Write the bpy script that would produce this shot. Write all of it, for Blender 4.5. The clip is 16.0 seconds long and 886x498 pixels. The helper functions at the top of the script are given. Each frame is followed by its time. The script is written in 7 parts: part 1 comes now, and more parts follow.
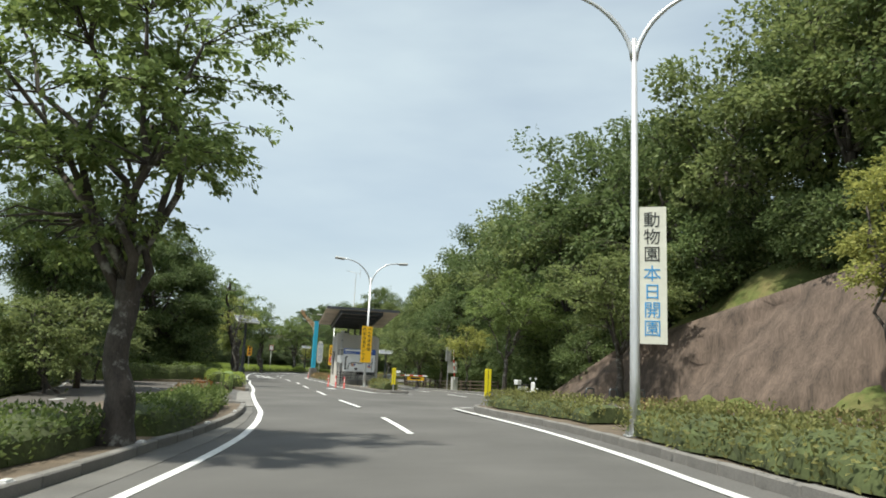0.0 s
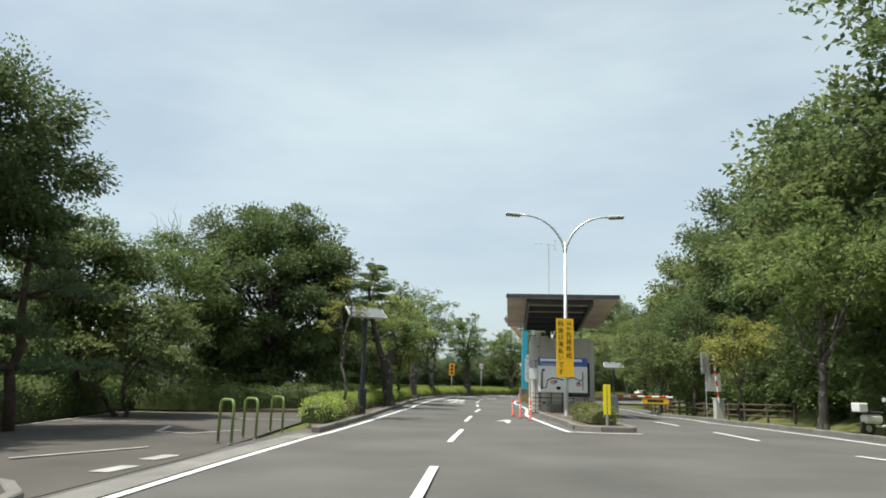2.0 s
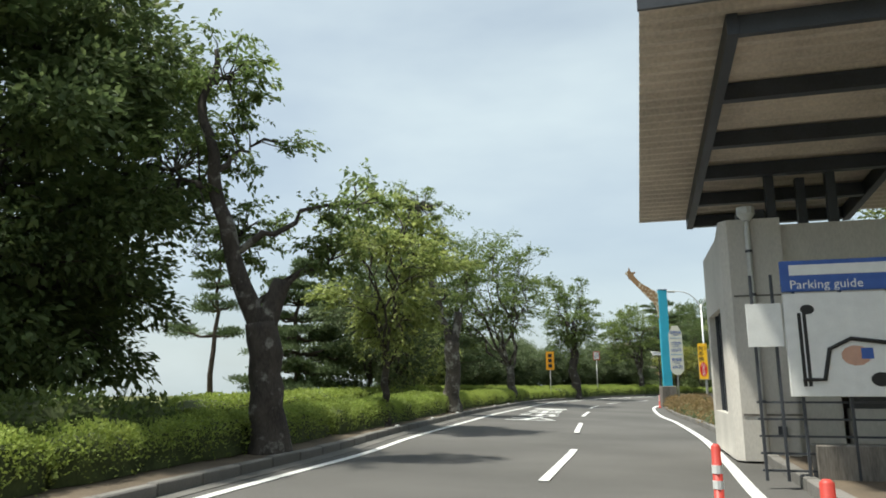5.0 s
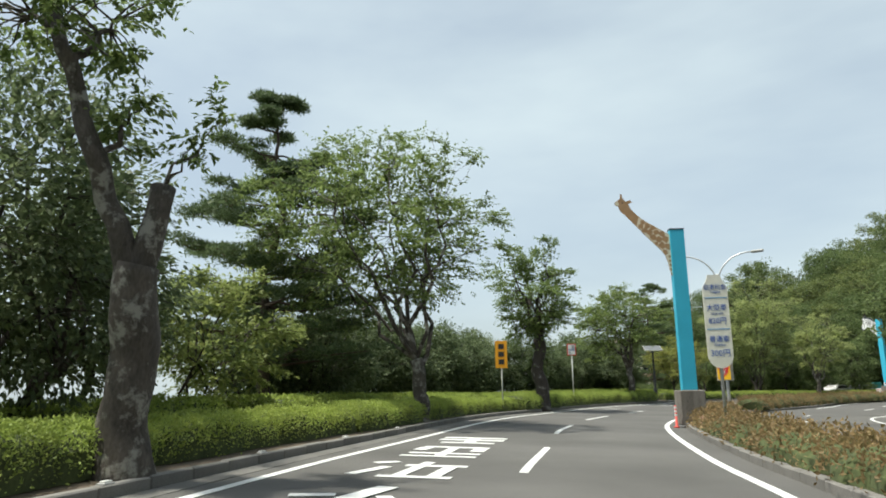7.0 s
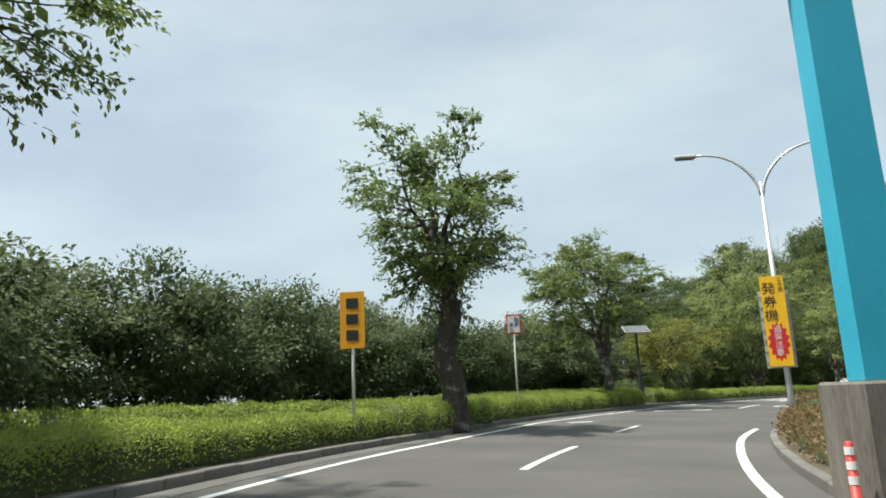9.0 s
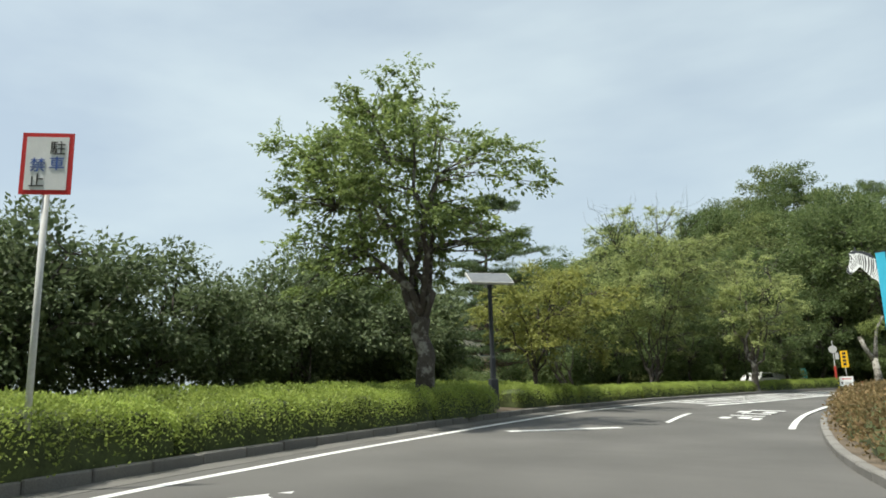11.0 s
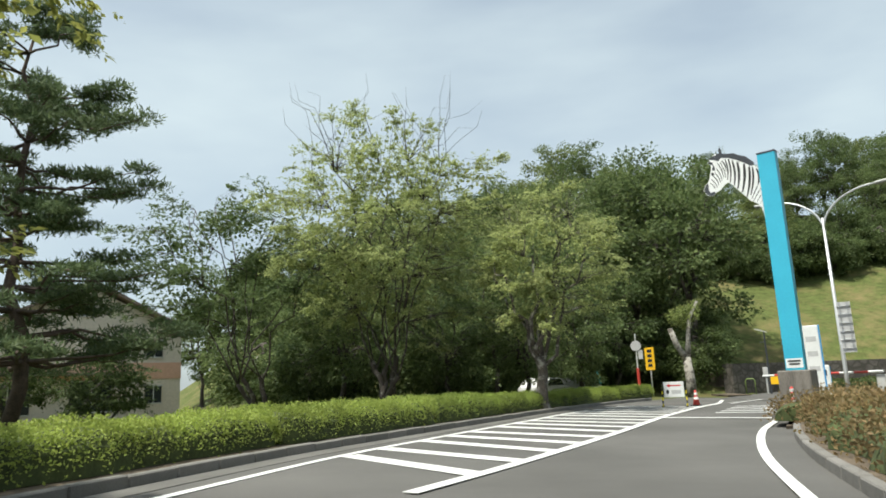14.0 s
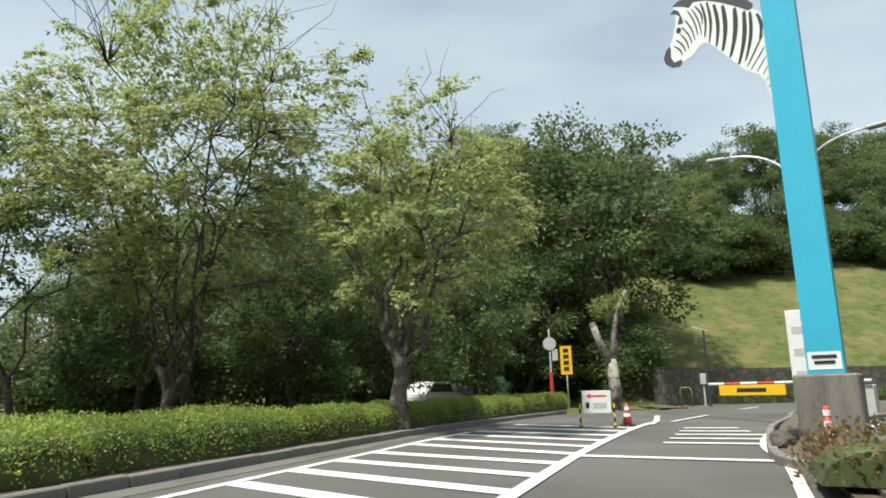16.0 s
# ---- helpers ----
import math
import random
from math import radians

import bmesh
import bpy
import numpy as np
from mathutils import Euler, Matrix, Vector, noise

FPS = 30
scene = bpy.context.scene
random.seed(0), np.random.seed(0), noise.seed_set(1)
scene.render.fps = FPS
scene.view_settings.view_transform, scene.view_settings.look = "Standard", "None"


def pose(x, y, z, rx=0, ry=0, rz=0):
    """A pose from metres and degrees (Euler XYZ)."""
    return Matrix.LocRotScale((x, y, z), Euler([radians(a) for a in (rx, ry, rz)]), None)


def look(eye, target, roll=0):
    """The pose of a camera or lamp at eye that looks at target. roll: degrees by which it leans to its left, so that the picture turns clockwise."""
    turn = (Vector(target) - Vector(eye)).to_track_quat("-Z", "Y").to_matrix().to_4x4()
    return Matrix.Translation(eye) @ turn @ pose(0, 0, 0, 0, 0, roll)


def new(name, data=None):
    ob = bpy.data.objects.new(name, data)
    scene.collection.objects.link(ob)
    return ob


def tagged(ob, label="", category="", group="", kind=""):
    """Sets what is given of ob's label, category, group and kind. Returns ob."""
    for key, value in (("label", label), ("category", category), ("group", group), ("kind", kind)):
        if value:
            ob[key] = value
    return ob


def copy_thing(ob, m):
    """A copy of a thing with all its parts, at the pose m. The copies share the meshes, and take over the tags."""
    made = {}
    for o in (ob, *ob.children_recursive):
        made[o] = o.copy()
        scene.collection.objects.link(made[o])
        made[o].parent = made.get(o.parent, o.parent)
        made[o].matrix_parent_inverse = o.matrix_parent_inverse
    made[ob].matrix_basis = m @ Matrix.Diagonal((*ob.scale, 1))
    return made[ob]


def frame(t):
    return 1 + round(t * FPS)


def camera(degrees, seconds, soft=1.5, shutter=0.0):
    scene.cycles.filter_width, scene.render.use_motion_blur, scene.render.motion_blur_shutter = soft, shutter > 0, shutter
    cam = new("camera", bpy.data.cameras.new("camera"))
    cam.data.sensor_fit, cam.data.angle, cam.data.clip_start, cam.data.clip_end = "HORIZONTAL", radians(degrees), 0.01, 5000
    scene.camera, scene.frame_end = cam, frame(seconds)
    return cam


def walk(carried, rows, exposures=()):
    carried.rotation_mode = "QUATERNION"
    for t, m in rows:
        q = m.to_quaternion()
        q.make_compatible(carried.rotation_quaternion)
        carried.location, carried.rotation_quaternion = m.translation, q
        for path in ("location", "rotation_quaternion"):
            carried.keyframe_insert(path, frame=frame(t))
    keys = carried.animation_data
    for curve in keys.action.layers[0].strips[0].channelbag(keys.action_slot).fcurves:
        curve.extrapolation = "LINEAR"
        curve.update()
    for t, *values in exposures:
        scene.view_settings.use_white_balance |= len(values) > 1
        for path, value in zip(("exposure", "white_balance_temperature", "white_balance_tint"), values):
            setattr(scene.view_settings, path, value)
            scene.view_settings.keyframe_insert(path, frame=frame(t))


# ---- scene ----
cam = camera(64.8, 16.0, soft=1.8)
PATH = [
    (0, (0.014, 0.000, 1.300), (0.138, 9.844, 3.060), 2.68),
    (0.5, (0.731, 4.870, 1.300), (-0.052, 14.680, 3.073), 2.42),
    (1, (0.994, 9.867, 1.300), (-0.642, 19.561, 3.131), 1.99),
    (1.5, (0.843, 14.562, 1.300), (-1.593, 24.074, 3.194), 1.64),
    (2, (0.156, 19.367, 1.300), (-2.960, 28.671, 3.230), 1.58),
    (2.5, (-0.670, 24.037, 1.300), (-4.336, 33.142, 3.216), 1.36),
    (3, (-1.673, 28.622, 1.300), (-5.663, 37.596, 3.184), 1.07),
    (5.5, (-7.783, 50.781, 1.300), (-12.401, 59.430, 3.266), -0.25),
    (6, (-9.004, 55.304, 1.300), (-13.563, 63.973, 3.319), -0.47),
    (6.5, (-10.248, 60.392, 1.300), (-14.690, 69.119, 3.326), -0.55),
    (7, (-11.493, 65.048, 1.300), (-15.812, 73.835, 3.332), -0.93),
    (7.5, (-12.576, 69.683, 1.300), (-16.810, 78.504, 3.362), -1.39),
    (8, (-13.730, 74.369, 1.300), (-17.904, 83.211, 3.399), -1.94),
    (10.5, (-18.333, 100.512, 1.300), (-21.144, 109.911, 3.241), -1.85),
    (11, (-18.283, 105.377, 1.300), (-20.627, 114.908, 3.216), -1.62),
    (11.5, (-18.115, 110.197, 1.300), (-19.907, 119.848, 3.208), -1.47),
    (12, (-17.836, 114.785, 1.300), (-19.080, 124.520, 3.219), -1.99),
    (12.5, (-17.232, 119.179, 1.300), (-17.955, 128.972, 3.193), -2.31),
    (13, (-16.537, 123.357, 1.300), (-16.768, 133.171, 3.203), -2.54),
    (13.5, (-15.544, 126.611, 1.300), (-15.410, 136.423, 3.221), -2.33),
    (14, (-14.707, 129.739, 1.300), (-14.165, 139.532, 3.250), -2.51),
    (14.5, (-13.727, 132.582, 1.300), (-12.852, 142.338, 3.312), -2.53),
    (15, (-12.727, 135.315, 1.300), (-11.619, 145.057, 3.269), -1.86),
    (15.5, (-11.841, 137.894, 1.300), (-10.455, 147.600, 3.266), -1.84),
    (16, (-10.891, 140.307, 1.300), (-9.320, 149.985, 3.267), -1.61),
]
walk(cam, [(t, look(eye, target, roll)) for t, eye, target, roll in PATH])

# ---- sky and sun: thin high haze, a high sun behind the car ----
SUN_FROM = Vector((-0.34, -0.26, 1.0)).normalized()
world = bpy.data.worlds.new("sky")
scene.world = world
world.use_nodes = True
wn, wl = world.node_tree.nodes, world.node_tree.links
wn.clear()
w_out = wn.new("ShaderNodeOutputWorld")
w_bg = wn.new("ShaderNodeBackground")
w_sky = wn.new("ShaderNodeTexSky")
w_sky.sky_type = "NISHITA"
w_sky.sun_disc = False
w_sky.sun_elevation = math.asin(SUN_FROM.z)
w_sky.sun_rotation = math.atan2(SUN_FROM.x, SUN_FROM.y)
w_sky.air_density, w_sky.dust_density, w_sky.ozone_density = 1.0, 2.5, 1.5
w_geo = wn.new("ShaderNodeTexCoord")
w_map = wn.new("ShaderNodeMapping")
w_map.inputs["Scale"].default_value = (1.2, 2.2, 4.5)
w_map.inputs["Rotation"].default_value = (0, 0.12, 0.5)
w_noise = wn.new("ShaderNodeTexNoise")
w_noise.inputs["Scale"].default_value = 1.3
w_noise.inputs["Detail"].default_value = 5.0
w_noise.inputs["Roughness"].default_value = 0.5
w_ramp = wn.new("ShaderNodeValToRGB")
w_ramp.color_ramp.elements[0].position, w_ramp.color_ramp.elements[1].position = 0.38, 0.72
w_ramp.color_ramp.elements[0].color = (0.46, 0.46, 0.46, 1)
w_ramp.color_ramp.elements[1].color = (0.8, 0.8, 0.8, 1)
w_mix = wn.new("ShaderNodeMix")
w_mix.data_type = "RGBA"
w_mix.inputs["B"].default_value = (6.0, 7.0, 7.15, 1)
wl.new(w_geo.outputs["Generated"], w_map.inputs["Vector"])
wl.new(w_map.outputs["Vector"], w_noise.inputs["Vector"])
wl.new(w_noise.outputs["Fac"], w_ramp.inputs["Fac"])
wl.new(w_ramp.outputs["Color"], w_mix.inputs["Factor"])
wl.new(w_sky.outputs["Color"], w_mix.inputs["A"])
wl.new(w_mix.outputs["Result"], w_bg.inputs["Color"])
w_bg.inputs["Strength"].default_value = 0.1
wl.new(w_bg.outputs["Background"], w_out.inputs["Surface"])

sun = new("sun", bpy.data.lights.new("sun", "SUN"))
sun.data.energy, sun.data.angle, sun.data.color = 4.4, radians(2.0), (1.0, 0.98, 0.86)
sun.matrix_world = look((0, 0, 0), tuple(-SUN_FROM))
scene.view_settings.exposure = 0.45

# ---- materials ----


def material(name, base, rough=0.6, metal=0.0, vary=0.25, scale=6.0, fine=60.0, bump=0.0, dark=None, spec=0.5, per_object=0.0, per_island=0.0, through_light=0.0, stretch=(1, 1, 1)):
    """A surface with two scales of colour variation and a fine relief."""
    m = bpy.data.materials.new(name)
    m.use_nodes = True
    n, l = m.node_tree.nodes, m.node_tree.links
    b = n["Principled BSDF"]
    b.inputs["Roughness"].default_value = rough
    b.inputs["Metallic"].default_value = metal
    b.inputs["Specular IOR Level"].default_value = spec
    coord = n.new("ShaderNodeTexCoord")
    mapping = n.new("ShaderNodeMapping")
    mapping.inputs["Scale"].default_value = stretch
    l.new(coord.outputs["Object"], mapping.inputs["Vector"])
    big, small = n.new("ShaderNodeTexNoise"), n.new("ShaderNodeTexNoise")
    big.inputs["Scale"].default_value, small.inputs["Scale"].default_value = scale, fine
    big.inputs["Detail"].default_value, small.inputs["Detail"].default_value = 4.0, 3.0
    l.new(mapping.outputs["Vector"], big.inputs["Vector"])
    l.new(mapping.outputs["Vector"], small.inputs["Vector"])
    dark = dark or tuple(c * (1 - 1.4 * vary) for c in base)
    light = tuple(min(1.0, c * (1 + vary)) for c in base)
    ramp = n.new("ShaderNodeValToRGB")
    ramp.color_ramp.elements[0].position, ramp.color_ramp.elements[1].position = 0.3, 0.72
    ramp.color_ramp.elements[0].color, ramp.color_ramp.elements[1].color = (*dark, 1), (*light, 1)
    mixed = n.new("ShaderNodeMix")
    mixed.inputs["Factor"].default_value = 0.4
    l.new(big.outputs["Fac"], mixed.inputs["A"])
    l.new(small.outputs["Fac"], mixed.inputs["B"])
    l.new(mixed.outputs["Result"], ramp.inputs["Fac"])
    colour = ramp.outputs["Color"]
    for amount, source in ((per_object, "object"), (per_island, "island")):
        if amount:
            rnd = n.new("ShaderNodeObjectInfo").outputs["Random"] if source == "object" else n.new("ShaderNodeNewGeometry").outputs["Random Per Island"]
            hsv = n.new("ShaderNodeHueSaturation")
            value = n.new("ShaderNodeMapRange")
            value.inputs["To Min"].default_value, value.inputs["To Max"].default_value = 1 - amount, 1 + amount
            hue = n.new("ShaderNodeMapRange")
            hue.inputs["To Min"].default_value, hue.inputs["To Max"].default_value = 0.5 + 0.05 * amount, 0.5 - 0.05 * amount
            l.new(rnd, value.inputs["Value"])
            l.new(rnd, hue.inputs["Value"])
            l.new(value.outputs["Result"], hsv.inputs["Value"])
            l.new(hue.outputs["Result"], hsv.inputs["Hue"])
            l.new(colour, hsv.inputs["Color"])
            colour = hsv.outputs["Color"]
    l.new(colour, b.inputs["Base Color"])
    if bump:
        bm_node = n.new("ShaderNodeBump")
        bm_node.inputs["Strength"].default_value = min(1.0, bump)
        bm_node.inputs["Distance"].default_value = 0.02
        l.new(mixed.outputs["Result"], bm_node.inputs["Height"])
        l.new(bm_node.outputs["Normal"], b.inputs["Normal"])
    if through_light:
        tr = n.new("ShaderNodeBsdfTranslucent")
        l.new(colour, tr.inputs["Color"])
        ms = n.new("ShaderNodeMixShader")
        ms.inputs["Fac"].default_value = through_light
        l.new(b.outputs["BSDF"], ms.inputs[1])
        l.new(tr.outputs["BSDF"], ms.inputs[2])
        l.new(ms.outputs["Shader"], n["Material Output"].inputs["Surface"])
    return m


def leaf(name, base, vary=0.3, island=0.3, light=0.48):
    return material(name, base, rough=0.5, vary=vary, scale=0.5, fine=3.0, per_object=0.1, per_island=island, through_light=light, spec=0.2)


def bark(name, dark, pale, cover):
    """Furrowed bark with ragged patches of pale lichen."""
    m = material(name, dark, 0.95, vary=0.45, scale=5, fine=30, bump=1.0, stretch=(1, 1, 0.45))
    n, l = m.node_tree.nodes, m.node_tree.links
    b = n["Principled BSDF"]
    patch = n.new("ShaderNodeTexNoise")
    patch.inputs["Scale"].default_value, patch.inputs["Detail"].default_value, patch.inputs["Roughness"].default_value = 2.6, 7.0, 0.68
    coord = n.new("ShaderNodeTexCoord")
    l.new(coord.outputs["Object"], patch.inputs["Vector"])
    edge = n.new("ShaderNodeValToRGB")
    edge.color_ramp.elements[0].position, edge.color_ramp.elements[1].position = cover, cover + 0.09
    l.new(patch.outputs["Fac"], edge.inputs["Fac"])
    mix = n.new("ShaderNodeMix")
    mix.data_type = "RGBA"
    mix.inputs["B"].default_value = (*pale, 1)
    l.new(edge.outputs["Color"], mix.inputs["Factor"])
    old = b.inputs["Base Color"].links[0].from_socket
    l.new(old, mix.inputs["A"])
    l.new(mix.outputs["Result"], b.inputs["Base Color"])
    return m


def patchy(name, green, straw, scale, fine):
    """Ground cover that changes between two colours in ragged patches, with a fine tufted grain."""
    m = material(name, green, 0.95, vary=0.35, scale=1.7, fine=fine, bump=0.9, spec=0.1)
    n, l = m.node_tree.nodes, m.node_tree.links
    b = n["Principled BSDF"]
    coord, patch, edge, mix = n.new("ShaderNodeTexCoord"), n.new("ShaderNodeTexNoise"), n.new("ShaderNodeValToRGB"), n.new("ShaderNodeMix")
    patch.inputs["Scale"].default_value, patch.inputs["Detail"].default_value, patch.inputs["Roughness"].default_value = scale, 9.0, 0.72
    l.new(coord.outputs["Object"], patch.inputs["Vector"])
    edge.color_ramp.elements[0].position, edge.color_ramp.elements[1].position = 0.46, 0.68
    l.new(patch.outputs["Fac"], edge.inputs["Fac"])
    mix.data_type = "RGBA"
    mix.inputs["B"].default_value = (*straw, 1)
    l.new(edge.outputs["Color"], mix.inputs["Factor"])
    l.new(b.inputs["Base Color"].links[0].from_socket, mix.inputs["A"])
    l.new(mix.outputs["Result"], b.inputs["Base Color"])
    return m


def stonework(name, stone, joint, scale):
    """Rough stones of uneven size with dark recessed joints."""
    m = material(name, stone, 0.95, vary=0.5, scale=1.5, fine=14, bump=0.9)
    n, l = m.node_tree.nodes, m.node_tree.links
    b = n["Principled BSDF"]
    coord, cells, edge, mix = n.new("ShaderNodeTexCoord"), n.new("ShaderNodeTexVoronoi"), n.new("ShaderNodeValToRGB"), n.new("ShaderNodeMix")
    cells.feature = "DISTANCE_TO_EDGE"
    cells.inputs["Scale"].default_value = scale
    l.new(coord.outputs["Object"], cells.inputs["Vector"])
    edge.color_ramp.elements[0].position, edge.color_ramp.elements[1].position = 0.03, 0.14
    l.new(cells.outputs["Distance"], edge.inputs["Fac"])
    mix.data_type = "RGBA"
    mix.inputs["A"].default_value = (*joint, 1)
    l.new(edge.outputs["Color"], mix.inputs["Factor"])
    l.new(b.inputs["Base Color"].links[0].from_socket, mix.inputs["B"])
    l.new(mix.outputs["Result"], b.inputs["Base Color"])
    return m


ASPHALT = material("asphalt", (0.116, 0.112, 0.106), 0.9, vary=0.27, scale=0.28, fine=180, bump=0.35, spec=0.3)
PAVING = material("old_asphalt_paving", (0.092, 0.083, 0.075), 0.9, vary=0.2, scale=0.5, fine=140, bump=0.3, spec=0.3)
LINE = material("road_paint", (0.78, 0.78, 0.76), 0.7, vary=0.12, scale=1.2, fine=45, bump=0.1, dark=(0.5, 0.5, 0.49))
OLD_LINE = material("worn_road_paint", (0.42, 0.41, 0.39), 0.8, vary=0.3, scale=2.0, fine=40, dark=(0.2, 0.2, 0.19))
KERB = material("kerb_concrete", (0.21, 0.2, 0.185), 0.9, vary=0.3, scale=1.2, fine=50, bump=0.4, per_object=0.12)
GUTTER = material("gutter_concrete", (0.135, 0.13, 0.12), 0.9, vary=0.3, scale=0.8, fine=60, bump=0.3)
SOIL = material("bed_soil", (0.13, 0.1, 0.07), 0.95, vary=0.4, scale=1.5, fine=40, bump=0.6)
GRASS = patchy("dry_summer_grass", (0.1, 0.122, 0.04), (0.185, 0.155, 0.072), 0.4, 11.0)
FLOOR_GREEN = material("woodland_floor", (0.055, 0.065, 0.03), 0.95, vary=0.4, scale=0.3, fine=4, bump=0.6)
CONCRETE = material("painted_concrete", (0.62, 0.59, 0.54), 0.85, vary=0.16, scale=0.9, fine=30, bump=0.12, stretch=(1, 1, 0.4))
OLD_CONCRETE = material("stained_concrete", (0.2, 0.182, 0.16), 0.9, vary=0.35, scale=1.6, fine=25, bump=0.4, dark=(0.07, 0.062, 0.054), stretch=(2.2, 2.2, 0.3))
STONE_WALL = stonework("mossy_stone_wall", (0.115, 0.104, 0.092), (0.06, 0.056, 0.046), 1.7)
ROCK_NET = material("sprayed_rock_slope", (0.13, 0.094, 0.074), 0.95, vary=0.4, scale=1.1, fine=8.0, bump=1.0, dark=(0.04, 0.03, 0.024), stretch=(1.6, 1.6, 0.22))
BARK = bark("grey_bark", (0.07, 0.058, 0.05), (0.24, 0.23, 0.205), 0.56)
PALE_BARK = bark("lichen_bark", (0.085, 0.072, 0.06), (0.26, 0.25, 0.22), 0.52)
SAWN_BARK = bark("pale_sawn_bark", (0.12, 0.105, 0.09), (0.36, 0.34, 0.3), 0.44)
PINE_BARK = material("pine_bark", (0.11, 0.08, 0.065), 0.95, vary=0.4, scale=4, fine=22, bump=0.9)
LEAF_CHERRY = leaf("cherry_leaves", (0.19, 0.255, 0.085), light=0.5)
LEAF_FRESH = leaf("fresh_cherry_leaves", (0.31, 0.365, 0.12))
# lighter copy of the fresh leaves, with the haze's brightness put into the colour
LEAF_HAZE_LIT = leaf("haze_lightened_cherry_leaves", (0.38, 0.43, 0.175), light=0.55)
LEAF_YELLOW = leaf("yellowing_leaves", (0.28, 0.3, 0.085))
LEAF_DARK = leaf("evergreen_leaves", (0.14, 0.19, 0.075), light=0.45)
LEAF_FOREST = leaf("forest_leaves", (0.14, 0.19, 0.074), vary=0.35, light=0.48)
LEAF_FOREST_LIGHT = leaf("light_forest_leaves", (0.2, 0.245, 0.092), vary=0.35, light=0.48)
LEAF_CAMELLIA = leaf("glossy_camellia_leaves", (0.155, 0.2, 0.098), light=0.42)
NEEDLES = leaf("pine_needles", (0.13, 0.18, 0.085), light=0.38)
LEAF_HEDGE = leaf("hedge_leaves", (0.335, 0.415, 0.1), vary=0.32, island=0.14, light=0.46)
LEAF_HEDGE_DARK = leaf("deep_green_hedge_leaves", (0.14, 0.19, 0.06))
LEAF_DRY = leaf("dry_shrub_leaves", (0.3, 0.215, 0.105), vary=0.5)
LEAF_ABELIA = leaf("abelia_leaves", (0.23, 0.235, 0.085), vary=0.45)
LEAF_RED = leaf("reddish_shrub_leaves", (0.25, 0.11, 0.035), vary=0.4)
# plain dark green of the closed core that shows between hedge leaves
CORE_GREEN = material("hedge_core", (0.075, 0.095, 0.034), 1.0, vary=0.4, scale=3, fine=20)
STEEL_WHITE = material("white_painted_steel", (0.66, 0.67, 0.66), 0.4, vary=0.1, scale=2.0, fine=30, dark=(0.5, 0.5, 0.48))
LAMP_STEEL = material("dull_silver_lamp_steel", (0.6, 0.61, 0.62), 0.38, metal=0.45, vary=0.12, scale=1.5, fine=25, stretch=(1, 1, 0.2))
GALV = material("galvanised_steel", (0.42, 0.43, 0.44), 0.45, metal=0.6, vary=0.15, scale=3, fine=40)
DARK_STEEL = material("dark_grey_steel", (0.045, 0.05, 0.06), 0.5, vary=0.25, scale=2, fine=30)
ROOF_DECK = material("corrugated_roof_deck", (0.6, 0.52, 0.43), 0.7, vary=0.25, scale=0.8, fine=20)
BLUE = material("turquoise_paint", (0.045, 0.44, 0.62), 0.42, vary=0.1, scale=0.8, fine=20, dark=(0.035, 0.37, 0.54))
YELLOW = material("yellow_reflective", (0.75, 0.62, 0.01), 0.5, vary=0.08)
ORANGE = material("orange_sign_sheet", (0.82, 0.36, 0.01), 0.55, vary=0.06)
ORANGE_YELLOW = material("amber_sign_sheet", (0.88, 0.5, 0.01), 0.55, vary=0.06)
RED = material("red_sign_sheet", (0.6, 0.02, 0.02), 0.5, vary=0.1)
DULL_RED = material("faded_red_plastic", (0.55, 0.06, 0.045), 0.5, vary=0.15)
WHITE = material("white_sign_sheet", (0.78, 0.79, 0.78), 0.5, vary=0.06)
CREAM = material("aged_white_sheet", (0.7, 0.69, 0.6), 0.5, vary=0.08)
BLACK = material("black_print", (0.02, 0.02, 0.02), 0.6, vary=0.1)
PRINT_BLUE = material("blue_print", (0.05, 0.12, 0.4), 0.6, vary=0.1)
PRINT_LIGHT_BLUE = material("light_blue_print", (0.05, 0.3, 0.62), 0.6, vary=0.1)
GREEN_PAINT = material("green_pipe_paint", (0.17, 0.24, 0.07), 0.5, vary=0.25, scale=4)
LAMP_GREY = material("lamp_housing", (0.5, 0.5, 0.48), 0.5, vary=0.1)
SOLAR = material("solar_panel", (0.17, 0.18, 0.19), 0.22, vary=0.15, scale=5)
LENS = material("smoked_lamp_glass", (0.1, 0.1, 0.095), 0.3, vary=0.15)
PALE_GREY = material("pale_grey_enamel", (0.5, 0.5, 0.5), 0.5, vary=0.1)
DARK_GLASS = material("dark_window_glass", (0.03, 0.035, 0.04), 0.15, vary=0.2)
GIRAFFE_TAN = material("tan_print", (0.4, 0.235, 0.115), 0.6, vary=0.15)
GIRAFFE_CREAM = material("cream_print", (0.72, 0.62, 0.46), 0.6, vary=0.1)
TIMBER = material("weathered_timber", (0.1, 0.075, 0.055), 0.9, vary=0.35, scale=3, fine=40, stretch=(1, 1, 6))
HOUSE_WALL = material("house_render", (0.62, 0.55, 0.48), 0.9, vary=0.12)
HOUSE_ROOF = material("house_roof_tiles", (0.2, 0.15, 0.13), 0.8, vary=0.25, fine=20)
PINK_PAINT = material("salmon_paint", (0.6, 0.36, 0.27), 0.8, vary=0.1)
TEAL = material("teal_tarpaulin", (0.05, 0.32, 0.3), 0.6, vary=0.15)
CAR_WHITE = material("white_car_paint", (0.7, 0.7, 0.7), 0.25, vary=0.04)
CAR_SILVER = material("silver_car_paint", (0.4, 0.41, 0.42), 0.3, metal=0.4, vary=0.04)
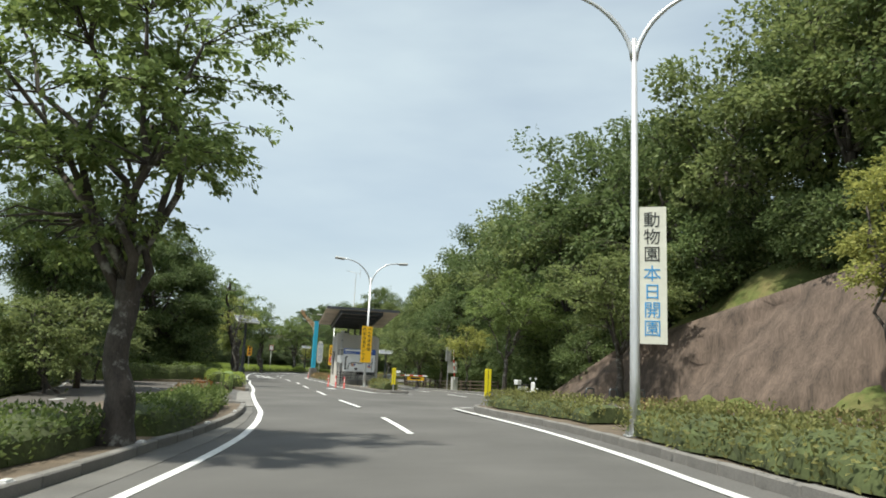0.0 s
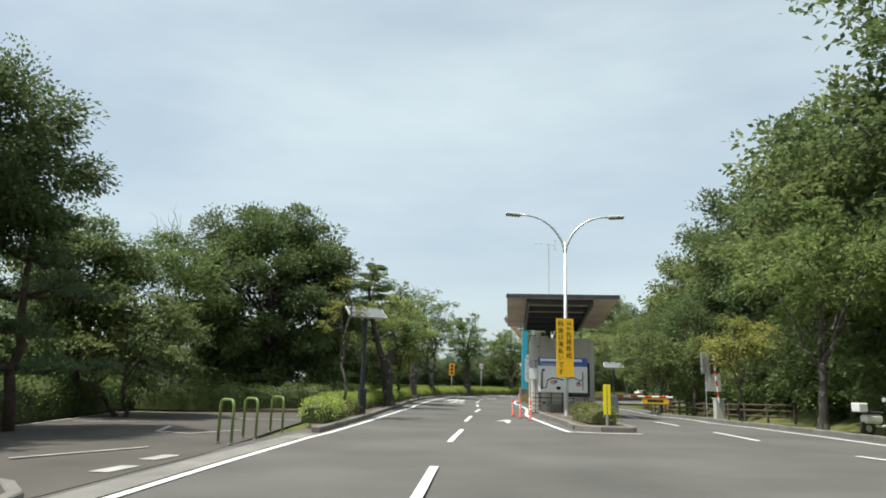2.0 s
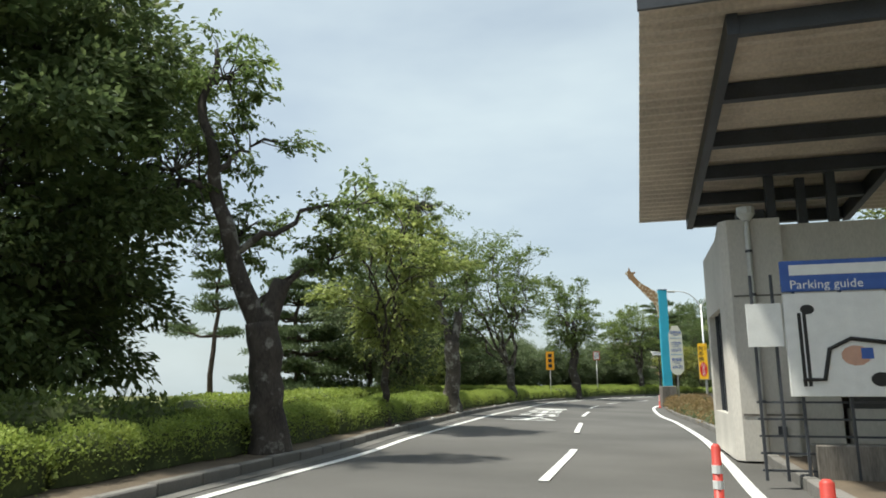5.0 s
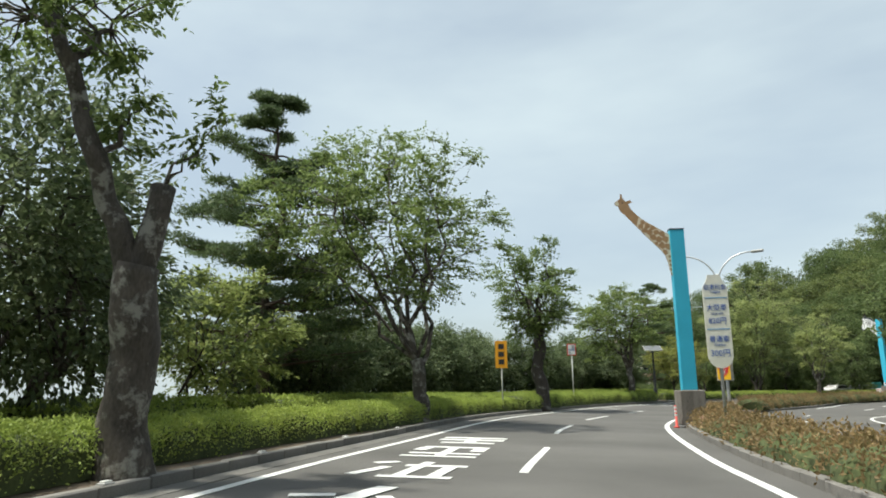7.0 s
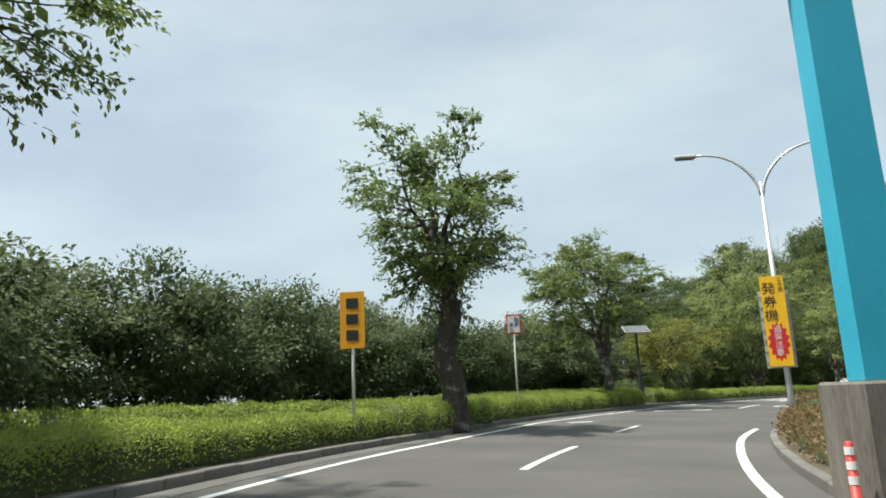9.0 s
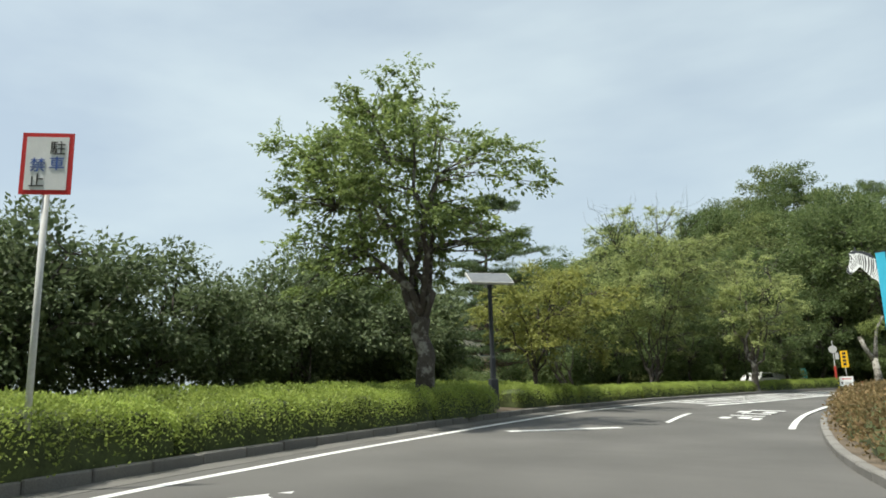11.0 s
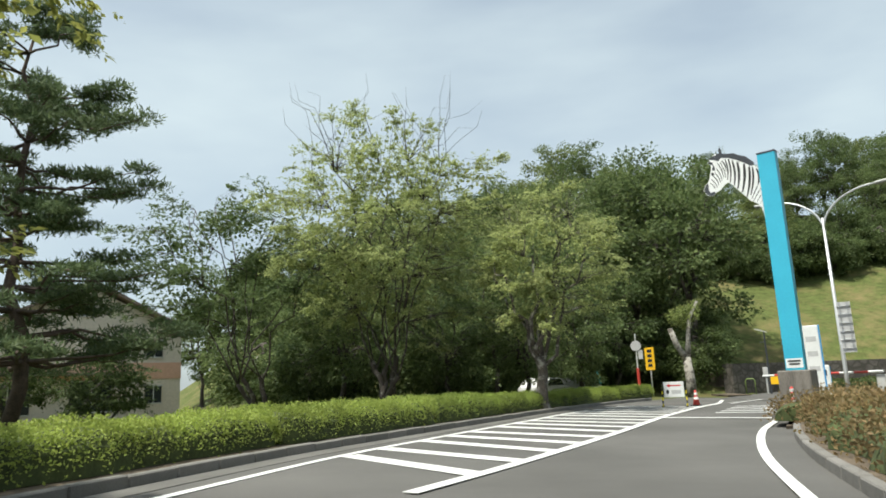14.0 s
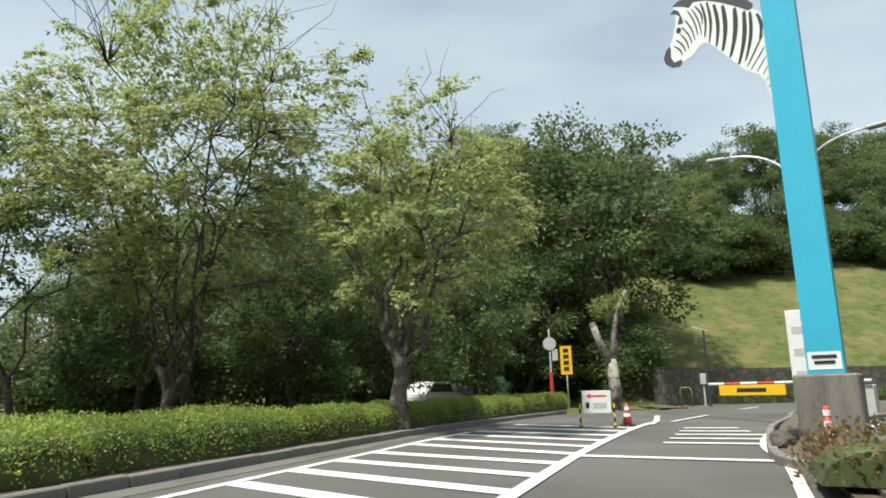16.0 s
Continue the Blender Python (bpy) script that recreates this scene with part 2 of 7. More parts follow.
RUBBER = material("tyre_rubber", (0.02, 0.02, 0.02), 0.8, vary=0.2)

# ---- building tools ----


def mesh_object(name, verts, faces, mat, parent=None, smooth=False):
    me = bpy.data.meshes.new(name)
    me.from_pydata([tuple(v) for v in verts], [], [tuple(f) for f in faces])
    me.update()
    if smooth:
        me.polygons.foreach_set("use_smooth", [True] * len(me.polygons))
    for m in mat if isinstance(mat, (list, tuple)) else [mat]:
        me.materials.append(m)
    ob = new(name, me)
    if parent is not None:
        ob.parent = parent
    return ob


def part(name, bm, mat, parent=None, label="", smooth=False):
    """One mesh object from a bmesh, under a thing or a part."""
    me = bpy.data.meshes.new(name)
    bm.to_mesh(me)
    bm.free()
    if smooth:
        me.polygons.foreach_set("use_smooth", [True] * len(me.polygons))
    for m in mat if isinstance(mat, (list, tuple)) else [mat]:
        me.materials.append(m)
    ob = new(name, me)
    if parent is not None:
        ob.parent = parent
    return tagged(ob, label)


def thing(name, m, label, category, group="", kind=""):
    ob = new(name)
    ob.empty_display_size = 0.2
    ob.matrix_world = m
    return tagged(ob, label, category, group, kind)


def box(sx, sy, sz, at=(0, 0, 0), bevel=0.0, turn=None):
    """A box centred in x and y that stands on at."""
    bm = bmesh.new()
    bmesh.ops.create_cube(bm, size=1.0)
    bmesh.ops.scale(bm, vec=(sx, sy, sz), verts=bm.verts)
    bmesh.ops.translate(bm, vec=(0, 0, sz / 2), verts=bm.verts)
    if bevel:
        bmesh.ops.bevel(bm, geom=bm.edges[:], offset=bevel, segments=1, affect="EDGES")
    bmesh.ops.transform(bm, matrix=Matrix.Translation(at) @ (turn or Matrix()), verts=bm.verts)
    return bm


def join(*parts):
    out = bmesh.new()
    for bm in parts:
        me = bpy.data.meshes.new("tmp")
        bm.to_mesh(me)
        out.from_mesh(me)
        bm.free()
        bpy.data.meshes.remove(me)
    return out


def tube_data(points, radii, sides):
    """Vertices and faces of a tapering tube along points."""
    pts = np.asarray(points, float)
    tang = np.gradient(pts, axis=0)
    tang /= np.linalg.norm(tang, axis=1, keepdims=True) + 1e-9
    ref = np.array([0.0, 0.0, 1.0]) if abs(tang[0, 2]) < 0.9 else np.array([1.0, 0.0, 0.0])
    verts, faces = [], []
    side = np.cross(tang[0], ref)
    side /= np.linalg.norm(side)
    for p, t, r in zip(pts, tang, radii):
        side = side - t * (side @ t)
        side /= np.linalg.norm(side) + 1e-9
        up = np.cross(t, side)
        for k in range(sides):
            a = 2 * math.pi * k / sides
            verts.append(p + r * (math.cos(a) * side + math.sin(a) * up))
    n = len(pts)
    for i in range(n - 1):
        for k in range(sides):
            a, b = i * sides + k, i * sides + (k + 1) % sides
            faces.append((a, b, b + sides, a + sides))
    faces.append(tuple(range(sides - 1, -1, -1)))
    faces.append(tuple(range((n - 1) * sides, n * sides)))
    return verts, faces


def tube(points, radius, sides=12):
    radii = radius if isinstance(radius, (list, tuple)) else [radius] * len(points)
    v, f = tube_data(points, radii, sides)
    bm = bmesh.new()
    made = [bm.verts.new(tuple(p)) for p in v]
    for face in f:
        bm.faces.new([made[i] for i in face])
    bmesh.ops.recalc_face_normals(bm, faces=bm.faces)
    return bm


def plate(outline, thick, turn=None):
    """A flat plate in the x-z plane from an outline of (x, z), thick along y (front at y = 0, seen from -y)."""
    bm = bmesh.new()
    front = [bm.verts.new((x, 0, z)) for x, z in outline]
    back = [bm.verts.new((x, thick, z)) for x, z in outline]
    bm.faces.new(front)
    bm.faces.new(back[::-1])
    n = len(outline)
    for i in range(n):
        bm.faces.new((front[i], back[i], back[(i + 1) % n], front[(i + 1) % n]))
    bmesh.ops.recalc_face_normals(bm, faces=bm.faces)
    if turn:
        bmesh.ops.transform(bm, matrix=turn, verts=bm.verts)
    return bm


def lettering(text, size, mat, parent, at, turn=(90, 0, 0), spacing=1.0, depth=0.003, widen=1.0, name="lettering"):
    """Text in the built-in font, turned into a mesh; at is its centre."""
    cu = bpy.data.curves.new("text", "FONT")
    cu.body, cu.size, cu.align_x, cu.align_y = text, size, "CENTER", "CENTER"
    cu.space_line, cu.extrude, cu.resolution_u = spacing, depth, 2
    tmp = bpy.data.objects.new("text", cu)
    scene.collection.objects.link(tmp)
    me = bpy.data.meshes.new_from_object(tmp.evaluated_get(bpy.context.evaluated_depsgraph_get()))
    bpy.data.objects.remove(tmp)
    bpy.data.curves.remove(cu)
    me.name = name
    me.materials.clear()
    me.materials.append(mat)
    ob = new(name, me)
    ob.parent = parent
    ob.matrix_local = pose(*at, *turn) @ Matrix.Diagonal((widen, 1, 1, 1))
    return ob


def spline(points, step=1.0):
    """A Catmull-Rom curve through points, at about even steps."""
    p = np.array(points, float)
    p = np.vstack([2 * p[0] - p[1], p, 2 * p[-1] - p[-2]])
    out = []
    for i in range(1, len(p) - 2):
        n = max(2, int(np.linalg.norm(p[i + 1] - p[i]) / step))
        for k in range(n):
            t = k / n
            a, b, c, d = p[i - 1], p[i], p[i + 1], p[i + 2]
            out.append(0.5 * (2 * b + (c - a) * t + (2 * a - 5 * b + 4 * c - d) * t * t + (3 * b - a - 3 * c + d) * t**3))
    out.append(p[-2])
    return np.array(out)


def offset(line, metres):
    """A line moved to its left (seen from above)."""
    t = np.gradient(line, axis=0)
    t /= np.linalg.norm(t, axis=1, keepdims=True) + 1e-9
    return line + metres * np.stack([-t[:, 1], t[:, 0]], 1)


def length_of(line):
    return np.r_[0, np.cumsum(np.linalg.norm(np.diff(line, axis=0), axis=1))]


def stretch_of(line, a, b, step=0.5):
    """The part of a line between the lengths a and b."""
    s = length_of(line)
    q = np.linspace(a, b, max(2, int((b - a) / step) + 1))
    return np.stack([np.interp(q, s, line[:, 0]), np.interp(q, s, line[:, 1])], 1)


def from_y(line, y):
    """The length along a line at which it first reaches y."""
    return float(length_of(line)[int(np.argmax(line[:, 1] >= y))])


def ribbon(name, left, right, z0, z1, mat, parent=None):
    """A slab between two lines of equal count, from z0 up to z1."""
    n = len(left)
    verts = [(*p, z1) for p in left] + [(*p, z1) for p in right] + [(*p, z0) for p in left] + [(*p, z0) for p in right]
    faces = []
    for i in range(n - 1):
        faces += [(i, n + i, n + i + 1, i + 1), (2 * n + i, i, i + 1, 2 * n + i + 1), (n + i, 3 * n + i, 3 * n + i + 1, n + i + 1)]
    faces += [(0, 2 * n, 3 * n, n), (n - 1, 2 * n - 1, 4 * n - 1, 3 * n - 1)]
    return mesh_object(name, verts, faces, mat, parent)


def stripe(name, line, width, mat, parent, z=0.004, height=0.003):
    return ribbon(name, offset(line, width / 2), offset(line, -width / 2), z - 0.004, z + height, mat, parent)

# ---- foliage tools ----


def mesh_arrays(name, verts, tris, mat, parent=None):
    me = bpy.data.meshes.new(name)
    nv, nt = len(verts), len(tris)
    me.vertices.add(nv)
    me.vertices.foreach_set("co", np.ascontiguousarray(verts, dtype=np.float32).ravel())
    me.loops.add(nt * 3)
    me.loops.foreach_set("vertex_index", np.ascontiguousarray(tris, dtype=np.int32).ravel())
    me.polygons.add(nt)
    me.polygons.foreach_set("loop_start", np.arange(0, nt * 3, 3, dtype=np.int32))
    me.update(calc_edges=True)
    me.validate()
    me.materials.append(mat)
    ob = new(name, me)
    if parent is not None:
        ob.parent = parent
    return ob


def leaf_arrays(places, aims, normals, size, width, rng):
    """Folded leaves: each has a stalk end, a tip and two edges."""
    n = len(places)
    aims = aims / (np.linalg.norm(aims, axis=1, keepdims=True) + 1e-9)
    side = np.cross(aims, normals)
    side /= np.linalg.norm(side, axis=1, keepdims=True) + 1e-9
    nor = np.cross(side, aims)
    long = size * rng.uniform(0.65, 1.25, (n, 1))
    half = long * width * 0.5
    mid = places + aims * long * 0.45 + nor * half * 0.35
    v = np.stack([places, mid + side * half, places + aims * long, mid - side * half], 1).reshape(-1, 3)
    k = np.arange(n)[:, None] * 4
    t = np.concatenate([k + [0, 1, 2], k + [0, 2, 3]], 1).reshape(-1, 3)
    return v, t


def unit(rng, n):
    d = rng.normal(size=(n, 3))
    return d / np.linalg.norm(d, axis=1, keepdims=True)


def crown_leaves(centres, outward, per, spread, flat, size, width, rng, droop=0.35):
    """Loose round clumps of leaves."""
    n = len(centres) * per
    c, o = np.repeat(centres, per, 0), np.repeat(outward, per, 0)
    sp = np.repeat(spread, per)[:, None]
    d = unit(rng, n) * rng.uniform(0.15, 1, (n, 1)) ** 0.5
    d[:, 2] *= flat
    places = c + d * sp
    aims = 0.7 * d + 0.5 * o + 0.6 * unit(rng, n)
    aims[:, 2] -= droop
    normals = unit(rng, n) * 0.7
    normals[:, 2] += 0.8
    return leaf_arrays(places, aims, normals, size, width, rng)


def spray_leaves(centres, outward, per, spread, flat, size, width, rng, droop=0.35, shoots=5):
    """Leaves set along shoots that fan out from each clump's centre and nod at their tips."""
    m = len(centres) * shoots
    c, o, sp = np.repeat(centres, shoots, 0), np.repeat(outward, shoots, 0), np.repeat(spread, shoots)[:, None]
    way = 0.75 * o + 0.75 * unit(rng, m)
    way[:, 2] = way[:, 2] * flat + 0.12
    way /= np.linalg.norm(way, axis=1, keepdims=True) + 1e-9
    far = sp * rng.uniform(0.9, 1.7, (m, 1))
    k = max(2, per // shoots)
    n = m * k
    way, far, c, o = (np.repeat(e, k, 0) for e in (way, far, c, o))
    t = rng.uniform(0.0, 1.0, (n, 1)) ** 0.85
    places = c - way * far * 0.3 + way * far * t
    places[:, 2] -= (droop * 0.45 * far * t * t)[:, 0]
    places += unit(rng, n) * [1, 1, 0.55] * (0.3 * size + 0.09 * far * (1.1 - t))
    side = np.cross(way, [0.0, 0.0, 1.0]) * rng.choice([-1.0, 1.0], (n, 1))
    aims = 0.55 * way + 0.7 * side + 0.45 * unit(rng, n)
    aims[:, 2] -= droop
    normals = unit(rng, n) * 0.55
    normals[:, 2] += 0.9
    return leaf_arrays(places, aims, normals, size, width, rng)


def bough_centres(rng, clusters, mid, rad, ragged, shell, each, dense):
    """Clump centres gathered into boughs that keep apart, so that the crown has billows and gaps."""
    count = max(7, clusters // each)
    picks = []
    for k in range(count):
        d = unit(rng, 14)
        p = d * (rng.uniform(0.04, 1, (14, 1)) ** (shell * 0.7))
        if picks:
            gap = np.linalg.norm(p[:, None] - np.array(picks)[None], axis=2).min(1)
            p = p[int(np.argmax(gap))]
        else:
            p = p[0]
        picks.append(p)
    picks = np.array(picks)
    long = np.linalg.norm(picks, axis=1, keepdims=True) + 1e-6
    swell = 1 - ragged * rng.uniform(0, 1, (count, 1)) ** 1.5 + 0.35 * ragged * (rng.uniform(0, 1, (count, 1)) > 0.75)
    own = 0.5 * (4.19 / count) ** (1 / 3)
    base = picks * swell * (1 - own * 0.55)
    home = np.resize(np.arange(count), clusters)
    off = unit(rng, clusters) * rng.uniform(0.45, 1.0, (clusters, 1))
    if dense:
        off[:, 2] = np.abs(off[:, 2]) * 0.95 - 0.2
        off += 0.45 * (picks / long)[home]
    else:
        off[:, 2] *= 0.5
        off += 0.35 * (picks / long)[home]
    centres = mid + (base[home] + off * own * rng.uniform(0.8, 1.25, (count, 1))[home]) * rad
    outward = (picks / long)[home] * 0.7 + off * 0.6
    outward[:, 2] *= 0.6
    return centres, outward / (np.linalg.norm(outward, axis=1, keepdims=True) + 1e-6)


def limb_path(a, b, rise, rng, n=6, wobble=0.06):
    a, b = np.array(a, float), np.array(b, float)
    far = np.linalg.norm(b - a)
    t = np.linspace(0, 1, n)[:, None]
    p = a + (b - a) * t
    p[:, 2] += (rise * far * t * (1 - t))[:, 0] * 1.6
    p[1:-1] += rng.normal(size=(n - 2, 3)) * wobble * far
    return p


def knotted(points, radii, sides, seed):
    """A trunk along points: a smooth bend with uneven swellings."""
    pts = spline(points, 0.16)
    s = length_of(pts)
    ends = length_of(np.asarray(points, float))
    rad = np.interp(s / s[-1], ends / ends[-1], radii)
    v, f = tube_data(pts, rad, sides)
    out = []
    for k, p in enumerate(v):
        c = pts[k // sides]
        q = Vector((p[0] + seed, p[1], 0.4 * p[2]))
        out.append(c + (p - c) * (1 + 0.16 * noise.noise(q * 2.3) + 0.1 * noise.noise(q * 6.0)))
    return out, f


def make_tree(name, m, label, height, spread, fork, trunk_r, seed, leaf_mat, bark=None, limbs=5, clusters=150, per=60, leaf_size=0.14, leaf_width=0.5, cluster_r=0.75, flat=0.55,
              low=0.38, lean=(0.0, 0.0), shell=0.5, droop=0.35, category="tree", group="", ragged=0.3, bare=0, stems=1, inner=0.16, each=6, dense=False):
    """A broad-leaved tree: trunk, limbs, branches, and leaves in clumps with gaps between them."""
    rng = np.random.default_rng(seed)
    bark = bark or BARK
    root = thing(name, m, label, category, group)
    rx, ry = spread if isinstance(spread, (tuple, list)) else (spread, spread)
    zlow = low * height
    mid = np.array([lean[0], lean[1], (height + zlow) / 2])
    rad = np.array([rx, ry, (height - zlow) / 2])
    # clumps of leaves
    centres, outward = bough_centres(rng, clusters, mid, rad, ragged, shell, each, dense)
    # trunk and limbs
    verts, faces = [], []

    def add(points, radii, sides):
        v, f = knotted(points, radii, sides, seed) if sides > 9 else tube_data(points, radii, sides)
        k = len(verts)
        verts.extend(v)
        faces.extend([tuple(i + k for i in face) for face in f])

    nodes, sizes = [], []
    for s in range(stems):
        foot = np.array([0.0, 0.0, -0.1]) if stems == 1 else np.array([rng.normal() * 0.25, rng.normal() * 0.25, -0.1])
        crotch = np.array([lean[0] * 0.1, lean[1] * 0.1, fork]) + (0 if stems == 1 else rng.normal(size=3) * [0.6, 0.6, 0.2])
        trunk = limb_path(foot, crotch, 0, rng, 7, 0.025)
        flare = [1.55, 1.15, 1.0, 0.95, 0.92, 0.9, 0.88]
        add(trunk, [trunk_r * k / (1 if stems == 1 else 1.6) for k in flare], 10)
        count = limbs if stems == 1 else max(2, limbs // stems)
        for k in range(count):
            a = 2 * math.pi * (k + rng.uniform(-0.3, 0.3)) / count + seed
            up = rng.uniform(0.1, 0.95) if k else 1.0
            end = mid + rad * [0.72 * math.cos(a) * (1.1 - 0.7 * up), 0.72 * math.sin(a) * (1.1 - 0.7 * up), 0.85 * up - 0.25]
            start = trunk[-1 - int(rng.integers(0, 2))]
            path = limb_path(start, end, 0.12, rng, 8, 0.035)
            r0 = trunk_r * rng.uniform(0.42, 0.62) * min(1.0, 5 / limbs) ** 0.6 / (1 if stems == 1 else 1.5)
            add(path, list(np.linspace(r0, 0.025, 8)), 7)
            for q, w in zip(path[2:], np.linspace(r0, 0.025, 8)[2:]):
                nodes.append(q)
                sizes.append(w)
    nodes, sizes = np.array(nodes), np.array(sizes)
    for c in centres:
        away = np.linalg.norm(nodes - c, axis=1) + 0.6 * np.clip(nodes[:, 2] - c[2], 0, 9)
        i = int(np.argmin(away))
        if away[i] < 0.4 * (rx + ry):
            w = min(sizes[i] * 0.5, 0.05)
            add(limb_path(nodes[i], c, 0.1, rng, 4, 0.05), [w, w * 0.7, w * 0.45, 0.008], 4)
    for k in range(bare):
        c = mid + rad * unit(rng, 1)[0] * [0.8, 0.8, 0.2] + [0, 0, rad[2] * 0.85]
        i = int(np.argmin(np.linalg.norm(nodes - c, axis=1)))
        add(limb_path(nodes[i], c + [0, 0, rng.uniform(0.2, 1.0)], 0.15, rng, 5, 0.06), [0.02, 0.015, 0.011, 0.008, 0.004], 4)
    mesh_object("trunk", verts, faces, bark, root, smooth=True)
    fill = crown_leaves if dense else spray_leaves
    v, t = fill(centres, outward, per, cluster_r * rng.uniform(0.65, 1.25, clusters), flat, leaf_size, leaf_width, rng, droop)
    if inner:
        deep = mid + (centres - mid) * 0.78
        v2, t2 = crown_leaves(deep, outward, max(2, int(per * inner * 1.6)), np.full(clusters, cluster_r), 0.7, leaf_size * 1.5, 0.6, rng, 0.1)
        v, t = np.vstack([v, v2]), np.vstack([t, t2 + len(v)])
    mesh_arrays("crown", v, t, leaf_mat, root)
    return root


def forked_cherry(m, label, seed, fork, limb, stub, radius, crown, leaf_mat, bark_mat, group, twigs=()):
    """An old cherry that parts into one long limb and a sawn-off stub."""
    rng = np.random.default_rng(seed)
    root = thing("cherry_tree", m, label, "tree", group)
    verts, faces = [], []

    def add(points, radii, sides):
        v, f = knotted(points, radii, sides, seed) if sides > 9 else tube_data(points, radii, sides)
        k = len(verts)
        verts.extend(v)
        faces.extend([tuple(i + k for i in face) for face in f])

    trunk = limb_path((0, 0, -0.1), fork, 0, rng, 9, 0.008)
    add(trunk, [radius * k for k in (1.45, 1.2, 1.08, 1.0, 1.0, 0.98, 1.0, 1.02, 0.95)], 12)
    path = np.array([trunk[-2]] + [np.array(p) for p in limb])
    s = np.linspace(0, 1, len(path))
    fine = np.stack([np.interp(np.linspace(0, 1, 14), s, path[:, k]) for k in range(3)], 1)
    fine[1:-1] += rng.normal(size=(12, 3)) * 0.05
    add(fine, list(np.linspace(radius * 0.6, 0.04, 14)), 10)
    add(np.array([trunk[-2], np.array(fork) * 0.5 + np.array(stub) * 0.5 + [0.06, 0, 0], stub]), [radius * 0.72, radius * 0.58, radius * 0.6], 12)
    centres, spread = [], []
    for x, y, z, r, n in crown:
        d = unit(rng, n) * rng.uniform(0.2, 1, (n, 1)) ** 0.5
        hub = np.array([x, y, z])
        i = int(np.argmin(np.linalg.norm(fine - hub, axis=1) + 0.8 * np.clip(fine[:, 2] - z + 0.8, 0, 9)))
        bough = limb_path(fine[i], hub, 0.12, rng, 7, 0.05)
        add(bough, [0.075, 0.066, 0.056, 0.048, 0.04, 0.03, 0.018], 6)
        for c in hub + d * [r, r, r * 0.8]:
            centres.append(c)
            j = 3 + int(np.argmin(np.linalg.norm(bough[3:] - c, axis=1)))
            add(limb_path(bough[j], c, 0.1, rng, 4, 0.06), [0.022, 0.017, 0.012, 0.005], 4)
    for p in twigs:
        add(limb_path(stub, p, 0.1, rng, 5, 0.06), [0.03, 0.024, 0.018, 0.012, 0.005], 5)
        centres += [np.array(p) + rng.normal(size=3) * 0.12 for _ in range(2)]
    centres = np.array(centres)
    mesh_object("trunk", verts, faces, bark_mat, root, smooth=True)
    v, t = spray_leaves(centres, unit(rng, len(centres)), 85, rng.uniform(0.35, 0.75, len(centres)), 0.5, 0.125, 0.5, rng, 0.5)
    mesh_arrays("crown", v, t, leaf_mat, root)
    return root


def make_pine(name, m, label, height, reach, fork, trunk_r, seed, layers=8, per_layer=6, tuft=0.8, lean=(0, 0), group="", density=140, taper=0.8):
    """A pine with needle pads at the ends of level branches."""
    rng = np.random.default_rng(seed)
    root = thing(name, m, label, "tree", group)
    verts, faces = [], []

    def add(points, radii, sides):
        v, f = tube_data(points, radii, sides)
        k = len(verts)
        verts.extend(v)
        faces.extend([tuple(i + k for i in face) for face in f])

    top = np.array([lean[0], lean[1], height * 0.96])
    trunk = limb_path((0, 0, -0.1), top, 0, rng, 10, 0.018)
    add(trunk, list(np.linspace(trunk_r, 0.04, 10)), 9)
    pads, girth = [], []
    for k in range(layers):
        f = k / (layers - 1)
        z = fork + (height * 0.97 - fork) * f
        c = np.array([np.interp(z, trunk[:, 2], trunk[:, 0]), np.interp(z, trunk[:, 2], trunk[:, 1]), z])
        far = reach * (1 - taper * f**1.5) * rng.uniform(0.7, 1.12)
        for j in range(max(3, int(per_layer * (1 - 0.45 * f)))):
            a = 2 * math.pi * (j / per_layer + rng.uniform(-0.08, 0.08)) + 1.7 * k
            end = c + [far * math.cos(a) * rng.uniform(0.6, 1.1), far * math.sin(a) * rng.uniform(0.6, 1.1), rng.uniform(-0.1, 0.35)]
            path = limb_path(c, end, -0.06, rng, 6, 0.04)
            add(path, list(np.linspace(0.06 * (1 - 0.5 * f) + 0.015, 0.012, 6)), 5)
            pads += [path[-1], path[-2] + rng.normal(size=3) * [0.25, 0.25, 0.08], path[-3] + rng.normal(size=3) * [0.3, 0.3, 0.08]]
            girth += [tuft * (1 - 0.62 * taper * f) * rng.uniform(0.7, 1.15) for _ in range(3)]
    pads.append(top)
    girth.append(0.35 * tuft)
    pads, girth = np.array(pads), np.array(girth)
    mesh_object("trunk", verts, faces, PINE_BARK, root, smooth=True)
    n = len(pads) * density
    c = np.repeat(pads, density, 0)
    d = unit(rng, n) * rng.uniform(0.05, 1, (n, 1)) ** 0.5
    d[:, 2] = np.abs(d[:, 2]) * 0.26
    aims = unit(rng, n) + [0, 0, 0.55]
    v, t = leaf_arrays(c + d * np.repeat(girth, density)[:, None], aims, unit(rng, n), 0.25, 0.2, rng)
    mesh_arrays("needles", v, t, NEEDLES, root)
    return root


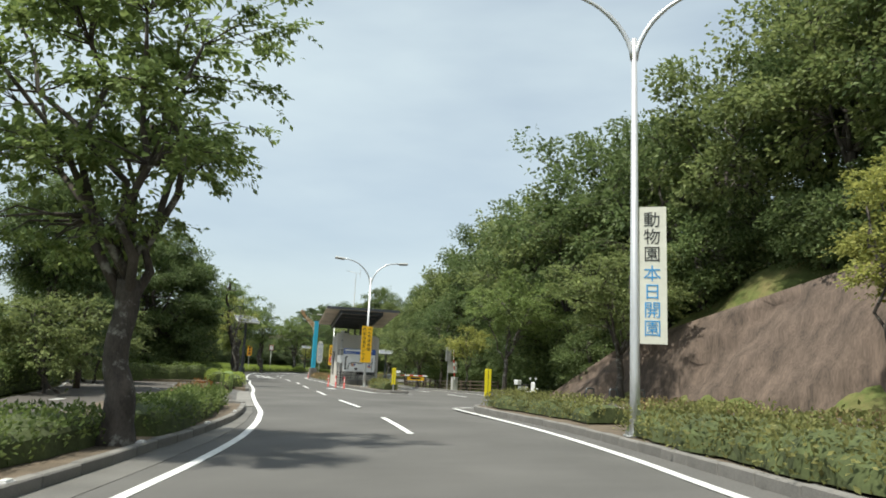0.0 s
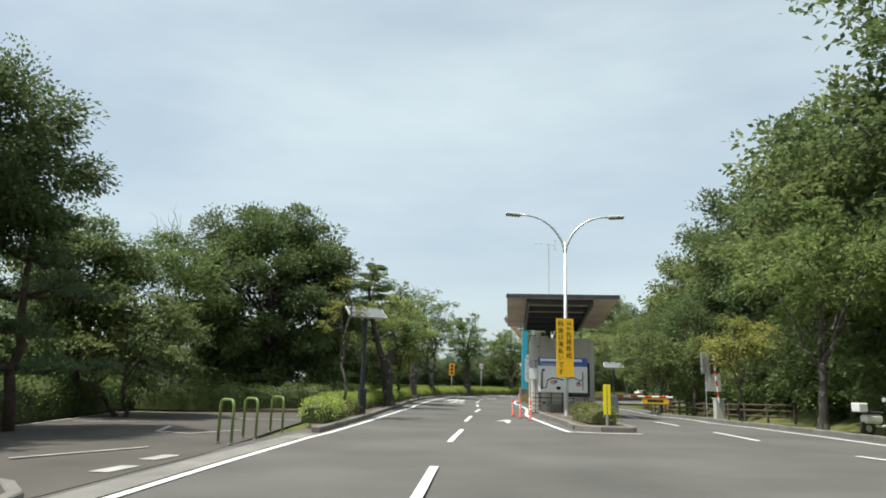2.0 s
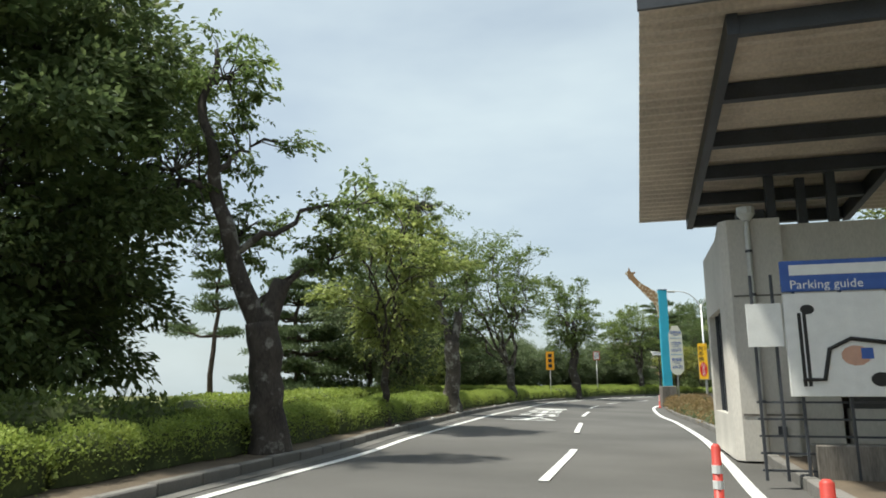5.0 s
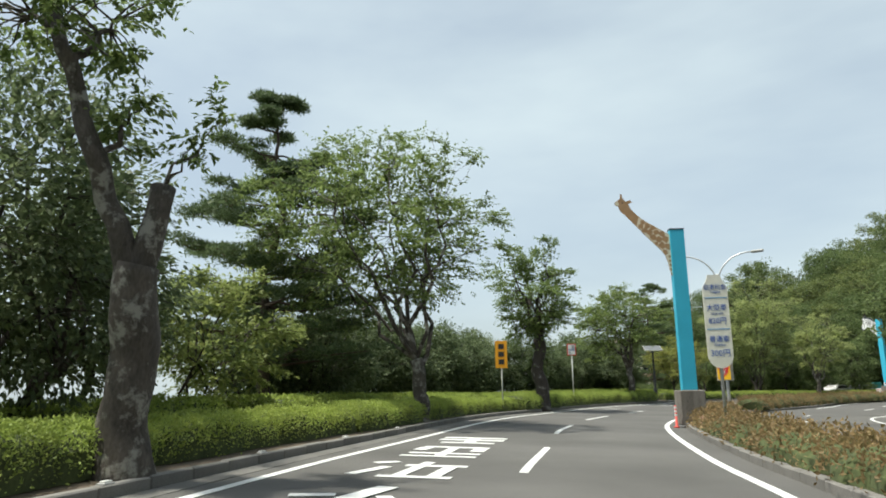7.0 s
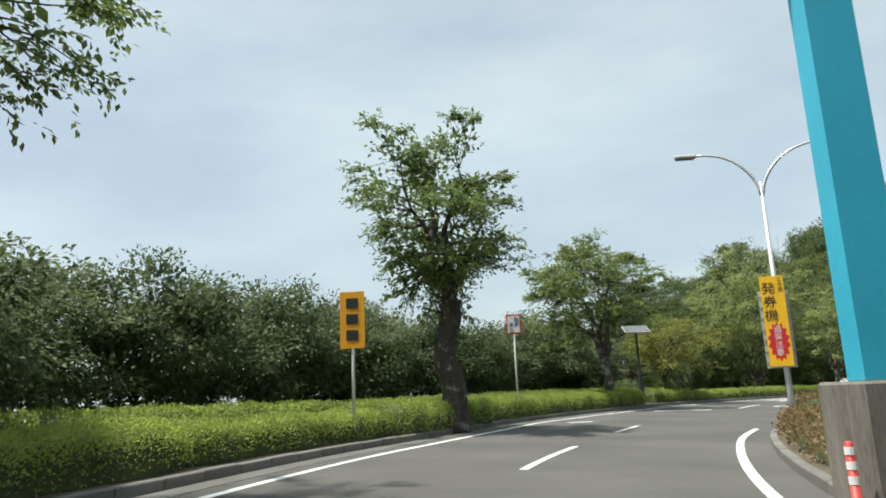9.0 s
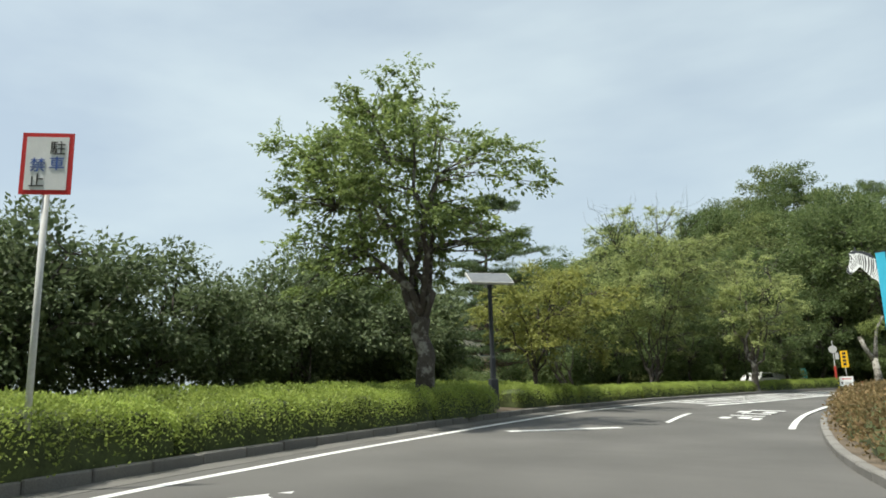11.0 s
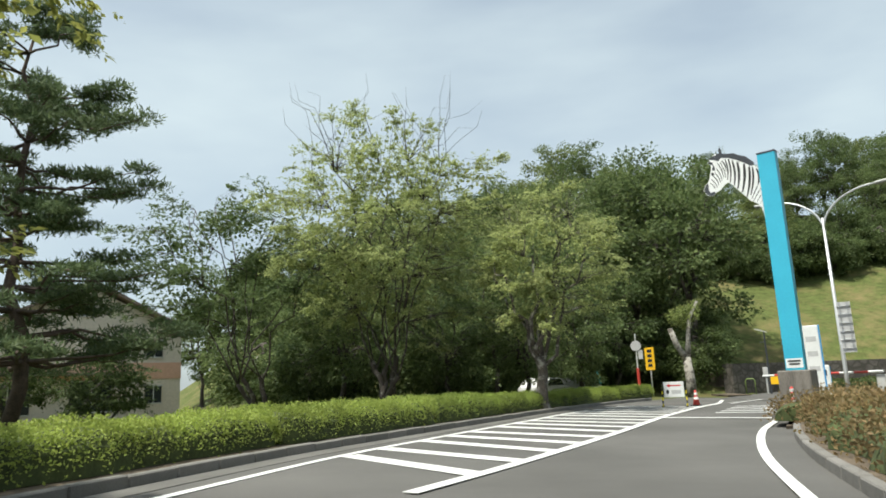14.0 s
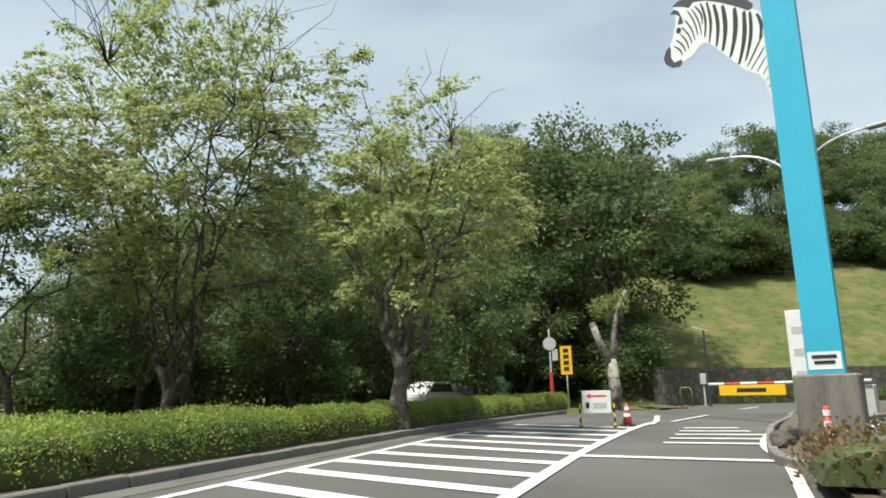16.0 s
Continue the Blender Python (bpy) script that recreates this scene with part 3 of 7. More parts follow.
def make_shrubs(name, line, width, height, leaf_mat, label, seed, category="hedge", boxy=0.5, per_m2=170, leaf_size=0.09, base=0.1, lumps=0.12, group="", kind="", tops=0.0):
    """A planted band of shrubs along a line: a plain dark green core inside a skin of single leaves."""
    rng = np.random.default_rng(seed)
    s = length_of(line)
    total = s[-1]
    t = np.gradient(line, axis=0)
    t /= np.linalg.norm(t, axis=1, keepdims=True) + 1e-9
    mx, my = line[len(line) // 2]
    root = thing(name, pose(mx, my, base), label, category, group, kind)

    def shape(q, a, shrink=0.0):
        x, y = np.interp(q, s, line[:, 0]) - mx, np.interp(q, s, line[:, 1]) - my
        nx, ny = -np.interp(q, s, t[:, 1]), np.interp(q, s, t[:, 0])
        lump = 1 + lumps * (np.sin(q * 1.9 + seed) * 0.5 + np.sin(q * 4.3 + 2 * seed + a) * 0.35 + np.sin(q * 9.1 + 3 * a) * 0.25)
        end = np.clip(np.minimum(q, total - q) / (0.45 * height + 0.05), 0, 1) ** 0.5
        c, z = np.cos(a), np.sin(a)
        w = (width / 2 - shrink) * np.sign(c) * np.abs(c) ** boxy * lump * (0.55 + 0.45 * end)
        h = np.maximum((height - shrink) * z**boxy * lump * (0.35 + 0.65 * end), 0.02)
        return np.stack([x + nx * w, y + ny * w, h], -1), np.stack([nx * c, ny * c, z], -1)

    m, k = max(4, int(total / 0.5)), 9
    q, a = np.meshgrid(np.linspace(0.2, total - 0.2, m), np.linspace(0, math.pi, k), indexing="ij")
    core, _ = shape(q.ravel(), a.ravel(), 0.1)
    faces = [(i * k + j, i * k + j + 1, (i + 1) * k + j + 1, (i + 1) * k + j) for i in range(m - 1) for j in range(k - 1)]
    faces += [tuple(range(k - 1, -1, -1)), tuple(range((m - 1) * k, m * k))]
    mesh_object("inner_core", core, faces, CORE_GREEN, root)
    n = int(total * (width + 1.6 * height) * per_m2)
    q, a = rng.uniform(0, total, n), np.arccos(rng.uniform(-1, 1, n))
    a = np.where(rng.uniform(size=n) < 0.5, a, rng.uniform(0, math.pi, n))
    p, nor = shape(q, a, 0.0)
    p = p + nor * rng.uniform(-0.14, 0.04 + tops, (n, 1)) * [1, 1, 0.8]
    p[:, 2] = np.maximum(p[:, 2], 0.01)
    aims = nor * 0.6 + unit(rng, n) + [0, 0, 0.25]
    v, tr = leaf_arrays(p, aims, unit(rng, n) * 0.8 + nor * 0.7, leaf_size, 0.55, rng)
    mesh_arrays("foliage", v, tr, leaf_mat, root)
    return root


# ---- the lines of the plan ----
LEFT_LINE = spline([(-2.70, -60.00), (-2.70, -8.00), (-2.85, 0.00), (-3.22, 8.30), (-3.36, 11.00), (-3.68, 14.50), (-4.22, 18.00), (-4.58, 19.80), (-5.15, 22.40), (-6.28, 26.50), (-7.22, 30.00), (-8.65, 35.50), (-9.02, 37.25), (-9.88, 40.65), (-11.0, 44.9), (-12.0, 48.5), (-13.2, 53.0), (-14.34, 57.80), (-15.68, 62.00), (-17.55, 69.20), (-19.09, 75.40), (-20.52, 81.79), (-22.44, 90.39), (-23.41, 96.47), (-23.79, 101.87), (-24.04, 110.50), (-23.42, 115.86), (-22.38, 120.89), (-21.42, 125.29), (-19.67, 132.00), (-16.63, 141.36), (-14.26, 146.51), (-10.82, 153.25), (-7.32, 159.83), (-2.38, 167.30), (3.79, 175.08)], 0.5)
MID_LINE = spline([(0.90, 5.00), (0.41, 10.56), (-0.31, 15.83), (-1.34, 21.36), (-2.46, 26.09), (-3.75, 30.89), (-5.13, 36.11), (-6.31, 41.04), (-7.60, 45.81), (-8.80, 50.80), (-10.00, 55.80), (-11.35, 61.68), (-12.7, 66.06), (-14.14, 71.21), (-15.62, 76.40), (-16.92, 81.72), (-18.38, 87.15), (-19.13, 91.38), (-19.96, 96.94), (-20.23, 103.16), (-20.12, 109.59), (-19.73, 114.50), (-18.68, 119.92), (-17.43, 125.27), (-16.12, 131.66), (-14.16, 137.06)], 0.5)
EXIT_MID = spline([(12.5, -40), (12.3, 0), (11.6, 13), (10.5, 21), (8.2, 27.7), (5.35, 33.7), (3.0, 38.7), (1.5, 44.4), (0, 50.1), (-1.4, 55.9), (-3.7, 67), (-6.33, 81.00), (-9.89, 94.00), (-11.4, 105.8), (-9.7, 114.8),
                   (-7, 126), (-4.5, 136.3), (-1.7, 144), (3.7, 153.2), (8.6, 158.6), (18, 164), (34, 168), (60, 174)], 0.5)
RIGHT_LINE_A = spline([(4.10, -40.00), (4.10, 0.00), (3.59, 7.36), (3.38, 12.10), (2.75, 17.66), (1.05, 26.53)], 0.5)
RIGHT_LINE_B = spline([(-3.06, 41.74), (-4.88, 47.37), (-6.9, 54.2), (-8.1, 60.0), (-9.35, 66.06), (-11.45, 74.46), (-13.20, 80.44), (-15.33, 89.51), (-16.36, 96.14), (-16.68, 104.04), (-16.21, 110.40), (-15.78, 117.29), (-14.29, 124.83), (-12.46, 131.76), (-10.37, 137.62), (-8.57, 142.10), (-6.25, 146.71), (-3.67, 150.91), (-1.60, 154.75), (1.80, 159.40), (6.97, 165.47)], 0.5)


def grid(xs, ys):
    gx, gy = np.meshgrid(xs, ys, indexing="ij")
    return gx.ravel(), gy.ravel(), [(i * len(ys) + j, (i + 1) * len(ys) + j, (i + 1) * len(ys) + j + 1, i * len(ys) + j + 1) for i in range(len(xs) - 1) for j in range(len(ys) - 1)]


def depth_in(poly, x, y):
    """How far points lie inside a polygon, 0 outside."""
    p = np.array(poly, float)
    q = np.roll(p, -1, 0)
    inside, far = np.zeros(len(x), bool), np.full(len(x), 1e9)
    for (x1, y1), (x2, y2) in zip(p, q):
        crossing = (y1 > y) != (y2 > y)
        with np.errstate(divide="ignore", invalid="ignore"):
            inside ^= crossing & (x < (x2 - x1) * (y - y1) / (y2 - y1) + x1)
        ex, ey = x2 - x1, y2 - y1
        t = np.clip(((x - x1) * ex + (y - y1) * ey) / (ex * ex + ey * ey), 0, 1)
        far = np.minimum(far, np.hypot(x - x1 - t * ex, y - y1 - t * ey))
    return np.where(inside, far, 0.0)


HILL_WOOD = [(18.5, -80), (18.5, 8), (18, 19), (16, 28), (12.8, 35.8), (9.8, 42.8), (8.8, 50), (9, 60), (7, 72), (4, 85), (1.5, 98), (1, 108), (2.5, 120), (6, 131), (12, 142), (22, 152), (60, 164), (220, 168), (220, -80)]
HILL_GRASS = [(7.5, 181.2), (13, 183.2), (22, 182.4), (34, 179.6), (60, 177), (220, 175), (220, 420), (-120, 420), (-70, 260), (-40, 215), (-14, 196), (0, 186)]


def ground_z(x, y):
    x, y = np.atleast_1d(np.asarray(x, float)), np.atleast_1d(np.asarray(y, float))
    a, b = depth_in(HILL_WOOD, x, y), depth_in(HILL_GRASS, x, y)
    steep = np.clip((46 - y) / 8, 0, 1)
    za = np.minimum(a, 4.2) * (0.8 + 0.75 * steep) + np.clip(a - 4.2, 0, 22) * 0.75 + np.clip(a - 26, 0, 60) * 0.15
    wall_side = np.clip((x - 6.5) / 2.0, 0, 1)
    zb = np.clip(b, 0, 1.2) * 1.7 * wall_side + np.clip(b - 1.2, 0, 42) * 0.5 + np.clip(b - 43, 0, 60) * 0.1
    wave = 0.35 * np.sin(x * 0.31) * np.cos(y * 0.27)
    fall = -0.22 * np.clip(-44 - x, 0, 150)
    return np.maximum(za, zb) + wave * np.clip((a + b) / 8, 0, 1) + fall


# ---- ground, road and plaza ----
xs = np.r_[-2500, -900, -400, -220, np.arange(-140, 130, 2.5), 220, 500, 1200, 2500]
ys = np.r_[-1200, -400, -150, np.arange(-80, 300, 2.5), 420, 700, 1500, 3000]
gx, gy, gf = grid(xs, ys)
gz = ground_z(gx, gy) - 0.06
ground = mesh_object("ground", np.stack([gx, gy, gz], 1), gf, GRASS, smooth=True)
tagged(ground, "sun-dried grass and woodland ground with wooded slopes", "ground", kind="structure")

KERB_LEFT = offset(LEFT_LINE, 1.1)
right_edge = offset(EXIT_MID, -3.9)
n_road = 420
ll, rr = stretch_of(KERB_LEFT, 0, length_of(KERB_LEFT)[-1]), right_edge
sl, sr = length_of(ll), length_of(rr)
road_left = np.stack([np.interp(np.linspace(0, sl[-1], n_road), sl, ll[:, k]) for k in (0, 1)], 1)
# the far side is matched by height along the plan, so that the sheet does not fold
road_right = []
for i, (px_, py_) in enumerate(road_left):
    d_ = np.hypot(rr[:, 0] - px_, rr[:, 1] - py_)
    road_right.append(rr[int(np.argmin(d_))])
road_right = np.array(road_right)
road_right[:, 0] = np.convolve(np.pad(road_right[:, 0], 6, "edge"), np.ones(13) / 13, "valid")
road_right[:, 1] = np.convolve(np.pad(road_right[:, 1], 6, "edge"), np.ones(13) / 13, "valid")
road = ribbon("road", road_left, road_right, -0.25, 0.0, ASPHALT)
tagged(road, "grey worn asphalt park road with faded patches", "road", kind="structure")
forecourt = ribbon("road", np.array([(4, 172), (9, 178), (14, 183.0)]), np.array([(4, 160.0), (30, 166), (60, 174)]), -0.25, -0.008, ASPHALT)
tagged(forecourt, "grey asphalt lane beyond the gate pillar", "road", kind="structure")
# plaza beside the entrance
plaza_near = np.stack([np.interp(np.linspace(0, 1, 30), [0, 0.15, 0.4, 0.75, 1], [-6.4, -7.0, -8.4, -11.7, -14.6]), np.interp(np.linspace(0, 1, 30), [0, 0.15, 0.4, 0.75, 1], [22.0, 25.8, 31, 40.0, 48.5])], 1)
plaza = ribbon("pavement", spline([(-10.5, 14), (-14.8, 25), (-17.4, 33.5), (-21.2, 42), (-25, 50)], 1.0)[:30], plaza_near, -0.25, 0.008, PAVING)
tagged(plaza, "faded grey asphalt parking plaza with worn markings", "pavement", kind="structure")

# ---- road markings ----
marks = tagged(new("road_marking"), "white painted lane lines and road symbols", "road marking", kind="structure")
s_end = length_of(LEFT_LINE)[-1]
stripe("edge_line", stretch_of(LEFT_LINE, 10, from_y(LEFT_LINE, 160)), 0.16, LINE, marks)
stripe("edge_line", RIGHT_LINE_A, 0.16, LINE, marks)
stripe("edge_line", np.array([(1.05, 27.1), (1.7, 27.7), (2.6, 28.0)]), 0.16, LINE, marks)
stripe("edge_line", np.array([(-0.9, 42.4), (-2.0, 41.9), (-3.1, 42.0)]), 0.16, LINE, marks)
stripe("edge_line", RIGHT_LINE_B, 0.17, LINE, marks)
for k in range(13):
    q0 = from_y(MID_LINE, 15.4) + 10.35 * k
    if q0 + 5 < length_of(MID_LINE)[-1]:
        stripe("lane_dash", stretch_of(MID_LINE, q0, q0 + 5.1), 0.15, LINE, marks)
for k in range(26):
    q0 = from_y(EXIT_MID, 0) + 8.6 * k
    if q0 + 4 < length_of(EXIT_MID)[-1]:
        stripe("lane_dash", stretch_of(EXIT_MID, q0, q0 + 4.0), 0.14, LINE, marks)
stripe("edge_line", stretch_of(offset(EXIT_MID, -3.1), from_y(EXIT_MID, 0), length_of(EXIT_MID)[-1] - 12), 0.15, LINE, marks)
stripe("edge_line", stretch_of(offset(EXIT_MID, 3.0), from_y(EXIT_MID, 78), length_of(EXIT_MID)[-1] - 14), 0.15, LINE, marks)
# slow-down bars across the near lane
for a, b in (((-22.9, 111.9), (-20.5, 115.0)), ((-21.0, 122.4), (-18.4, 124.6))):
    stripe("slow_bar", np.array([a, b]), 0.3, LINE, marks)
# chevrons and hatching before the gate pillar
HATCH_EDGE = [(-14.74, 138.43), (-12.80, 141.63), (-9.56, 147.36), (-6.06, 153.84), (-2.48, 159.88), (-0.15, 163.35)]
hatch_edge = spline(HATCH_EDGE, 0.5)
stripe("hatch_edge", hatch_edge, 0.22, LINE, marks)
for k in range(15):
    y = 140.0 + 1.5 * k
    x_right = float(np.interp(y, hatch_edge[:, 1], hatch_edge[:, 0]))
    a = LEFT_LINE[int(np.argmax(LEFT_LINE[:, 1] >= y + 2.6))]
    stripe("hatch_bar", np.array([(a[0] + 0.1, a[1]), (x_right, y)]), 0.42, LINE, marks)
stripe("hatch_edge", np.array([(-0.5, 162.6), (0.6, 164.5), (2.4, 168.2)]), 0.2, LINE, marks)
for k in range(5):
    a, b = (-0.9 + 0.95 * k * 0.5, 154.6 + 1.35 * k), (-3.5 + 0.75 * k, 155.6 + 1.2 * k)
    stripe("hatch_bar", np.array([a, b]), 0.3, LINE, marks)
stripe("stop_bar", np.array([(-6.3, 153.2), (-4.4, 152.2), (-3.4, 151.7)]), 0.3, LINE, marks)
for a, b in (((0.9, 163.9), (4.4, 167.8)), ((8.2, 172.1), (11.6, 175.4))):
    stripe("lane_dash", np.array([a, b]), 0.16, LINE, marks)
# painted words on the road, seen only as strokes
word_u, word_v = Vector((0.963, 0.269)), Vector((-0.269, 0.963))
near_word = ((-0.9, -1.15, 0.95, -1.15, 0.22), (-0.25, -1.1, 0.2, 1.1, 0.3), (-0.8, 0.1, -0.25, 0.25, 0.22), (0.35, 0.3, 0.8, -0.6, 0.2))
side_word = ((-0.75, -0.9, -0.45, 0.2, 0.2), (-0.8, 0.7, -0.45, 1.0, 0.25), (-0.3, -1.0, 0.85, -1.0, 0.22), (0.0, -0.9, 0.1, 1.1, 0.2), (0.55, -0.9, 0.6, 0.6, 0.22), (-0.2, 0.5, 0.85, 0.55, 0.25))
dense_word = ((-0.75, -1.1, 0.75, -1.1, 0.22), (-0.7, -0.5, 0.75, -0.5, 0.25), (-0.65, 0.2, -0.6, 0.9, 0.3), (0.0, -1.1, 0.0, 1.1, 0.22), (0.6, 0.1, 0.6, 0.9, 0.3), (-0.7, 1.05, 0.75, 1.05, 0.28))
top_word = ((-0.8, 0.75, 0.85, 0.75, 0.42), (-0.8, 0.0, 0.85, 0.0, 0.42), (0.05, -0.9, 0.05, 0.7, 0.28), (-0.6, -0.9, 0.7, -0.9, 0.3))
for (cx, cy), word in (((-16.42, 72.4), near_word), ((-17.28, 75.5), side_word), ((-18.17, 78.7), dense_word), ((-19.07, 81.9), top_word)):
    for x0, y0, x1, y1, w in word:
        a, b = Vector((cx, cy)) + word_u * x0 + word_v * y0, Vector((cx, cy)) + word_u * x1 + word_v * y1
        stripe("painted_stroke", np.array([a, b]), w, LINE, marks, z=0.006 + 0.0015 * (len(marks.children) % 3))
for dx, dy, wx, wy in ((-0.5, -2.2, 0.25, 0.8), (0.1, -1.9, 0.3, 0.8), (0.55, -2.3, 0.2, 0.9), (0.0, -0.9, 0.9, 0.3), (0.1, 0.3, 0.8, 0.3), (-0.5, 1.2, 0.35, 0.8), (0.45, 1.3, 0.35, 0.8), (0.2, 2.4, 1.0, 0.35)):
    u, v = Vector((0.955, -0.297)), Vector((0.297, 0.955))
    p = Vector((-13.95, 132.3)) + u * dx * 0.9 + v * dy * 1.15
    stripe("painted_stroke", np.array([p - v * wy * 0.55, p + v * wy * 0.55]), wx * 1.2, LINE, marks)
# arrow before the kiosk
stripe("arrow_stroke", np.array([(-5.95, 46.0), (-6.4, 47.6)]), 0.15, LINE, marks)
head_top, head_low = [(x, y, 0.008) for x, y in ((-6.75, 47.2), (-6.15, 47.5), (-6.6, 48.7))], [(x, y, 0.0) for x, y in ((-6.75, 47.2), (-6.15, 47.5), (-6.6, 48.7))]
mesh_object("arrow_head", head_top + head_low, [(0, 1, 2), (3, 5, 4), (0, 3, 4, 1), (1, 4, 5, 2), (2, 5, 3, 0)], LINE, marks)
# faded bay lines of the plaza
for pts_ in (((-14.3, 37.3), (-13.1, 35.3), (-11.9, 35.1), (-11.5, 36.8)), ((-15.8, 42.4), (-14.4, 41.7), (-13.0, 42.3)), ((-18.2, 37.5), (-16.2, 38.6)), ((-10.9, 29.0), (-10.2, 31.6)), ((-20.9, 42), (-17.5, 34.3))):
    for a, b in zip(pts_, pts_[1:]):
        stripe("bay_line", np.array([a, b]), 0.13, OLD_LINE, marks, z=0.016)
for x, y in ((-8.6, 29.7), (-8.1, 28.1), (-11.5, 27.0), (-13.2, 25.5)):
    stripe("bay_line", np.array([(x, y), (x - 0.1, y + 0.8)]), 0.34, OLD_LINE, marks, z=0.016)

# ---- kerbs and planting beds ----


def kerb_stone_mesh(length, width, height):
    bm = box(length, width, height, bevel=0.02)
    me = bpy.data.meshes.new("kerb_stone")
    bm.to_mesh(me)
    bm.free()
    me.materials.append(KERB)
    return me


STONE = kerb_stone_mesh(0.985, 0.17, 0.32)


def kerb(line, label, top=0.16):
    """Kerb stones one metre long, butted with open joints."""
    root = tagged(new("kerb"), label, "kerb", kind="structure")
    total = length_of(line)[-1]
    p = stretch_of(line, 0, total, 0.1)
    s = length_of(p)
    for k in range(int(total)):
        a, b = np.array([np.interp(k + e, s, p[:, i]) for e in (0, 1) for i in (0, 1)]).reshape(2, 2)
        ob = new("kerb_stone", STONE)
        ob.parent = root
        h = math.degrees(math.atan2(b[1] - a[1], b[0] - a[0]))
        ob.matrix_local = pose((a[0] + b[0]) / 2, (a[1] + b[1]) / 2, top - 0.32 + 0.006 * math.sin(3.7 * k), 0, 0, h + 0.3 * math.sin(5 * k))
    return root


def bed(name, left, right, mat, label, z=0.13):
    n = 80
    l, r = (np.stack([np.interp(np.linspace(0, length_of(e)[-1], n), length_of(e), e[:, k]) for k in (0, 1)], 1) for e in (left, right))
    return tagged(ribbon(name, l, r, -0.2, z, mat), label, "planting bed", kind="structure")


yL = lambda a, b, o: stretch_of(offset(LEFT_LINE, o), from_y(LEFT_LINE, a), from_y(LEFT_LINE, b))
KERB_OFF = np.interp(LEFT_LINE[:, 1], (-12, 12, 19, 24.5, 37, 45, 55, 70, 90), (1.15, 1.15, 0.68, 0.5, 0.33, 0.42, 0.72, 0.9, 1.05))
kerb_t = np.gradient(LEFT_LINE, axis=0)
kerb_t /= np.linalg.norm(kerb_t, axis=1, keepdims=True)
kerb_n = np.stack([-kerb_t[:, 1], kerb_t[:, 0]], 1)


def beside_kerb(a, b, extra, share=1.0):
    """The kerb's line between two y values, moved outward by extra."""
    p = LEFT_LINE + kerb_n * (KERB_OFF * share + extra)[:, None]
    return p[(LEFT_LINE[:, 1] >= a) & (LEFT_LINE[:, 1] <= b)]


kerb(beside_kerb(-12, 24.6, 0), "weathered concrete kerb stones beside the road")
kerb(np.array([(-6.3, 24.75), (-6.9, 25.7), (-8.0, 26.4), (-9.4, 26.1), (-10.6, 24.0)]), "weathered concrete kerb stones round the bed's end")
kerb(beside_kerb(37.0, 171, 0), "weathered concrete kerb stones beside the hedge")
bed("planting_bed", yL(-12, 24.4, 5.0), beside_kerb(-12, 24.4, 0.09), SOIL, "bare brown soil of the kerbside bed")
bed("planting_bed", np.array([(-9.55, 37.3), (-10.9, 39.6), (-11.9, 42.0), (-13.2, 45.0), (-14.4, 48.0)]), beside_kerb(37.2, 48, 0.09), SOIL, "bare brown soil of the bed beside the plaza")
bed("planting_bed", yL(48, 171, 7.4), beside_kerb(48, 171, 0.09), SOIL, "bare brown soil under the hedges")
bed("gutter", beside_kerb(-12, 24.6, -0.09), beside_kerb(-12, 24.6, 0, 0.42), GUTTER, "pale concrete gutter strip", 0.006)
bed("gutter", beside_kerb(24.7, 171, -0.09), beside_kerb(24.7, 171, 0, 0.45), GUTTER, "pale concrete gutter strip", 0.006)
bed("gutter", offset(LEFT_LINE, 0.7)[(LEFT_LINE[:, 1] > 24.7) & (LEFT_LINE[:, 1] < 36.9)], offset(LEFT_LINE, 0.12)[(LEFT_LINE[:, 1] > 24.7) & (LEFT_LINE[:, 1] < 36.9)], KERB, "pale worn concrete apron before the plaza", 0.013)
# planter between the two roads
TIP = spline([(4.7, -12), (4.7, 0), (4.3, 7.5), (3.95, 13), (3.35, 18), (2.2, 23.6), (1.8, 26.4), (2.4, 27.3), (4.2, 25.6), (6.0, 21.8), (7.0, 17), (8.0, 9), (8.6, -12)], 0.4)
kerb(TIP, "weathered concrete kerb stones round the planter")
q_tip = from_y(TIP, 26.9)
bed("planting_bed", stretch_of(TIP, 0, q_tip), stretch_of(TIP[::-1], 0, length_of(TIP)[-1] - q_tip), SOIL, "dry soil of the planter between the roads")
# kiosk island and long median
ISLAND_L = np.vstack([[(-1.2, 43.2), (-2.4, 42.9), (-3.2, 43.6)], stretch_of(offset(RIGHT_LINE_B, -0.75), from_y(RIGHT_LINE_B, 45.5), from_y(RIGHT_LINE_B, 147.4))])
ISLAND_R = spline([(-1.2, 43.4), (-2.0, 46.5), (-3.2, 51), (-4.4, 55), (-7.2, 66), (-10.2, 80), (-12.6, 88), (-13.9, 95), (-14.9, 106), (-13.2, 115.6), (-10.5, 127), (-7.8, 137.6), (-5.2, 145), (-4.3, 147.8)], 0.5)
kerb(ISLAND_L, "weathered concrete kerb stones of the median")
kerb(ISLAND_R, "weathered concrete kerb stones of the median")
TIP_L, TIP_R = np.array([(-5.35, 147.3), (-4.7, 148.4), (-4.05, 149.5), (-3.65, 150.2)]), np.array([(-4.3, 147.7), (-3.7, 148.5), (-3.2, 149.2), (-2.9, 149.8)])
bed("planting_bed", TIP_L, TIP_R, SOIL, "dry soil at the foot of the gate pillar", 0.06)
bed("planting_bed", ISLAND_L[2:], ISLAND_R, SOIL, "dry soil of the long median")
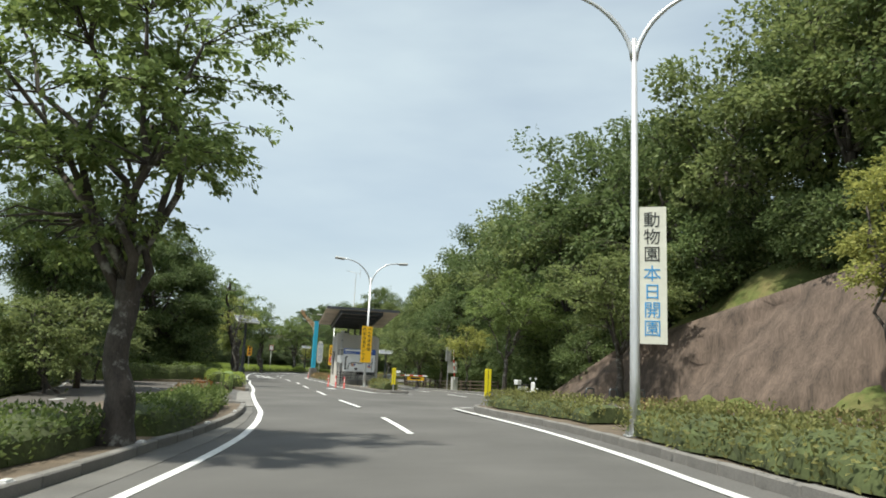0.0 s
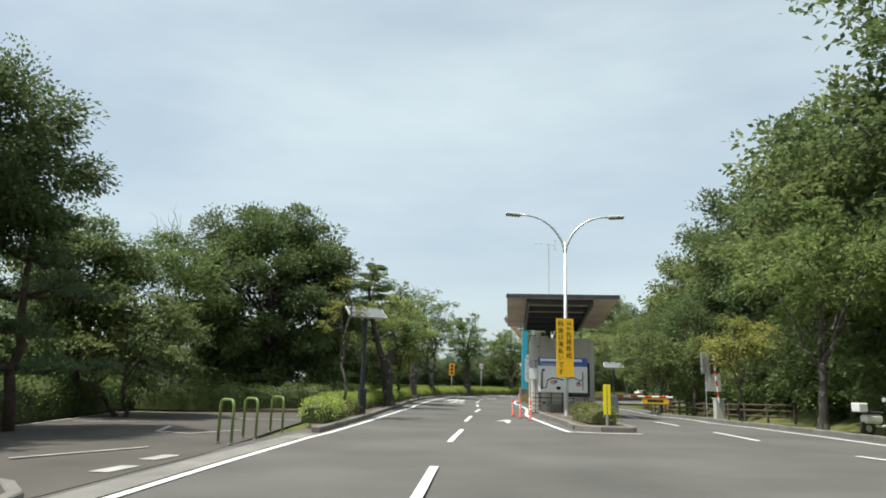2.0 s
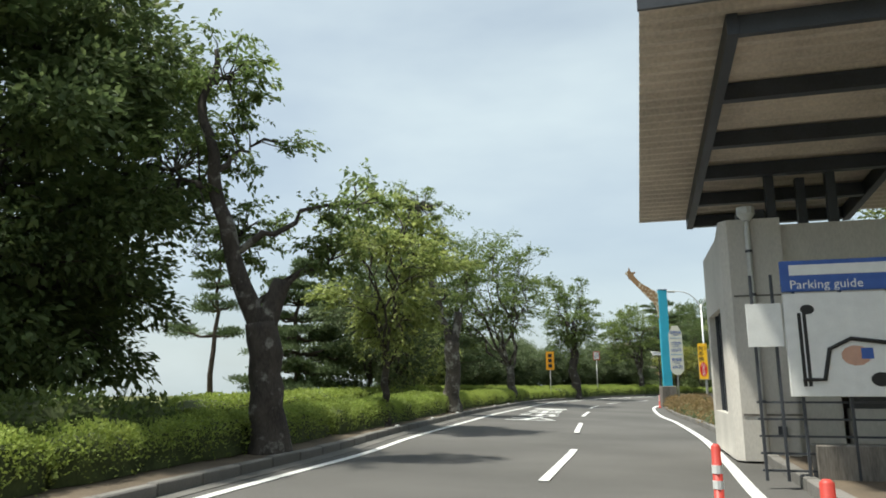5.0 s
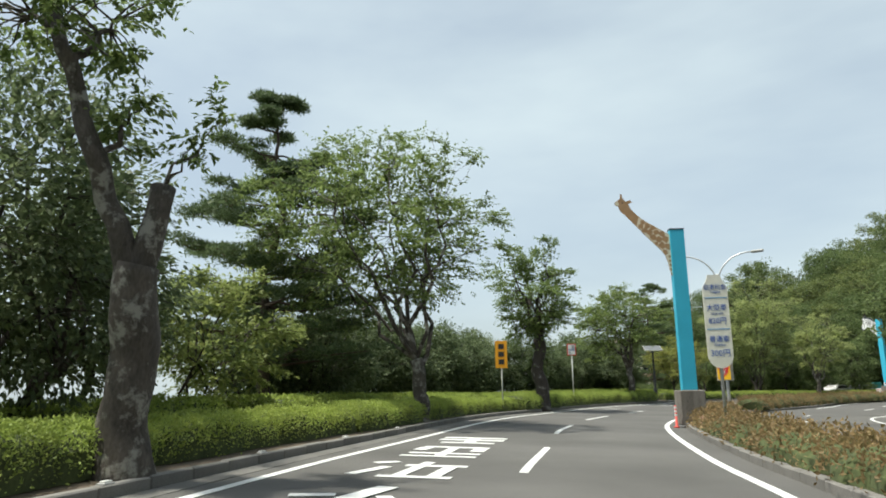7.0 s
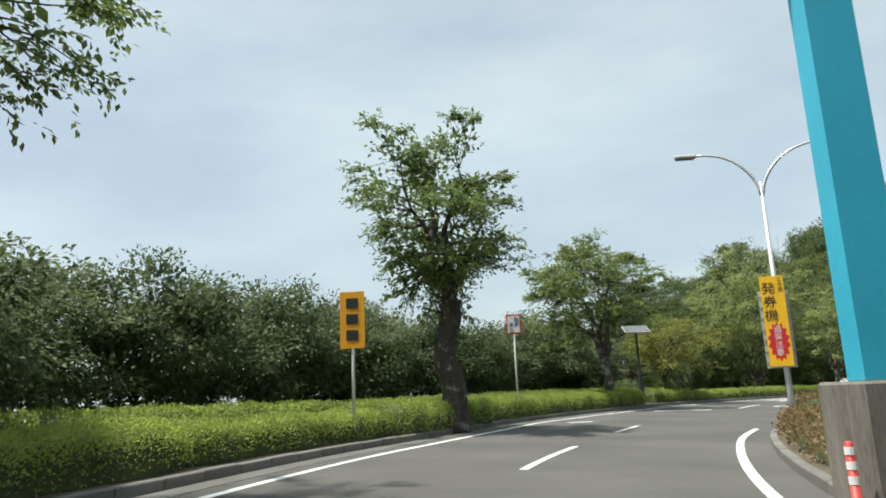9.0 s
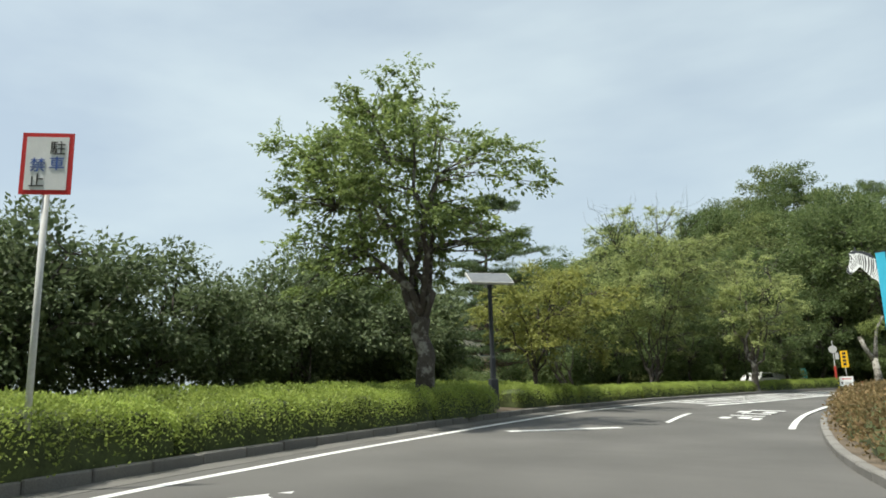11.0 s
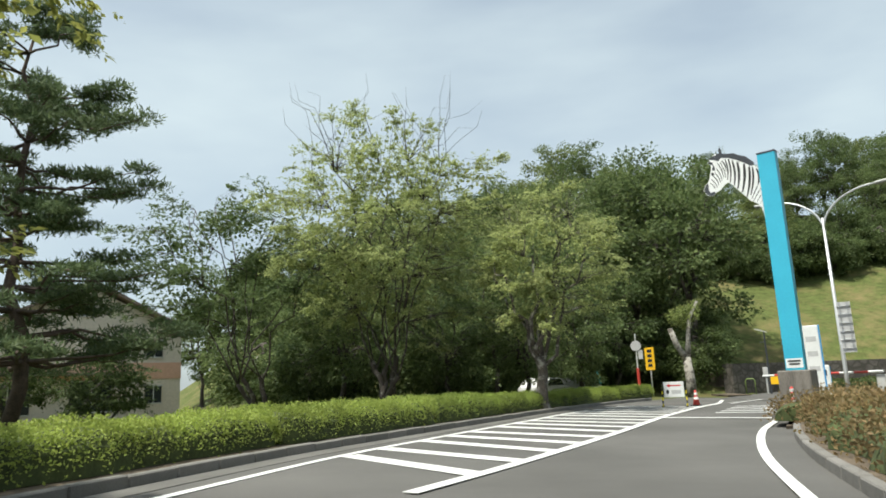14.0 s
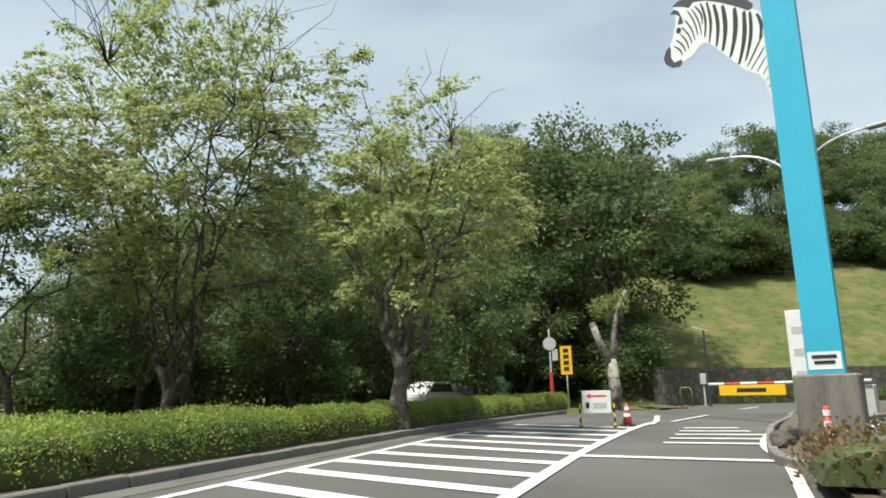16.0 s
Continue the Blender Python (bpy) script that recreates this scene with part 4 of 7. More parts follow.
kerb(spline([(-4.2, 148.0), (-1.9, 150.6), (0.8, 155.0), (5.2, 160.4), (9.5, 164), (16, 167.6)], 0.4), "weathered concrete kerb stones beside the exit lane")
kerb(spline([(-3.85, 150.3), (-3.4, 151.6), (-1.6, 154.5), (1.4, 158.9), (4.7, 162.9), (8, 167), (14, 171)], 0.4), "weathered concrete kerb stones beside the gate lane")
bed("planting_bed", spline([(-3.7, 150.5), (-3.25, 151.7), (-1.5, 154.3), (1.5, 158.7), (4.7, 162.8), (8, 166.8), (14, 170.8)], 0.5), spline([(-3.0, 149.4), (-1.7, 151.0), (0.9, 155.4), (5.2, 160.7), (9.4, 164.2), (15, 167.6)], 0.5), SOIL, "soil strip behind the gate pillar")
kerb(stretch_of(offset(EXIT_MID, -3.9), from_y(EXIT_MID, 16), from_y(EXIT_MID, 140)), "weathered concrete kerb stones of the exit road")

# ---- rock slope and stone wall ----
foot = spline([(18.2, -14), (18.2, 4), (17.7, 18), (15.7, 27.3), (12.6, 35.2), (9.7, 42.0), (8.2, 46.4)], 0.7)
tt = np.gradient(foot, axis=0)
tt /= np.linalg.norm(tt, axis=1, keepdims=True)
inn = np.stack([tt[:, 1], -tt[:, 0]], 1)
rows_n = 12
high = np.interp(length_of(foot), [0, length_of(foot)[-1] - 20, length_of(foot)[-1] - 6, length_of(foot)[-1]], [6.3, 6.6, 3.4, 0.25])
sv, sf = [], []
rng_s = np.random.default_rng(8)
for i in range(len(foot)):
    for j in range(rows_n):
        f = j / (rows_n - 1)
        bulge = 0.28 * math.sin(i * 0.37 + 3 * f) + 0.16 * math.sin(i * 0.9 + 7 * f) + rng_s.normal() * 0.09
        p = foot[i] + inn[i] * (high[i] * f * 0.52 + (bulge if 0 < j < rows_n - 1 else 0) * min(1, high[i] / 3) - 0.35)
        sv.append((p[0], p[1], high[i] * f + 0.02))
    p = foot[i] + inn[i] * (high[i] * 0.52 + 3.0)
    sv.append((p[0], p[1], high[i] - 0.3))
k_ = rows_n + 1
sf = [(i * k_ + j, (i + 1) * k_ + j, (i + 1) * k_ + j + 1, i * k_ + j + 1) for i in range(len(foot) - 1) for j in range(k_ - 1)]
tagged(mesh_object("rock_slope", sv, sf, ROCK_NET, smooth=True), "steep brown sprayed rock slope with dry stains", "rock slope", kind="structure")
wall_line = spline([(8.2, 180.6), (13, 182.2), (22, 181.4), (34, 178.6), (60, 176)], 1.0)
stones = ribbon("retaining_wall", wall_line, offset(wall_line, -0.9), -0.2, 2.15, STONE_WALL)
tagged(stones, "dark mossy stone retaining wall below the grass slope", "wall", kind="structure")
make_shrubs("shrub_row", offset(wall_line, -2.0)[4:], 1.4, 0.8, LEAF_HEDGE_DARK, "clipped shrubs at the foot of the stone wall", 190, base=0.0, category="shrubs", per_m2=90, leaf_size=0.14)
ramp = [(6.0 + 0.25 * k + dx, 175.4 + 1.25 * k) for k in range(12) for dx in (0.0, 0.8, 1.6)]
ramp_z = [float(ground_z(x, y)[0]) + 0.05 for x, y in ramp]
ramp_v = [(x, y, z) for (x, y), z in zip(ramp, ramp_z)] + [(x, y, z - 0.5) for (x, y), z in zip(ramp, ramp_z)]
ramp_f = [(3 * k + j, 3 * k + j + 1, 3 * k + j + 4, 3 * k + j + 3) for k in range(11) for j in (0, 1)] + [(3 * k + j, 3 * k + 3 + j, 3 * k + 39 + j, 3 * k + 36 + j) for k in range(11) for j in (0, 2)]
tagged(mesh_object("path", ramp_v, ramp_f, SOIL), "bare earth path climbing beside the stone wall", "path", kind="structure")

# ---- street lamps ----


def street_lamp(m, fork, label, reach=2.45, group="double street lamps"):
    """A double-armed lamp: tapering pole, two curved arms, flat heads."""
    root = thing("street_lamp", m, label, "street lamp", group)
    part("pole", tube([(0, 0, 0), (0, 0, 1.2), (0, 0, fork)], [0.11, 0.1, 0.06]), LAMP_STEEL, root, smooth=True)
    part("base_plate", join(box(0.42, 0.42, 0.04, bevel=0.01), *[tube([(x, y, 0.03), (x, y, 0.12)], 0.02, 6) for x in (-0.15, 0.15) for y in (-0.15, 0.15)]), GALV, root)
    for s in (-1, 1):
        pts_ = [(s * (0.03 + (reach - 0.35) * (k / 12) ** 1.7), 0, fork - 0.5 + 1.75 * math.sin(k * math.pi / 24)) for k in range(13)]
        part("arm", tube(pts_, [0.055] * 6 + [0.045] * 7, 8), LAMP_STEEL, root, smooth=True)
        bm = box(0.75, 0.27, 0.13, bevel=0.045)
        bmesh.ops.transform(bm, matrix=pose(s * (reach + 0.02), 0, fork + 1.2, 0, -s * 4, 0), verts=bm.verts)
        head = part("lamp_head", bm, LAMP_GREY, root)
        bm = box(0.64, 0.23, 0.03, bevel=0.01)
        bmesh.ops.transform(bm, matrix=pose(s * (reach + 0.05), 0, fork + 1.175, 0, -s * 4, 0), verts=bm.verts)
        part("lens", bm, LENS, head, "dark smoked glass lens")
    return root


def vertical_banner(m, width, height, mat, label, text, size, ink, columns=None, thick=0.02, extra=()):
    """A tall sign plate with upright lettering; its foot is at m."""
    root = thing("banner_sign", m, label, "sign")
    part("plate", plate([(-width / 2, 0), (width / 2, 0), (width / 2, height), (-width / 2, height)], thick), mat, root)
    for body, x, z, sz, col, gap in text:
        lettering("\n".join(body), sz, col, root, (x, -0.004, z), spacing=gap)
    for z in (0.08 * height, 0.92 * height):
        part("bracket", box(width * 0.9, 0.05, 0.05, (0, thick + 0.02, z)), GALV, root)
    return root


street_lamp(pose(4.2, 14.3, 0.13, 0, 0, -8), 8.55, "tall double-armed white street lamp in the planter", 2.6)
street_lamp(pose(-4.55, 51.2, 0.13, 0, 0, 19), 7.88, "double-armed white street lamp in the kiosk island", 2.38)
street_lamp(pose(-15.15, 111.1, 0.13, 0, 0, 6), 8.3, "double-armed white street lamp in the median", 2.4)
street_lamp(pose(6.9, 163.9, 0.13, 0, 0, -48), 9.1, "double-armed white street lamp beyond the gate pillar", 2.9)

b = vertical_banner(pose(4.55, 14.18, 1.98, 0, 0, -14), 0.54, 2.86, CREAM, "white vertical banner with black and blue characters on a lamp", [], 0, 0)
for k, ch in enumerate("動物園"):
    lettering(ch, 0.35, BLACK, b, (-0.02, -0.004, 2.56 - 0.365 * k))
for k, ch in enumerate("本日開園"):
    lettering(ch, 0.36, PRINT_LIGHT_BLUE, b, (-0.02, -0.004, 1.42 - 0.375 * k))
b = vertical_banner(pose(-4.55, 51.0, 1.85, 0, 0, 20), 0.78, 2.6, ORANGE_YELLOW, "orange vertical sign with black characters on a lamp post", [], 0, 0)
for k, ch in enumerate("料金は後払いです"):
    lettering(ch, 0.27, BLACK, b, (-0.19, -0.004, 2.36 - 0.305 * k))
lettering("100", 0.2, BLACK, b, (0.17, -0.004, 2.38), widen=0.8)
for k, ch in enumerate("m先発券機"):
    lettering(ch, 0.27, BLACK, b, (0.17, -0.004, 2.16 - 0.305 * k))
b = vertical_banner(pose(-15.27, 110.85, 1.95, 0, 0, 4), 0.74, 3.05, ORANGE_YELLOW, "amber vertical warning sign with a red burst on a lamp", [], 0, 0)
for k, ch in enumerate("発券機"):
    lettering(ch, 0.44, BLACK, b, (-0.12, -0.006, 2.6 - 0.46 * k))
for k, ch in enumerate("この先"):
    lettering(ch, 0.17, BLACK, b, (0.25, -0.006, 2.92 - 0.18 * k))
burst = [((0.35 if k % 2 else 0.26) * math.cos(2 * math.pi * k / 28), 0.82 + (0.68 if k % 2 else 0.55) * math.sin(2 * math.pi * k / 28)) for k in range(28)]
part("burst", plate(burst, 0.004, pose(0, -0.005, 0)), RED, b, "red starburst")
for k, ch in enumerate("追突注意"):
    lettering(ch, 0.25, WHITE, b, (0.0, -0.009, 1.22 - 0.26 * k))


def ribbed_back(m, width, height, n, label):
    """The ribbed aluminium back of a sign for the other direction."""
    root = thing("sign_back", m, label, "sign")
    part("sheet", plate([(-width / 2, 0), (width / 2, 0), (width / 2, height), (-width / 2, height)], 0.015), PALE_GREY, root)
    for k in range(n):
        part("rib", box(width, 0.05, 0.05, (0, -0.03, height * (k + 0.5) / n - 0.02), bevel=0.008), GALV, root)
    for x in (-width * 0.3, width * 0.3):
        part("rail", box(0.04, 0.04, height, (x, -0.07, 0)), GALV, root)
    return root


ribbed_back(pose(-15.25, 111.38, 1.9, 0, 0, 8), 0.95, 2.65, 7, "grey ribbed back of a sign on a lamp")
ribbed_back(pose(7.1, 163.6, 2.3, 0, 0, -40), 0.6, 2.5, 6, "grey ribbed back of a sign on a lamp")

# ---- animal pillars ----


def pillar(m, height, label, base_h, name):
    root = thing(name, m, label, "gate pillar", "turquoise animal pillars")
    part("base", box(0.92, 0.8, base_h, bevel=0.03), OLD_CONCRETE, root, "stained concrete base block")
    bm = join(box(0.54, 0.3, height - base_h, (0, 0, base_h), bevel=0.006))
    part("post", bm, BLUE, root)
    part("cap", box(0.56, 0.32, 0.05, (0, 0, height)), DARK_STEEL, root, "dark steel cap")
    return root


g = pillar(pose(-15.05, 92.85, 0.1, 0, 0, 24), 7.35, "turquoise steel pillar with a cut-out giraffe on a concrete base", 1.25, "giraffe_pillar")
neck = [(-0.26, 7.18), (-0.71, 7.46), (-1.19, 7.76), (-1.47, 8.0), (-1.69, 8.26), (-1.76, 8.44), (-1.6, 8.52), (-1.7, 8.6), (-1.86, 8.55), (-1.92, 8.62), (-1.98, 8.7), (-1.99, 8.85), (-2.06, 8.86), (-2.07, 8.68), (-2.17, 8.6), (-2.3, 8.5), (-2.28, 8.4), (-2.16, 8.36), (-2.09, 8.15), (-1.92, 8.0),
        (-1.6, 7.64), (-1.28, 7.27), (-0.95, 6.9), (-0.66, 6.6), (-0.48, 6.35), (-0.4, 6.05), (-0.35, 5.75), (-0.26, 5.5)]
part("neck_plate", plate(neck, 0.02, pose(0, -0.05, 0)), GIRAFFE_TAN, g, "flat tan cut-out of a long neck and head")
coat = [(-0.262, 7.165), (-0.71, 7.44), (-1.19, 7.74), (-1.4, 7.9), (-1.5, 7.55), (-1.28, 7.29), (-0.95, 6.92), (-0.66, 6.62), (-0.47, 6.35), (-0.39, 6.05), (-0.34, 5.75), (-0.262, 5.53)]
part("pale_coat", plate(coat, 0.004, pose(0, -0.0525, 0)), GIRAFFE_CREAM, g, "cream coat between brown patches")
part("pale_snout", plate([(-2.29, 8.49), (-2.27, 8.41), (-2.16, 8.37), (-2.12, 8.44), (-2.17, 8.58)], 0.004, pose(0, -0.0525, 0)), GIRAFFE_CREAM, g)
part("eye", plate([(-1.98 + 0.035 * math.cos(k * math.pi / 4), 8.5 + 0.035 * math.sin(k * math.pi / 4)) for k in range(8)], 0.004, pose(0, -0.0525, 0)), BLACK, g)


def inside(outline, x, z):
    """Whether a point lies inside an outline."""
    odd = False
    for (x1, z1), (x2, z2) in zip(outline, outline[1:] + outline[:1]):
        if (z1 > z) != (z2 > z) and x < x1 + (z - z1) * (x2 - x1) / (z2 - z1):
            odd = not odd
    return odd


for row in range(7):
    f = row / 6.0
    cx, cz = -1.32 + 1.0 * f, 7.58 - 0.72 * f - 0.1 * f * f
    half = 0.26 + 0.12 * f
    for col in range(3):
        u = (col - 1) * 0.66 * half + (0.09 if row % 2 else -0.05)
        x, z = cx + u * 0.62, cz + u * 0.95
        if x > -0.3:
            continue
        r = 0.122 + 0.03 * f
        n = 6 + (row + col) % 2
        spot = [(min(-0.265, x + r * (0.9 + 0.2 * math.sin(3.1 * j + row)) * math.cos(2 * math.pi * j / n + row + col)), z + r * (0.9 + 0.2 * math.cos(2.3 * j + col)) * math.sin(2 * math.pi * j / n + row + col)) for j in range(n)]
        if inside(coat, x, z):
            spot = [next(((x + (a - x) * q, z + (b - z) * q) for q in np.linspace(1.0, 0.05, 20) if inside(coat, x + (a - x) * q * 1.06, z + (b - z) * q * 1.06)), (x + 0.05 * (a - x), z + 0.05 * (b - z))) for a, b in spot]
            part("patch", plate(spot, 0.004, pose(0, -0.0555, 0)), GIRAFFE_TAN, g)
for k in range(5):
    z, w = 6.32 - 0.17 * k, 0.085 - 0.013 * k
    part("patch", plate([(-0.3 - w, z), (-0.3 - 0.3 * w, z + 0.06), (-0.275, z + 0.02), (-0.28, z - 0.05), (-0.3 - 0.6 * w, z - 0.06)], 0.004, pose(0, -0.0555, 0)), GIRAFFE_TAN, g)

zb = pillar(pose(-3.02, 150.6, 0.1, 0, 0, -44), 8.2, "turquoise steel pillar with a cut-out zebra on a concrete base", 1.35, "zebra_pillar")
ON = pose(0, -0.0535, 0)
zebra = [(-0.27, 7.76), (-0.42, 7.92), (-0.48, 8.08), (-0.65, 8.28), (-0.84, 8.36), (-1.0, 8.47), (-1.2, 8.5), (-1.42, 8.57), (-1.58, 8.6), (-1.71, 8.53), (-1.83, 8.45), (-1.8, 8.39), (-1.89, 8.32), (-1.78, 8.26), (-1.79, 8.09), (-1.84, 7.93), (-1.88, 7.78), (-1.95, 7.66),
         (-2.04, 7.58), (-2.1, 7.43), (-2.06, 7.3), (-1.95, 7.21), (-1.8, 7.18), (-1.73, 7.26), (-1.54, 7.34), (-1.4, 7.48), (-1.29, 7.53), (-1.16, 7.42), (-1.02, 7.24), (-0.89, 7.07), (-0.74, 6.88), (-0.66, 6.77), (-0.44, 6.63), (-0.35, 6.47), (-0.31, 6.25), (-0.27, 5.97)]
part("neck_plate", plate(zebra, 0.02, pose(0, -0.05, 0)), WHITE, zb, "flat white cut-out of a striped neck and head")
part("mane", plate([(-0.42, 7.92), (-0.4, 7.99), (-0.45, 8.06), (-0.55, 8.17), (-0.65, 8.28), (-0.84, 8.36), (-1.0, 8.47), (-1.2, 8.5), (-1.42, 8.57), (-1.58, 8.6), (-1.56, 8.54), (-1.71, 8.53), (-1.83, 8.45), (-1.65, 8.39), (-1.52, 8.32), (-1.43, 8.41), (-1.21, 8.36), (-0.96, 8.23), (-0.7, 8.06), (-0.5, 7.9)], 0.004, ON), DARK_STEEL, zb, "dark bristly mane")
part("far_ear", plate([(-1.47, 8.55), (-1.47, 8.74), (-1.42, 8.78), (-1.38, 8.66), (-1.37, 8.52)], 0.012, pose(0, -0.05, 0)), DARK_STEEL, zb)
part("ear", plate([(-1.88, 8.32), (-1.8, 8.38), (-1.72, 8.32), (-1.66, 8.15), (-1.65, 8.03), (-1.76, 8.05), (-1.71, 8.2), (-1.77, 8.27)], 0.004, ON), DARK_STEEL, zb)
part("muzzle", plate([(-1.94, 7.66), (-2.03, 7.58), (-2.09, 7.43), (-2.05, 7.31), (-1.95, 7.22), (-1.8, 7.19), (-1.74, 7.26), (-1.75, 7.32), (-1.89, 7.3), (-1.94, 7.41), (-1.93, 7.57)], 0.004, ON), DARK_STEEL, zb, "dark muzzle")
part("eye", plate([(-1.75 + 0.05 * math.cos(a * math.pi / 4), 7.92 + 0.065 * math.sin(a * math.pi / 4)) for a in range(8)], 0.004, ON), BLACK, zb)


def painted_stripe(name, a, b, w, bow):
    """A tapering stripe from a to b, bowed sideways."""
    n = 7
    mid = [(a[0] + (b[0] - a[0]) * j / n + bow * math.sin(math.pi * j / n), a[1] + (b[1] - a[1]) * j / n) for j in range(n + 1)]
    half = [w * (0.4 + 0.6 * math.sin(math.pi * (0.15 + 0.75 * j / n))) for j in range(n + 1)]
    out = [(min(-0.273, x - h), z - 0.5 * h) for (x, z), h in zip(mid, half)] + [(min(-0.271, x + h), z + 0.5 * h) for (x, z), h in reversed(list(zip(mid, half)))]
    part(name, plate(out, 0.004, ON), BLACK, zb)


for x, z, x2, z2, w in ((-1.41, 8.31, -1.31, 7.91, 0.016), (-1.3, 8.33, -1.29, 7.63, 0.022), (-1.19, 8.31, -1.22, 7.5, 0.026), (-1.07, 8.23, -1.1, 7.38, 0.034), (-0.92, 8.15, -1.0, 7.26, 0.042),
                        (-0.72, 8.03, -0.88, 7.1, 0.046), (-0.57, 7.91, -0.75, 6.92, 0.042), (-0.47, 7.86, -0.63, 6.96, 0.034), (-0.36, 7.79, -0.36, 7.3, 0.03)):
    painted_stripe("stripe", (x, z), (x2, z2), w, 0.05)
for x, z, x2, z2, w in ((-0.3, 7.37, -0.61, 6.84, 0.024), (-0.3, 7.12, -0.57, 6.75, 0.022), (-0.3, 6.93, -0.47, 6.69, 0.018), (-0.29, 6.75, -0.37, 6.62, 0.013), (-0.29, 6.54, -0.33, 6.48, 0.011), (-0.285, 6.4, -0.31, 6.34, 0.009)):
    painted_stripe("stripe", (x, z), (x2, z2), w, 0.0)
for x, z, x2, z2 in ((-1.55, 8.26, -1.41, 7.71), (-1.47, 8.27, -1.34, 7.7), (-1.62, 8.1, -1.47, 7.63), (-1.69, 7.97, -1.53, 7.58), (-1.73, 7.84, -1.6, 7.5), (-1.82, 7.75, -1.66, 7.45), (-1.86, 7.63, -1.73, 7.4)):
    painted_stripe("face_stripe", (x, z), (x2, z2), 0.013, 0.035)
lab = part("notice", plate([(-0.24, 1.42), (0.24, 1.42), (0.24, 1.7), (-0.24, 1.7)], 0.006, pose(0, -0.157, 0)), WHITE, zb, "small white notice with two dark lines")
for z, w in ((1.6, 0.36), (1.51, 0.3)):
    part("print_line", box(w, 0.004, 0.05, (0, -0.164, z)), BLACK, lab)


def red_marker(m, label, bands=3):
    """A short flexible red delineator with pale bands."""
    root = thing("delineator_post", m, label, "bollard", "red delineator posts")
    part("post", tube([(0, 0, 0), (0, 0, 0.05), (0, 0, 0.051), (0, 0, 0.78), (0, 0, 0.8)], [0.1, 0.1, 0.045, 0.04, 0.02], 10), DULL_RED, root, smooth=True)
    for k in range(bands):
        part("band", tube([(0, 0, 0.42 + 0.13 * k), (0, 0, 0.49 + 0.13 * k)], 0.046, 10), WHITE, root, "white reflective band")
    return root


red_marker(pose(-15.5, 92.2, 0.0), "red delineator post with white bands at the pillar's foot")
red_marker(pose(-3.62, 149.95, 0.0) @ Matrix.Scale(1.22, 4), "red delineator post with white bands at the pillar's foot")
for x, y in ((-5.75, 49.2), (-6.55, 50.9), (-7.4, 53.2)):
    red_marker(pose(x, y, 0.0), "faded red delineator post before the kiosk", 2)

# fee board of the car park
fee = thing("fee_sign", pose(-13.3, 86.35, 0.12, 0, 0, 20) @ Matrix.Diagonal((1, 1, 1.09, 1)), "tall white rounded fee board with blue writing on a post", "sign")
w_, lo_, hi_ = 0.345, 1.68, 4.12
arc = [(w_ * math.cos(a), lo_ + w_ + w_ * math.sin(a)) for a in np.linspace(math.pi, 2 * math.pi, 12)] + [(w_, hi_ - 0.35), (0.2, hi_ - 0.1), (0.17, hi_), (-0.17, hi_), (-0.2, hi_ - 0.1), (-w_, hi_ - 0.35)]
part("board", plate(arc, 0.05, pose(0, -0.06, 0)), CREAM, fee)
part("post", tube([(0, 0.03, 0), (0, 0.03, 3.9)], 0.05), GALV, fee, smooth=True)
for text, z, size in (("駐車料金", 3.78, 0.155), ("Tollgate", 3.66, 0.09), ("大型車", 3.24, 0.185), ("Large Size", 3.1, 0.085), ("820円", 2.9, 0.2), ("普通車", 2.42, 0.185), ("Ordinary", 2.28, 0.085), ("300円", 2.06, 0.22)):
    lettering(text, size, PRINT_BLUE, fee, (0, -0.064, z))
for z in (3.5, 2.68):
    part("rule", box(0.62, 0.004, 0.02, (0, -0.064, z)), PRINT_LIGHT_BLUE, fee)
tagged(part("concrete_block", box(0.62, 0.42, 0.46, (0, 0, 0), bevel=0.03), PINK_PAINT, None), "small salmon-coloured concrete block in the median", "block").matrix_world = pose(-13.9, 88.3, 0.14, 0, 0, 15)

# ---- smaller road signs ----


def post_sign(name, m, width, height, bottom, mat, label, post=STEEL_WHITE, frame_mat=None, writing=(), ink=BLACK):
    root = thing(name, m, label, "sign")
    part("post", tube([(0, 0.04, 0), (0, 0.04, bottom + height * 0.9)], 0.04, 10), post, root, smooth=True)
    part("plate", plate([(-width / 2, bottom), (width / 2, bottom), (width / 2, bottom + height), (-width / 2, bottom + height)], 0.02, pose(0, -0.02, 0)), frame_mat or mat, root)
    if frame_mat:
        e = 0.09 * width
        part("face", plate([(-width / 2 + e, bottom + e), (width / 2 - e, bottom + e), (width / 2 - e, bottom + height - e), (-width / 2 + e, bottom + height - e)], 0.004, pose(0, -0.025, 0)), mat, root)
    for text, x, z, size, col in writing:
        lettering(text, size, col, root, (x, -0.03, z))
    return root


post_sign("no_parking_sign", pose(-25.0, 112.25, 0.1, 0, 0, 22), 0.6, 0.79, 3.42, WHITE, "white no-parking sign with a red border on a white post", frame_mat=RED,
          writing=(("駐", 0.12, 4.0, 0.19, BLACK), ("車", 0.12, 3.8, 0.19, PRINT_BLUE), ("禁", -0.1, 3.78, 0.19, PRINT_BLUE), ("止", -0.1, 3.58, 0.19, BLACK)))
o = post_sign("orange_sign", pose(-25.25, 99.8, 0.1, 0, 0, 20), 0.62, 1.42, 2.26, ORANGE, "orange upright sign with dark characters on a thin post")
for k in range(3):
    part("print_line", box(0.3, 0.004, 0.26, (0, -0.03, 2.45 + 0.4 * k)), BLACK, o)
